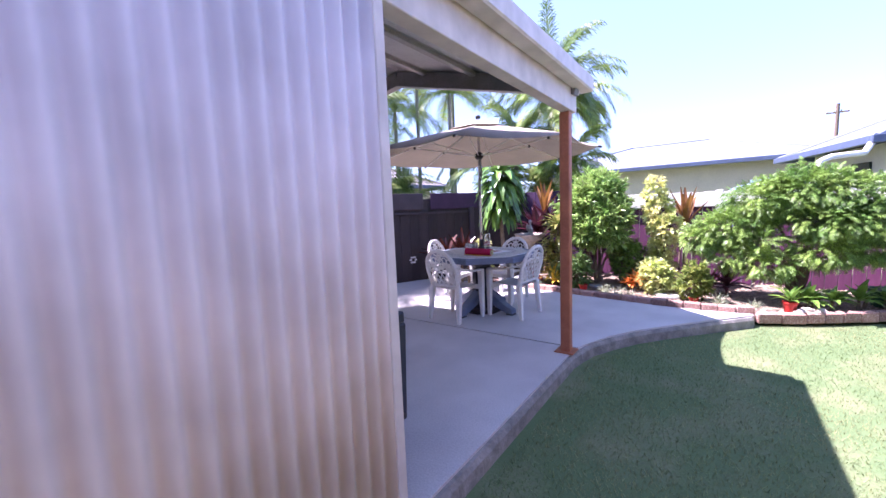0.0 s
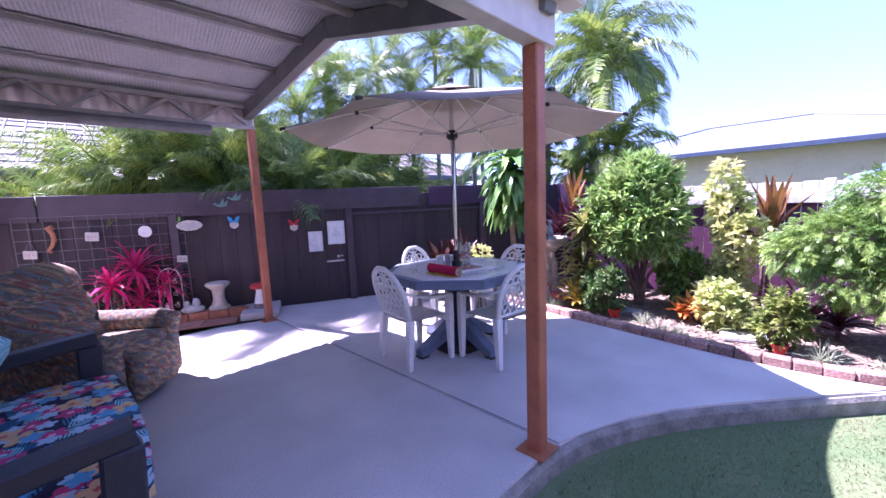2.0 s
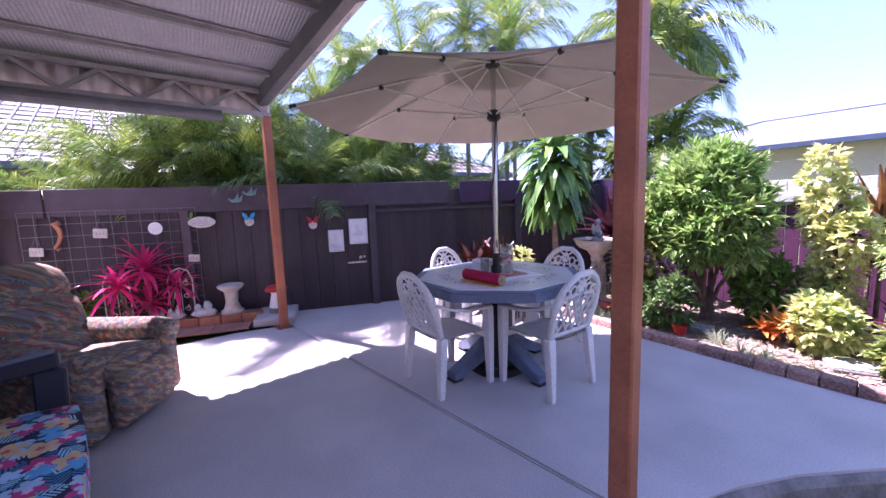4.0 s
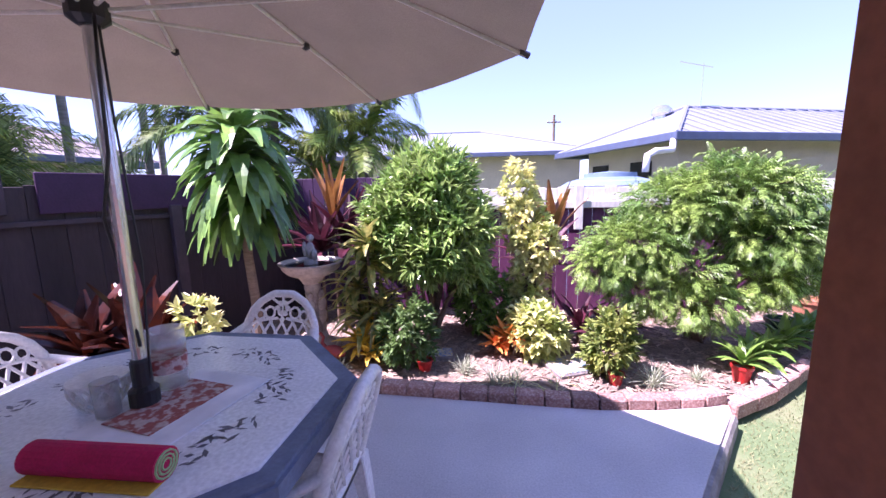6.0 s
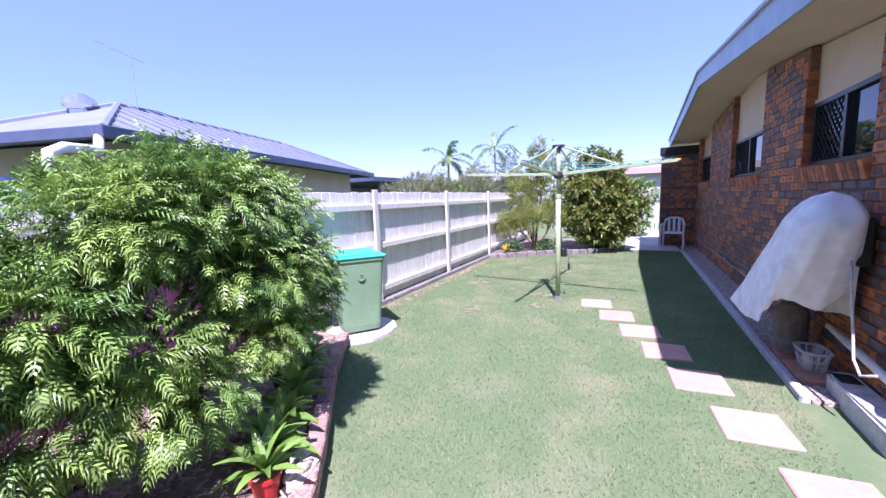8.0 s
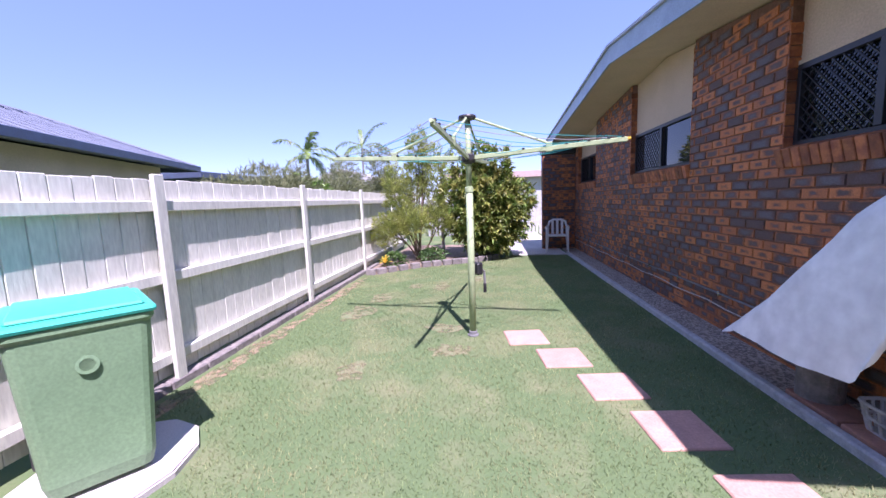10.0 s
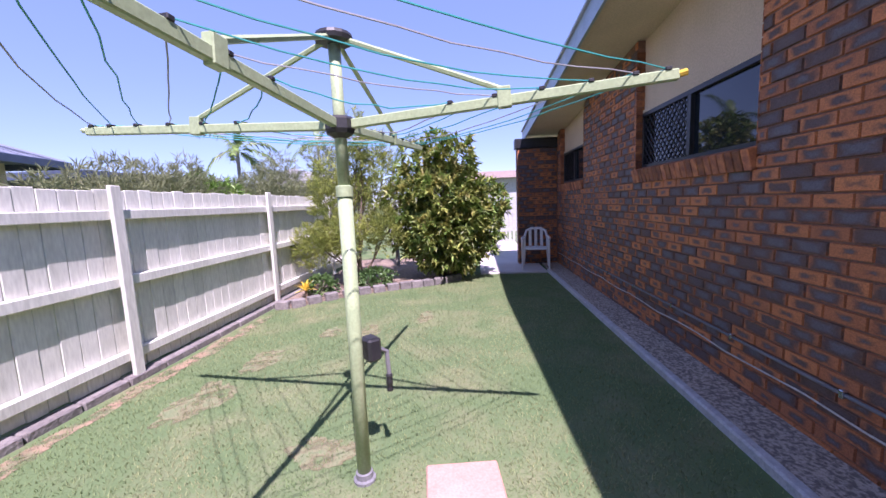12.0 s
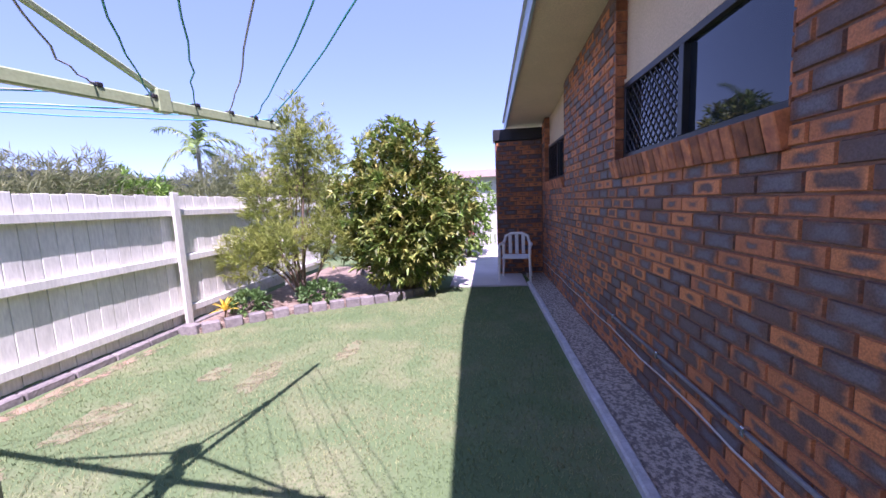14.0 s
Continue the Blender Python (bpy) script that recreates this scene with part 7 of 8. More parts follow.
# plain white stacking chair at the far end of the house
def plain_chair(m):
    ch = thing("stacking_chair", "plain white plastic stacking chair on the side path", "chair", m)
    mt = M["white_plastic"]
    part("seat", boxed(-0.23, -0.22, 0.40, 0.23, 0.23, 0.43, 0.012), mt, ch)
    bm = bmesh.new()
    tube(bm, [(-0.24, -0.20, 0.42), (-0.24, -0.25, 0.62), (-0.20, -0.28, 0.76), (-0.10, -0.29, 0.81), (0.10, -0.29, 0.81), (0.20, -0.28, 0.76), (0.24, -0.25, 0.62), (0.24, -0.20, 0.42)], 0.028, 8)
    part("back_frame", bm, mt, ch, smooth=True)
    bm = bmesh.new()
    for x in (-0.12, 0.0, 0.12):
        box(bm, x - 0.032, -0.285, 0.43, x + 0.032, -0.265, 0.80, 0.006)
    part("back_slats", bm, mt, ch)
    for s in (-1, 1):
        part("armrest", tubed([(s * 0.24, -0.24, 0.64), (s * 0.28, -0.05, 0.63), (s * 0.28, 0.15, 0.62), (s * 0.26, 0.22, 0.58)], 0.024, 8), mt, ch)
        part("front_leg", tubed([(s * 0.26, 0.21, 0.60), (s * 0.27, 0.25, 0.0)], 0.026, 6, 0.018), mt, ch)
        part("back_leg", tubed([(s * 0.23, -0.20, 0.42), (s * 0.26, -0.28, 0.0)], 0.026, 6, 0.018), mt, ch)


plain_chair(pose(11.76, 4.33, LAWN + 0.031, 0, 0, 80))

# far garden bed with its low block edge
bm = bmesh.new()
FAR_BED = [(9.0, 8.6), (9.03, 8.4), (9.4, 8.05), (9.8, 7.6), (10.15, 6.95), (10.42, 6.38), (10.85, 5.9), (13.5, 5.6), (13.5, 8.6)]
prism(bm, FAR_BED, LAWN - 0.02, LAWN + 0.06)
setting(part("far_bed", bm, M["mulch"]), "mulched bed beyond the lawn", "garden bed")
fe = setting(thing("block_edge", "", ""), "low grey block edge of the far bed", "edging")
me_blk = board_mesh("edge_block", 0.20, 0.12, 0.15, M["stone_block"], 0.012)
for (x0, y0), (x1, y1) in zip(FAR_BED[:7], FAR_BED[1:7]):
    d = Vector((x1 - x0, y1 - y0, 0))
    n = max(1, int(d.length / 0.21))
    for k in range(n):
        p = Vector((x0, y0, 0)) + d * ((k + 0.5) / n)
        shared("block", me_blk, fe, pose(p.x, p.y, LAWN - 0.03, 0, 0, math.degrees(math.atan2(d.y, d.x))))
shrub("wispy_tree", "wispy pale green bottlebrush tree by the white fence", (10.5, 7.75, LAWN + 0.05),
      [((-0.15, 0.45, 1.5), (0.28, 0.30, 0.9)), ((0.1, 0.05, 1.9), (0.26, 0.28, 0.95)), ((0.25, -0.40, 2.0), (0.26, 0.28, 0.85)), ((-0.1, -0.1, 2.55), (0.22, 0.24, 0.5)), ((0.1, -0.5, 1.0), (0.45, 0.4, 0.45)), ((-0.35, 0.65, 0.75), (0.4, 0.4, 0.4)), ((-0.35, 0.1, 0.9), (0.35, 0.4, 0.35))],
      L["wispy"], 2300, 9, 0.12, 0.011, 33, spread=0.5, stems=14, stem_r=0.02, shell=0.15, up=0.9, category="tree")
shrub("lilly_pilly", "dense bushy shrub with lime and reddish new leaves", (11.0, 6.15, LAWN + 0.05),
      [((0, 0.05, 1.5), (0.72, 0.8, 0.6)), ((0, 0.0, 0.95), (0.8, 0.95, 0.5)), ((0.2, 0.45, 2.1), (0.38, 0.40, 0.45)), ((-0.2, -0.25, 2.15), (0.36, 0.36, 0.45)), ((0.1, 0.1, 2.45), (0.28, 0.28, 0.32)), ((-0.3, 0.75, 1.5), (0.35, 0.35, 0.4)), ((0, -0.8, 1.4), (0.4, 0.35, 0.4)), ((-0.1, 0, 0.55), (0.7, 0.75, 0.4))], L["lilly"], 1900, 8, 0.16, 0.055, 34, spread=0.75, stems=9, stem_r=0.03, shell=0.4)
shrub("low_groundcover", "low dark green groundcover along the block edge", (10.1, 7.85, LAWN + 0.05), [((-0.35, 0.35, 0.12), (0.3, 0.25, 0.16)), ((0.2, -0.45, 0.12), (0.3, 0.3, 0.16))], L["dark"], 380, 5, 0.08, 0.035, 35, stem_r=0.006)
rosette_plant("yellow_flower", "small plant with an orange and yellow flower", (9.4, 8.3, LAWN + 0.05), [(0, 0, 0.12, 14, 0.2, 0.05, 0.2, 1.4, 0.6)], L["croton"], 36)
shrub("far_shrub", "green shrub at the end of the side path", (15.0, 5.35, LAWN), [((0, 0, 0.8), (0.7, 0.6, 0.7)), ((0.3, 0.5, 1.3), (0.7, 0.7, 0.9)), ((0.2, -0.3, 1.5), (0.5, 0.5, 0.5))], L["fern"], 1100, 6, 0.14, 0.05, 37)
fc = thing("red_chair", "faded red garden chair far down the side path", "chair", pose(16.4, 5.4, LAWN, 0, 0, 90))
M["red_faded"] = mat("faded_red_plastic", (0.42, 0.08, 0.09), (0.35, 0.06, 0.07), rough=0.5)
part("seat", boxed(-0.22, -0.22, 0.40, 0.22, 0.22, 0.44, 0.01), M["red_faded"], fc)
part("back", boxed(-0.22, -0.25, 0.45, 0.22, -0.22, 0.85, 0.01), M["red_faded"], fc)
for x in (-0.2, 0.2):
    for y in (-0.2, 0.2):
        part("leg", boxed(x - 0.02, y - 0.02, 0.0, x + 0.02, y + 0.02, 0.40), M["red_faded"], fc)


# ---- beyond the fences ----
M["tile_roof"] = mat("pale_tile_roof", (0.29, 0.265, 0.25), (0.235, 0.215, 0.205), scale=8, rough=0.8, bump=0.4, fine=30)
M["render_cream"] = mat("cream_render", (0.58, 0.50, 0.38), (0.52, 0.45, 0.34), scale=2, rough=0.8, bump=0.1)
M["grey_roof"] = mat("blue_grey_sheet_roof", (0.20, 0.228, 0.285), (0.175, 0.20, 0.25), scale=1.5, rough=0.75, bump=0.03, spec=0.2)
M["navy_gutter"] = mat("navy_gutter", (0.08, 0.11, 0.17), (0.07, 0.09, 0.14), rough=0.4, bump=0)
M["tank_blue"] = mat("tank_blue", (0.14, 0.22, 0.30), (0.12, 0.19, 0.27), rough=0.5, bump=0.05)


def hip_house(label, x0, y0, x1, y1, zg, rise, wall, roof, over=0.55, base=LAWN, ribs=True, windows=(), apex=None, place=None, courses=False):
    h = thing("neighbour_house", label, "house", (place or Matrix()) @ pose(0, 0, base))
    g = zg - base
    bm = boxed(x0 + over, y0 + over, 0, x1 - over, y1 - over, g - 0.02)
    part("wall", bm, wall, h)
    w, d = x1 - x0, y1 - y0
    half = min(w, d) / 2
    if w >= d:
        r0, r1 = (x0 + half, (y0 + y1) / 2), (x1 - half, (y0 + y1) / 2)
    else:
        r0, r1 = ((x0 + x1) / 2, y0 + half), ((x0 + x1) / 2, y1 - half)
    if apex:
        r0, r1 = apex
    bm = bmesh.new()
    c = [bm.verts.new((x, y, g + 0.02)) for x, y in ((x0, y0), (x1, y0), (x1, y1), (x0, y1))]
    a, b = bm.verts.new((*r0, g + rise)), bm.verts.new((*r1, g + rise))
    if w >= d:
        fs = ((c[0], c[1], b, a), (c[1], c[2], b), (c[2], c[3], a, b), (c[3], c[0], a))
    else:
        fs = ((c[0], c[1], a), (c[1], c[2], b, a), (c[2], c[3], b), (c[3], c[0], a, b))
    for q in fs:
        bm.faces.new(q)
    bm.faces.new(c[::-1])
    bmesh.ops.recalc_face_normals(bm, faces=bm.faces)
    part("roof", bm, roof, h)
    bm = bmesh.new()
    A = [Vector((x, y, g + 0.03)) for x, y in ((x0, y0), (x1, y0), (x1, y1), (x0, y1))]
    R0, R1 = Vector((*r0, g + rise + 0.01)), Vector((*r1, g + rise + 0.01))
    near = [(A[0], R0), (A[3], R0), (A[1], R1), (A[2], R1), (R0, R1)] if w >= d else [(A[0], R0), (A[1], R0), (A[2], R1), (A[3], R1), (R0, R1)]
    for p, q in near:
        tube(bm, [p, q], 0.05, 6)
    part("ridge_capping", bm, roof, h)
    if ribs:
        bm = bmesh.new()
        n = int(w / 0.35)
        for k in range(1, n):
            x = x0 + w * k / n
            f = min(1.0, min(x - x0, x1 - x) / half)
            f = f if w >= d else f * 1.0
            dy = half * f if w >= d else min(x - x0, x1 - x)
            tube(bm, [(x, y0, g + 0.03), (x, y0 + dy, g + 0.03 + rise * dy / half)], 0.014, 4)
        part("roof_ribs", bm, roof, h)
    if courses:
        bm = bmesh.new()
        for k in range(1, 13):
            e = half * k / 13
            tube(bm, [(x1 - e, y0 + e, g + 0.025 + rise * e / half), (x1 - e, y1 - e, g + 0.025 + rise * e / half)], 0.014, 5)
        for k in range(int(d / 0.3)):
            y = y0 + 0.3 * (k + 0.5)
            e = min(half, y - y0, y1 - y)
            tube(bm, [(x1, y, g + 0.03), (x1 - e, y, g + 0.03 + rise * e / half)], 0.016, 5)
        part("tile_relief", bm, roof, h)
    bm = bmesh.new()
    for q in ((x0 - 0.08, y0 - 0.08, x1 + 0.08, y0 + 0.02), (x0 - 0.08, y1 - 0.02, x1 + 0.08, y1 + 0.08), (x0 - 0.08, y0 + 0.02, x0 + 0.02, y1 - 0.02), (x1 - 0.02, y0 + 0.02, x1 + 0.08, y1 - 0.02)):
        box(bm, q[0], q[1], g - 0.09, q[2], q[3], g + 0.05, 0.01)
    part("gutter", bm, M["navy_gutter"], h, "dark blue gutter")
    for wx, wy, ww, z0, z1, ax in windows:
        if ax == "y":
            part("window", boxed(wx, wy - 0.02, z0 - base, wx + ww, wy + 0.03, z1 - base, 0.005), M["window_glass"], h)
        else:
            part("window", boxed(wx - 0.03, wy, z0 - base, wx + 0.02, wy + ww, z1 - base, 0.005), M["window_glass"], h)
    return h


NB = pose(2.05, 10.75, 0, 0, 0, 17)
hip_house("cream neighbouring house with a blue-grey hipped sheet roof and dark gutters", 0, 0, 8.9, 4.0, 2.34, 0.87, M["render_cream"], M["grey_roof"], windows=((0.54, 1.2, 0.6, 1.3, 2.0, "x"), (0.54, 2.6, 0.6, 1.3, 2.0, "x")), place=NB)
hip_house("cream neighbouring house wing with a pale blue-grey sheet roof", -7.8, 16.5, 2.6, 24.0, 2.6, 1.2, M["render_cream"], M["grey_roof"], ribs=False)
vent = thing("roof_vent", "round grey whirlybird vent on the roof", "roof vent", pose(2.9, 13.35, 2.85))
part("neck", lathed([(0.14, 0), (0.14, 0.2)], 14), M["chrome"], vent)
part("turbine", lathed([(0.16, 0.2), (0.22, 0.27), (0.22, 0.36), (0.12, 0.44), (0.0, 0.46)], 16), M["chrome"], vent)
an = thing("tv_antenna", "thin television antenna on the roof", "antenna", pose(3.7, 13.3, 3.05))
part("mast", tubed([(0, 0, 0), (0, 0, 1.1)], 0.012, 6), M["chrome"], an)
part("boom", tubed([(-0.5, 0, 1.15), (0.2, 0, 1.0)], 0.01, 5), M["chrome"], an)
dp = thing("downpipe", "white plastic rainwater pipe from the gutter to the tank", "downpipe", pose(0, 0, 0))
part("tube", tubed([(2.0, 10.75, 2.25), (1.9, 10.55, 2.08), (1.45, 10.1, 2.03), (1.3, 10.0, 1.96), (1.28, 10.0, 1.72)], 0.05, 10), M["white_plastic"], dp, smooth=True)
tk = thing("water_tank", "blue-grey round water tank behind the fence", "water tank", pose(0.75, 9.95, LAWN - 0.09) @ Matrix.Diagonal((0.84, 0.84, 1.0, 1.0)))
part("drum", lathed([(0.80, 0), (0.82, 0.1), (0.80, 0.2), (0.82, 0.5), (0.80, 0.6), (0.82, 1.0), (0.80, 1.1), (0.82, 1.6), (0.82, 1.72)], 32), M["tank_blue"], tk, smooth=True)
part("roof", lathed([(0.84, 1.71), (0.84, 1.76), (0.72, 1.82), (0.45, 1.88), (0.44, 1.94), (0.0, 1.97)], 32), M["tank_blue"], tk)
part("pale_band", lathed([(0.845, 1.755), (0.70, 1.826)], 32), M["stone_grey"], tk)
pole = thing("power_pole", "distant timber power pole with a crossarm", "power pole", pose(3.6, 30.5, LAWN))
part("mast", tubed([(0, 0, 0), (0, 0, 6.3)], 0.11, 8, 0.08), M["bark"], pole)
part("crossarm", boxed(-0.45, -0.04, 5.8, 0.45, 0.04, 5.88), M["bark"], pole)
for x in (-0.4, -0.15, 0.15, 0.4):
    part("insulator", lathed([(0.02, 5.88), (0.03, 5.9), (0.02, 5.98)], 8, (x, 0, 0)), M["stone_grey"], pole)
# carport roof and grey shed far along the fence
cp = thing("carport", "dark flat-roofed carport beyond the white fence", "carport", pose(0, 0, LAWN))
part("roof", boxed(11.0, 13.6, 2.28, 20.0, 18.0, 2.46, 0.02), M["navy_gutter"], cp)
for x in (11.6, 13.5, 15.5, 18.5):
    part("post", boxed(x - 0.05, 13.7, 0, x + 0.05, 13.8, 2.28), M["grey_steel"], cp)
part("rear_wall", boxed(11.5, 17.6, 0, 18.9, 17.8, 2.27), M["grey_steel"], cp)
gs = thing("grey_shed", "pale grey gabled shed in the distance", "shed", pose(20.0, 11.0, LAWN))
part("wall", boxed(0, 0, 0, 4.5, 4.5, 2.4), M["stone_grey"], gs)
bm = bmesh.new()
v = [bm.verts.new(p) for p in ((-0.2, -0.2, 2.4), (-0.2, 4.7, 2.4), (-0.2, 2.25, 3.2), (4.7, -0.2, 2.4), (4.7, 4.7, 2.4), (4.7, 2.25, 3.2))]
for q in ((0, 1, 2), (3, 5, 4), (0, 2, 5, 3), (1, 4, 5, 2), (0, 3, 4, 1)):
    bm.faces.new([v[i] for i in q])
bmesh.ops.recalc_face_normals(bm, faces=bm.faces)
part("roof", bm, M["stone_grey"], gs)
wh = thing("far_house", "pale grey house with a faded pinkish roof beyond the side path", "house", pose(22.0, 3.0, LAWN))
part("wall", boxed(0, 0, 0, 6, 5, 2.5), M["stone_grey"], wh)
part("roof", prism(bmesh.new(), [(-0.4, -0.4), (6.4, -0.4), (6.4, 5.4), (-0.4, 5.4)], 2.5, 2.8), mat("faded_roof_tile", (0.46, 0.34, 0.31), (0.40, 0.30, 0.28), scale=5, rough=0.8), wh)
part("window", boxed(-0.04, 2.6, 0.9, 0.02, 3.8, 1.9), M["window_glass"], wh)
ef = setting(thing("fence_east", "", ""), "pale slatted fence at the end of the side path", "fence")
me_ef = board_mesh("slat", 0.02, 0.09, 1.4, M["stone_grey"])
for k in range(34):
    shared("slat", me_ef, ef, pose(17.2, 3.9 + 0.14 * k, LAWN))
part("rail", boxed(17.215, 3.8, 1.0, 17.26, 8.7, 1.08), M["stone_grey"], ef)

# palms and houses behind the dark fence
def behind(x, y):
    p = FENCE @ Vector((x, y, 0))
    return p.x, p.y, LAWN


PL = "feathery golden cane palm behind the fence"
for k, (x, y, h, n, ln, heads) in enumerate(((-2.1, -4.2, 1.1, 9, 1.6, 4), (-2.4, -3.3, 1.3, 9, 1.7, 4), (-1.9, -2.6, 1.1, 9, 1.6, 4), (-2.3, -1.9, 1.4, 9, 1.7, 5), (-1.9, -1.2, 1.3, 9, 1.7, 5), (-2.1, -0.5, 1.5, 9, 1.7, 4), (-2.4, 0.2, 1.7, 9, 1.8, 5), (-1.9, 0.8, 1.5, 9, 1.7, 5), (-2.4, 1.5, 1.8, 9, 1.8, 4), (-2.0, 2.2, 1.4, 7, 1.3, 3), (-3.4, -1.8, 1.9, 9, 1.9, 4), (-3.4, 0.0, 2.3, 9, 1.9, 4), (-3.2, 1.2, 2.5, 9, 1.9, 4), (-1.0, -1.3, 1.5, 12, 1.5, 4), (-1.1, -0.5, 1.6, 12, 1.5, 4), (-1.0, 0.3, 1.5, 11, 1.5, 4), (-1.2, -2.1, 1.9, 12, 1.5, 4), (-1.3, -1.6, 2.1, 12, 1.5, 4), (-1.2, -1.0, 2.0, 12, 1.5, 4))):
    palm(PL, behind(x - 0.4, y), h, n, ln, 100 + k, L["palm_dark"] if k % 3 == 0 else L["palm"], heads=heads, trunk=0.028, ll=0.46, leaflets=46, lift=(0.45, 1.45), droop=1.2, lw=0.016)
for k, (x, y, h, n, ln) in enumerate(((-1.5, -2.2, 4.7, 9, 1.6), (-1.6, -1.1, 4.9, 9, 1.6), (-2.6, 0.3, 3.2, 12, 1.6), (-3.2, 0.9, 4.0, 13, 1.8), (-2.4, 1.5, 3.4, 13, 1.7), (-3.9, 2.2, 4.6, 13, 1.9), (-3.4, 2.9, 4.0, 12, 1.7), (-3.2, 3.5, 5.0, 14, 1.9), (-2.6, 4.2, 4.4, 14, 1.8), (-3.6, 4.9, 5.4, 14, 2.0))):
    palm("tall feather palm behind the fence", behind(x, y), h, n, ln, 120 + k, L["palm_dark"] if k % 3 == 1 else L["palm"], trunk=0.065, ll=0.54, leaflets=78, lift=(0.0, 1.45), droop=1.45, lw=0.015)
for k, (x, y, h, n, ln) in enumerate(((-3.2, 9.9, 3.7, 26, 1.7), (-3.7, 10.3, 4.4, 24, 1.8), (-2.9, 9.7, 2.2, 14, 1.2), (-4.2, 9.4, 2.9, 16, 1.5), (-3.7, 9.5, 1.8, 14, 1.2), (-4.9, 9.0, 2.3, 14, 1.4))):
    palm("dark green palm in the corner behind the fence", (x, y, LAWN), h, n, ln, 130 + k, L["palm_dark"] if k % 2 else L["palm"], trunk=0.085, ll=0.50, leaflets=70, lw=0.019, droop=1.7, lift=(-0.2, 1.4))
# leafy masses added as dark backing for the gaps between the palm fronds
for k, (y, h) in enumerate(((-1.6, 1.0), (-0.4, 1.3), (0.8, 1.5), (1.9, 1.2))):
    x0, y0, _ = behind(-3.3, y)
    shrub("undergrowth", "dark leafy backing added behind the palms to darken the gaps between fronds", (x0, y0, LAWN), [((0, 0, h + 0.7), (0.5, 0.9, 0.7)), ((0.2, 0.4, h), (0.5, 0.8, 0.8)), ((0.2, -0.4, h - 0.2), (0.5, 0.8, 0.8))], L["dark"], 600, 6, 0.30, 0.035, 170 + k, group="undergrowth", up=-0.3)
hip_house("neighbouring house with a pale tiled hip roof behind the palms", -18.0, -5.0, -9.2, 13.0, 2.25, 2.0, M["render_cream"], M["tile_roof"], ribs=False, courses=True)
for k, (x, y, h, s) in enumerate(((14.3, 12.2, 2.9, 0.95), (20.3, 12.2, 3.9, 1.3))):
    palm("small distant feather palm beyond the white fence", (x, y, LAWN), h, 9, 1.3 * s, 140 + k, L["palm_dark"], trunk=0.07, ll=0.4, leaflets=22, lw=0.05)
for k, (x, y, lab, mt, n, lobes) in enumerate((
        (10.5, 10.6, "leafy bush beyond the white fence", "fern", 1000, [((0, 0, 1.5), (0.9, 0.7, 0.65))]),
        (12.6, 10.5, "wispy grey-green tree beyond the white fence", "wispy", 1500, [((0, 0, 1.75), (1.5, 0.8, 0.7)), ((0.6, 0, 2.2), (0.7, 0.5, 0.7))]),
        (8.7, 10.4, "wispy grey-green bush beyond the white fence", "wispy", 1300, [((0, 0, 1.6), (1.5, 0.7, 0.6)), ((0.9, 0, 1.8), (0.9, 0.6, 0.5))]),
        (14.8, 9.6, "grey-green tree beyond the white fence", "wispy", 1500, [((0, 0, 1.8), (1.3, 0.9, 0.7)), ((-0.8, 0, 2.7), (0.5, 0.5, 0.6))]))):
    shrub("neighbour_tree", lab, (x, y, LAWN), lobes, L["olive" if mt == "wispy" else mt], n, 7, 0.15, 0.03 if mt == "fern" else 0.012, 150 + k, category="tree", shell=0.2, up=0.5, group="trees beyond the fence")
palm("slender pale palm behind the lawn bush", (12.4, 7.4, LAWN), 2.0, 8, 1.1, 160, L["palm"], trunk=0.05, ll=0.35, leaflets=24)


# ---- pieces: kerb bricks, wall bricks, lawn ----
kerb = setting(thing("garden_kerb", "", ""), "weathered red brick kerb round the garden bed", "kerb")
kb = [board_mesh("kerb_brick", 0.225, 0.11, 0.12, M["kerb_brick"], 0.010)]
rng = random.Random(12)


def lay(points, name="brick", lift=0.0):
    for (x0, y0), (x1, y1) in zip(points, points[1:]):
        d = Vector((x1 - x0, y1 - y0, 0))
        n = max(1, round(d.length / 0.232))
        for k in range(n):
            p = Vector((x0, y0, 0)) + d * ((k + 0.5) / n)
            m4 = pose(p.x, p.y, -0.045 + lift + rng.uniform(-0.006, 0.006), rng.uniform(-1.5, 1.5), 0, math.degrees(math.atan2(d.y, d.x)) + rng.uniform(-2, 2))
            shared(name, kb[0], kerb, m4 @ Matrix.Diagonal((d.length / n / 0.232, 1, 1, 1)))


def shifted(points, off):
    out = []
    for i, (x, y) in enumerate(points):
        (xa, ya), (xb, yb) = points[max(0, i - 1)], points[min(len(points) - 1, i + 1)]
        d = Vector((xb - xa, yb - ya, 0)).normalized()
        out.append((x - d.y * off, y + d.x * off))
    return out


lay(shifted(KERB[:-1], -0.06))
lay(shifted(BED_EAST, 0.0), lift=-0.06)

wall = setting(thing("brick_wall", "", ""), "house wall of dark blue and orange flashed bricks in stretcher bond", "brick wall")


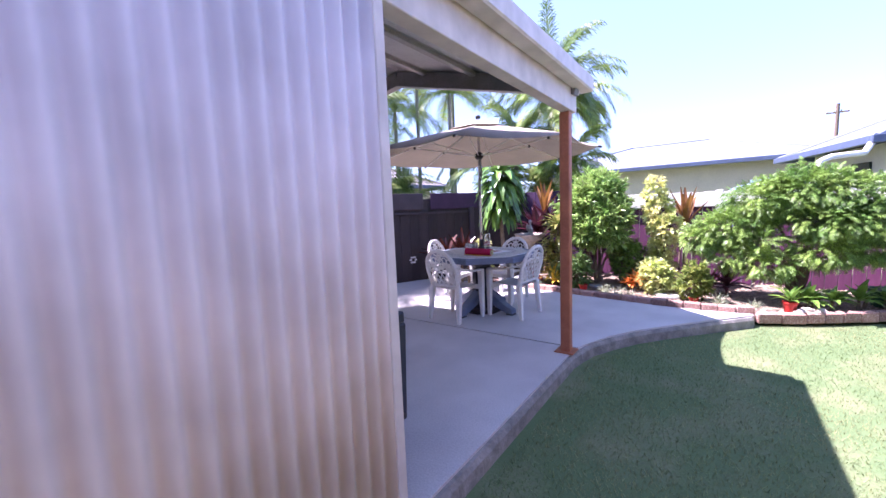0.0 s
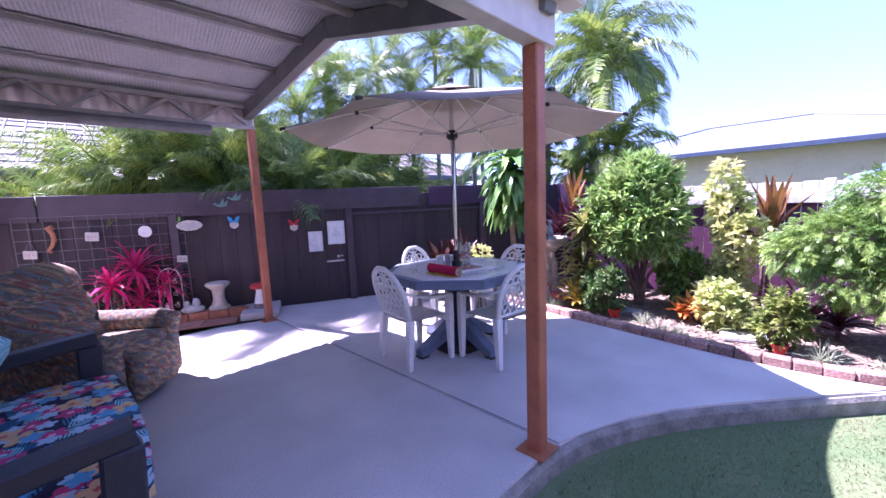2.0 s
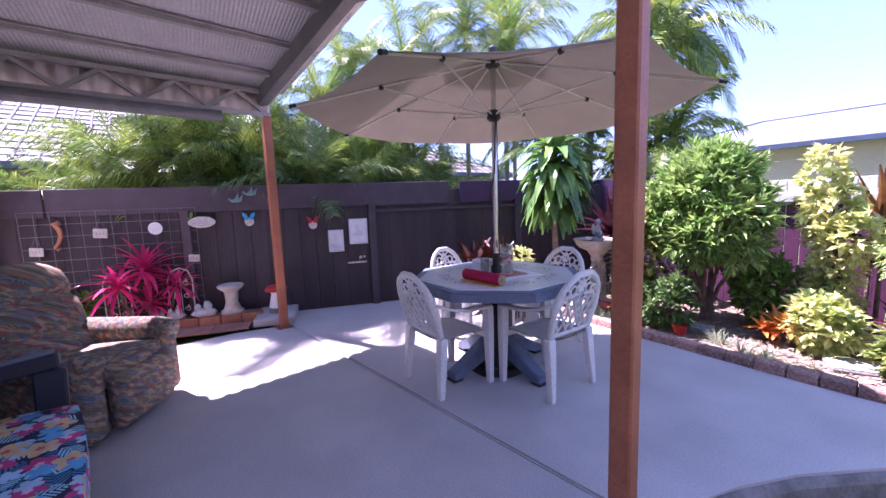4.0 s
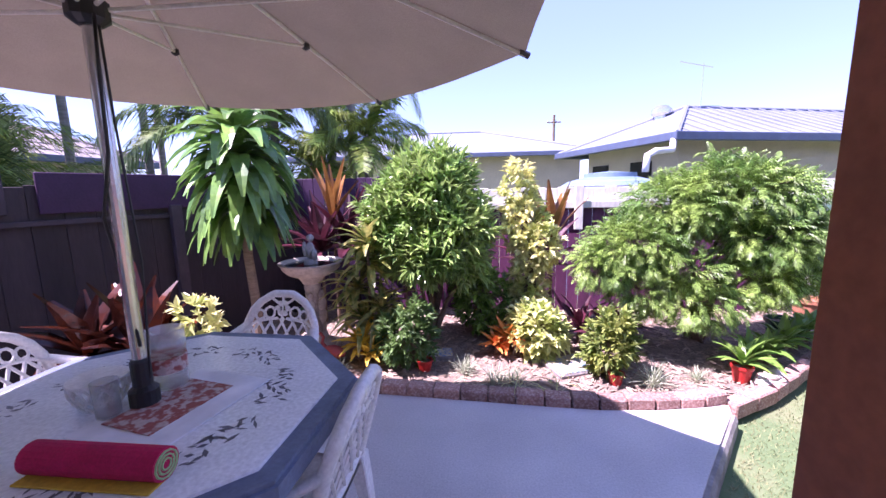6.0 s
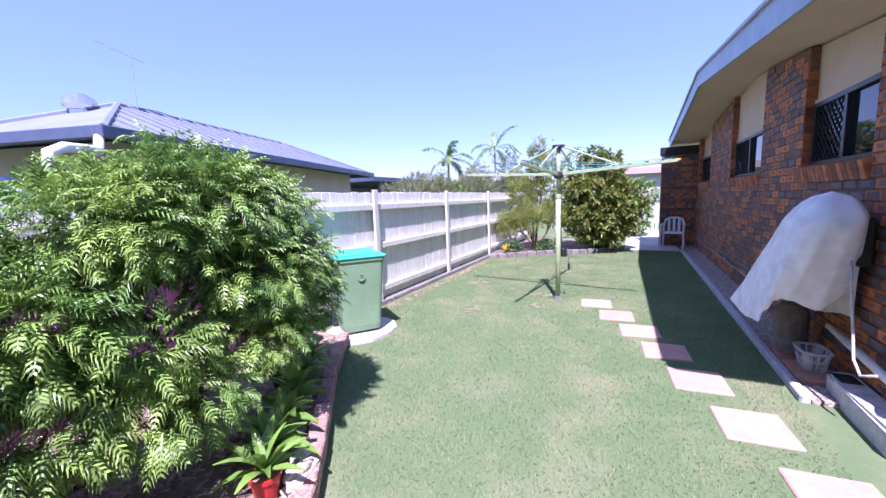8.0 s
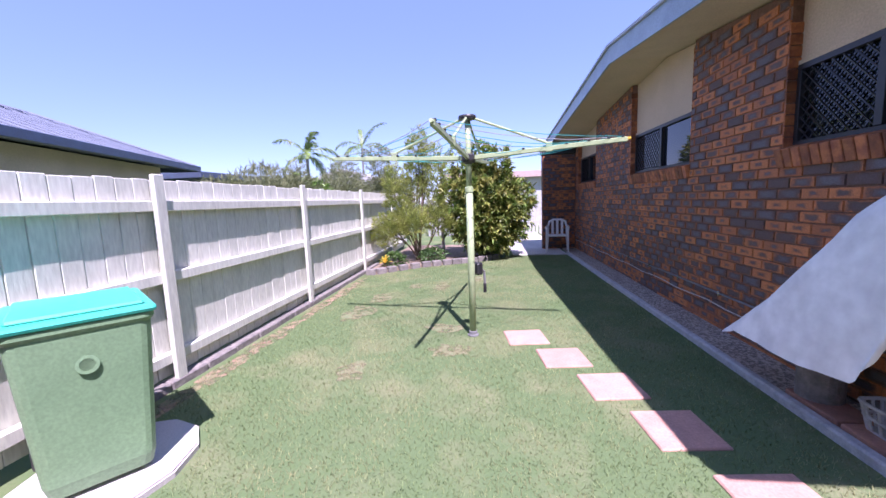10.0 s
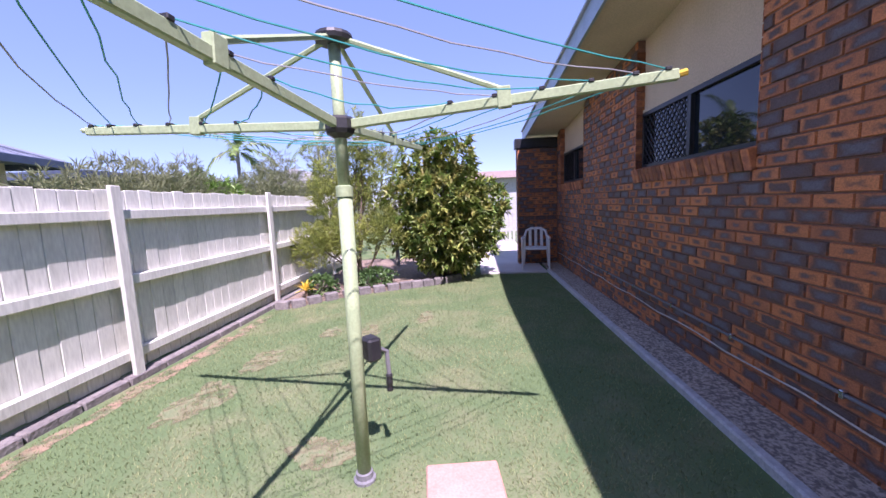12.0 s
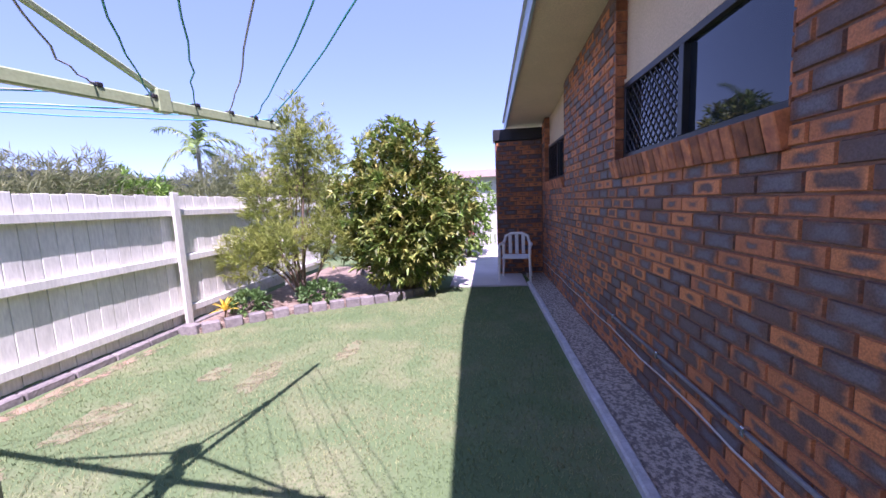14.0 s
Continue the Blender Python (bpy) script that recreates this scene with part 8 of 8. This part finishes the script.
def brick_mesh(name, w, h=BH):
    bm = bmesh.new()
    uvl = bm.loops.layers.uv.new("uv")
    v = {}
    for i, (x, y, z) in enumerate(((0, 0, 0), (w, 0, 0), (w, 0, h), (0, 0, h), (0.004, 0.012, 0.004), (w - 0.004, 0.012, 0.004), (w - 0.004, 0.012, h - 0.004), (0.004, 0.012, h - 0.004))):
        v[i] = bm.verts.new((x, y, z))
    for q in ((4, 7, 6, 5), (0, 4, 5, 1), (1, 5, 6, 2), (2, 6, 7, 3), (3, 7, 4, 0)):
        face = bm.faces.new([v[i] for i in q])
        for lp in face.loops:
            lp[uvl].uv = (lp.vert.co.x / w, lp.vert.co.z / h)
    bmesh.ops.recalc_face_normals(bm, faces=bm.faces)
    me = bpy.data.meshes.new(name)
    bm.to_mesh(me)
    bm.free()
    me.materials.append(M["brick"])
    return me


me_full = brick_mesh("brick_full", BW)
me_cache = {round(BW, 3): me_full}
rest_v, rest_f, rest_uv = [], [], []
count = 0


def covered(x0, x1, z0, z1):
    """The stretches of a course that are brick, not window."""
    spans = [(x0, x1)]
    for a, b in WINDOWS:
        if z1 > WIN_Z0 - SILL + 0.01:
            out = []
            for s, e in spans:
                if e <= a or s >= b:
                    out.append((s, e))
                else:
                    if s < a:
                        out.append((s, a))
                    if e > b:
                        out.append((b, e))
            spans = out
    return spans


course = 0
z = -0.16
while z < 3.1:
    x = WX0 - (0.12 if course % 2 else 0.0)
    while x < WX1:
        for s, e in covered(max(WX0, x), min(WX1, x + BW), z, z + BH):
            w = e - s
            top = min(wall_top(s), wall_top(e))
            if w < 0.03 or z + BH > top + 0.005:
                continue
            near = 6.3 < s < 8.6 and 0.25 < z < 1.5
            y0 = WALL_Y - 0.012 + rng.uniform(-0.0015, 0.0015)
            if near and w > 0.2 and count < 300:
                count += 1
                shared("brick", me_full, wall, pose(s, y0, z))
            else:
                i = len(rest_v)
                for dx, dy, dz in ((0, 0, 0), (w, 0, 0), (w, 0, BH), (0, 0, BH), (0.004, 0.012, 0.004), (w - 0.004, 0.012, 0.004), (w - 0.004, 0.012, BH - 0.004), (0.004, 0.012, BH - 0.004)):
                    rest_v.append((s + dx, y0 + dy, z + dz))
                for q in ((4, 7, 6, 5), (0, 4, 5, 1), (1, 5, 6, 2), (2, 6, 7, 3), (3, 7, 4, 0)):
                    rest_f.append(tuple(i + k for k in q))
                    rest_uv += [((0 if k in (0, 3) else 1 if k in (1, 2) else 0.02 if k in (4, 7) else 0.98), (0 if k in (0, 1) else 1 if k in (2, 3) else 0.05 if k in (4, 5) else 0.95)) for k in q]
        x += BW + JOINT
    z += BH + JOINT
    course += 1
# the projecting end wall
z, course = -0.16, 0
while z < 2.4:
    y = 3.77 - (0.12 if course % 2 else 0)
    while y < 4.62:
        a, b = max(3.77, y), min(4.62, y + BW)
        if b - a > 0.03:
            i = len(rest_v)
            for dy, dx, dz in ((0, 0, 0), (b - a, 0, 0), (b - a, 0, BH), (0, 0, BH), (0.004, 0.012, 0.004), (b - a - 0.004, 0.012, 0.004), (b - a - 0.004, 0.012, BH - 0.004), (0.004, 0.012, BH - 0.004)):
                rest_v.append((12.32 - dx, a + dy, z + dz))
            for q in ((4, 7, 6, 5), (0, 4, 5, 1), (1, 5, 6, 2), (2, 6, 7, 3), (3, 7, 4, 0)):
                rest_f.append(tuple(i + k for k in q))
                rest_uv += [((0 if k in (0, 3) else 1 if k in (1, 2) else 0.02 if k in (4, 7) else 0.98), (0 if k in (0, 1) else 1 if k in (2, 3) else 0.05 if k in (4, 5) else 0.95)) for k in q]
        y += BW + JOINT
    z += BH + JOINT
    course += 1
ob = mesh_part("bricks", rest_v, rest_f, M["brick"], wall, "flashed bricks", kind="stuff")
layer = ob.data.uv_layers.new(name="uv")
layer.data.foreach_set("uv", np.array(rest_uv, dtype=np.float32).ravel())
# soldier-course sills and brick reveals of the windows
me_sill = board_mesh("sill_brick", 0.076, 0.115, 0.15, M["sill_brick"], 0.005)
me_rev = board_mesh("reveal_brick", 0.012, 0.10, 0.076, M["sill_brick"], 0.003)
for a, b in WINDOWS:
    x = a + 0.04
    while x < b - 0.02:
        shared("sill_brick", me_sill, wall, pose(x, WALL_Y - 0.035, WIN_Z0 - 0.148, -14, 0, 0))
        x += 0.0862
    zz = WIN_Z0
    while zz < min(wall_top(a), wall_top(b)) - 0.08:
        for xx in (a + 0.004, b - 0.004):
            shared("reveal_brick", me_rev, wall, pose(xx, WALL_Y - 0.05, zz))
        zz += 0.086

# worn straw-coloured patches and bare soil by the fence
M["dry"] = mat("dry_grass", (0.36, 0.25, 0.15), (0.17, 0.21, 0.10), scale=9, rough=0.95, bump=0.8, fine=120, c3=(0.17, 0.20, 0.10))
M["soil"] = mat("bare_soil", (0.33, 0.22, 0.145), (0.17, 0.19, 0.095), scale=7, rough=0.95, bump=0.7, fine=90)

for mt, at_scale, low, high in ((M["dry"], 9.0, 0.36, 0.56), (M["soil"], 12.0, 0.32, 0.55)):
    nt = mt.node_tree
    worn = nt.nodes.new("ShaderNodeTexNoise")
    worn.inputs["Scale"].default_value, worn.inputs["Detail"].default_value = at_scale, 6
    nt.links.new(nt.nodes.new("ShaderNodeNewGeometry").outputs["Position"], worn.inputs["Vector"])
    cover = nt.nodes.new("ShaderNodeMapRange")
    cover.inputs[1].default_value, cover.inputs[2].default_value = low, high
    nt.links.new(worn.outputs[0], cover.inputs[0])
    nt.links.new(cover.outputs[0], nt.nodes["Principled BSDF"].inputs["Alpha"])


def patch(x, y, rx, ry, seed, material, label):
    pts = []
    for k in range(56):
        q = 2 * math.pi * k / 56
        r = 1 + 0.45 * noise.noise(Vector((math.cos(q) * 1.6 + seed, math.sin(q) * 1.6, seed))) + 0.25 * noise.noise(Vector((math.cos(q) * 6 + seed, math.sin(q) * 6, 2)))
        pts.append((x + rx * r * math.cos(q), y + ry * r * math.sin(q)))
    bm = bmesh.new()
    bm.faces.new([bm.verts.new((px, py, LAWN + 0.003 + 0.0004 * (seed % 7))) for px, py in pts])
    setting(part("lawn_patch", bm, material), label, "bare patch")


for k, (x, y, rx, ry) in enumerate(((6.35, 7.85, 0.36, 0.2), (7.15, 7.75, 0.32, 0.14), (7.9, 7.35, 0.2, 0.1), (5.75, 6.6, 0.14, 0.22), (5.1, 6.5, 0.16, 0.2), (7.85, 6.9, 0.3, 0.12), (8.5, 6.3, 0.25, 0.1), (4.6, 7.3, 0.2, 0.12))):
    patch(x, y, rx, ry, k + 3, M["dry"], "dry straw-coloured patch in the lawn")
for k in range(7):
    patch(3.9 + 0.72 * k, 8.50, 0.45, 0.07 + 0.02 * (k % 3), k + 21, M["soil"], "bare reddish soil strip along the white fence")

# short grass blades on the lawn near the walk
PAVERS = [(5.45, 5.74), (4.94, 5.46), (4.42, 5.20), (3.88, 4.98), (3.30, 4.78), (2.70, 4.55), (2.1, 4.32), (1.5, 4.1)]
slab_edge = [(-0.63, 1.2), (-0.69, 2.2), (-0.74, 3.0), (-0.78, 3.6)] + EDGE


def lawn_west(y):
    """The lawn's edge against slab and bed at a given y."""
    pts = slab_edge + BED_EAST
    for (x0, y0), (x1, y1) in zip(pts, pts[1:]):
        if y0 <= y <= y1:
            return x0 + (x1 - x0) * (y - y0) / max(1e-6, y1 - y0) + 0.05
    return -0.6 if y < 1.2 else 2.95


nrg = np.random.default_rng(5)
n = 330000
gx, gy = nrg.uniform(-0.85, 11.3, n), nrg.uniform(0.2, 8.6, n)
edge_x = np.array([lawn_west(q) for q in np.linspace(0.0, 8.8, 400)])
keep = gx > np.interp(gy, np.linspace(0.0, 8.8, 400), edge_x) + 0.05
keep &= ~((gx > 1.9) & (gy < 4.2))
keep &= ~(((gx - 3.28) / 0.5) ** 2 + ((gy - 8.22) / 0.42) ** 2 < 1)
keep &= ~(gx > np.interp(gy, [5.6, 5.9, 6.38, 6.95, 7.6, 8.05, 8.4, 8.6], [11.3, 10.85, 10.42, 10.15, 9.8, 9.4, 9.03, 9.0]) - 0.06)
for px, py in PAVERS:
    keep &= ~((np.abs(gx - px) < 0.215) & (np.abs(gy - py) < 0.215))
gx, gy = gx[keep], gy[keep]
n = len(gx)
a = nrg.uniform(0, 2 * np.pi, n)
hgt = nrg.uniform(0.010, 0.026, n)
lean = nrg.uniform(0.010, 0.028, n)
wid = nrg.uniform(0.0018, 0.0038, n)
P = np.zeros((n, 3, 3), dtype=np.float32)
P[:, 0] = np.stack([gx - np.sin(a) * wid, gy + np.cos(a) * wid, np.full(n, LAWN - 0.002)], 1)
P[:, 1] = np.stack([gx + np.sin(a) * wid, gy - np.cos(a) * wid, np.full(n, LAWN - 0.002)], 1)
P[:, 2] = np.stack([gx + np.cos(a) * lean, gy + np.sin(a) * lean, LAWN + hgt], 1)
me = bpy.data.meshes.new("grass_blades")
me.vertices.add(3 * n)
me.vertices.foreach_set("co", P.ravel())
me.loops.add(3 * n)
me.loops.foreach_set("vertex_index", np.arange(3 * n, dtype=np.int32))
me.polygons.add(n)
me.polygons.foreach_set("loop_start", np.arange(0, 3 * n, 3, dtype=np.int32))
me.update()
me.materials.append(L["grass"])
tagged(new("grass_blades", me), "short green lawn grass with dry patches", "grass", kind="stuff")
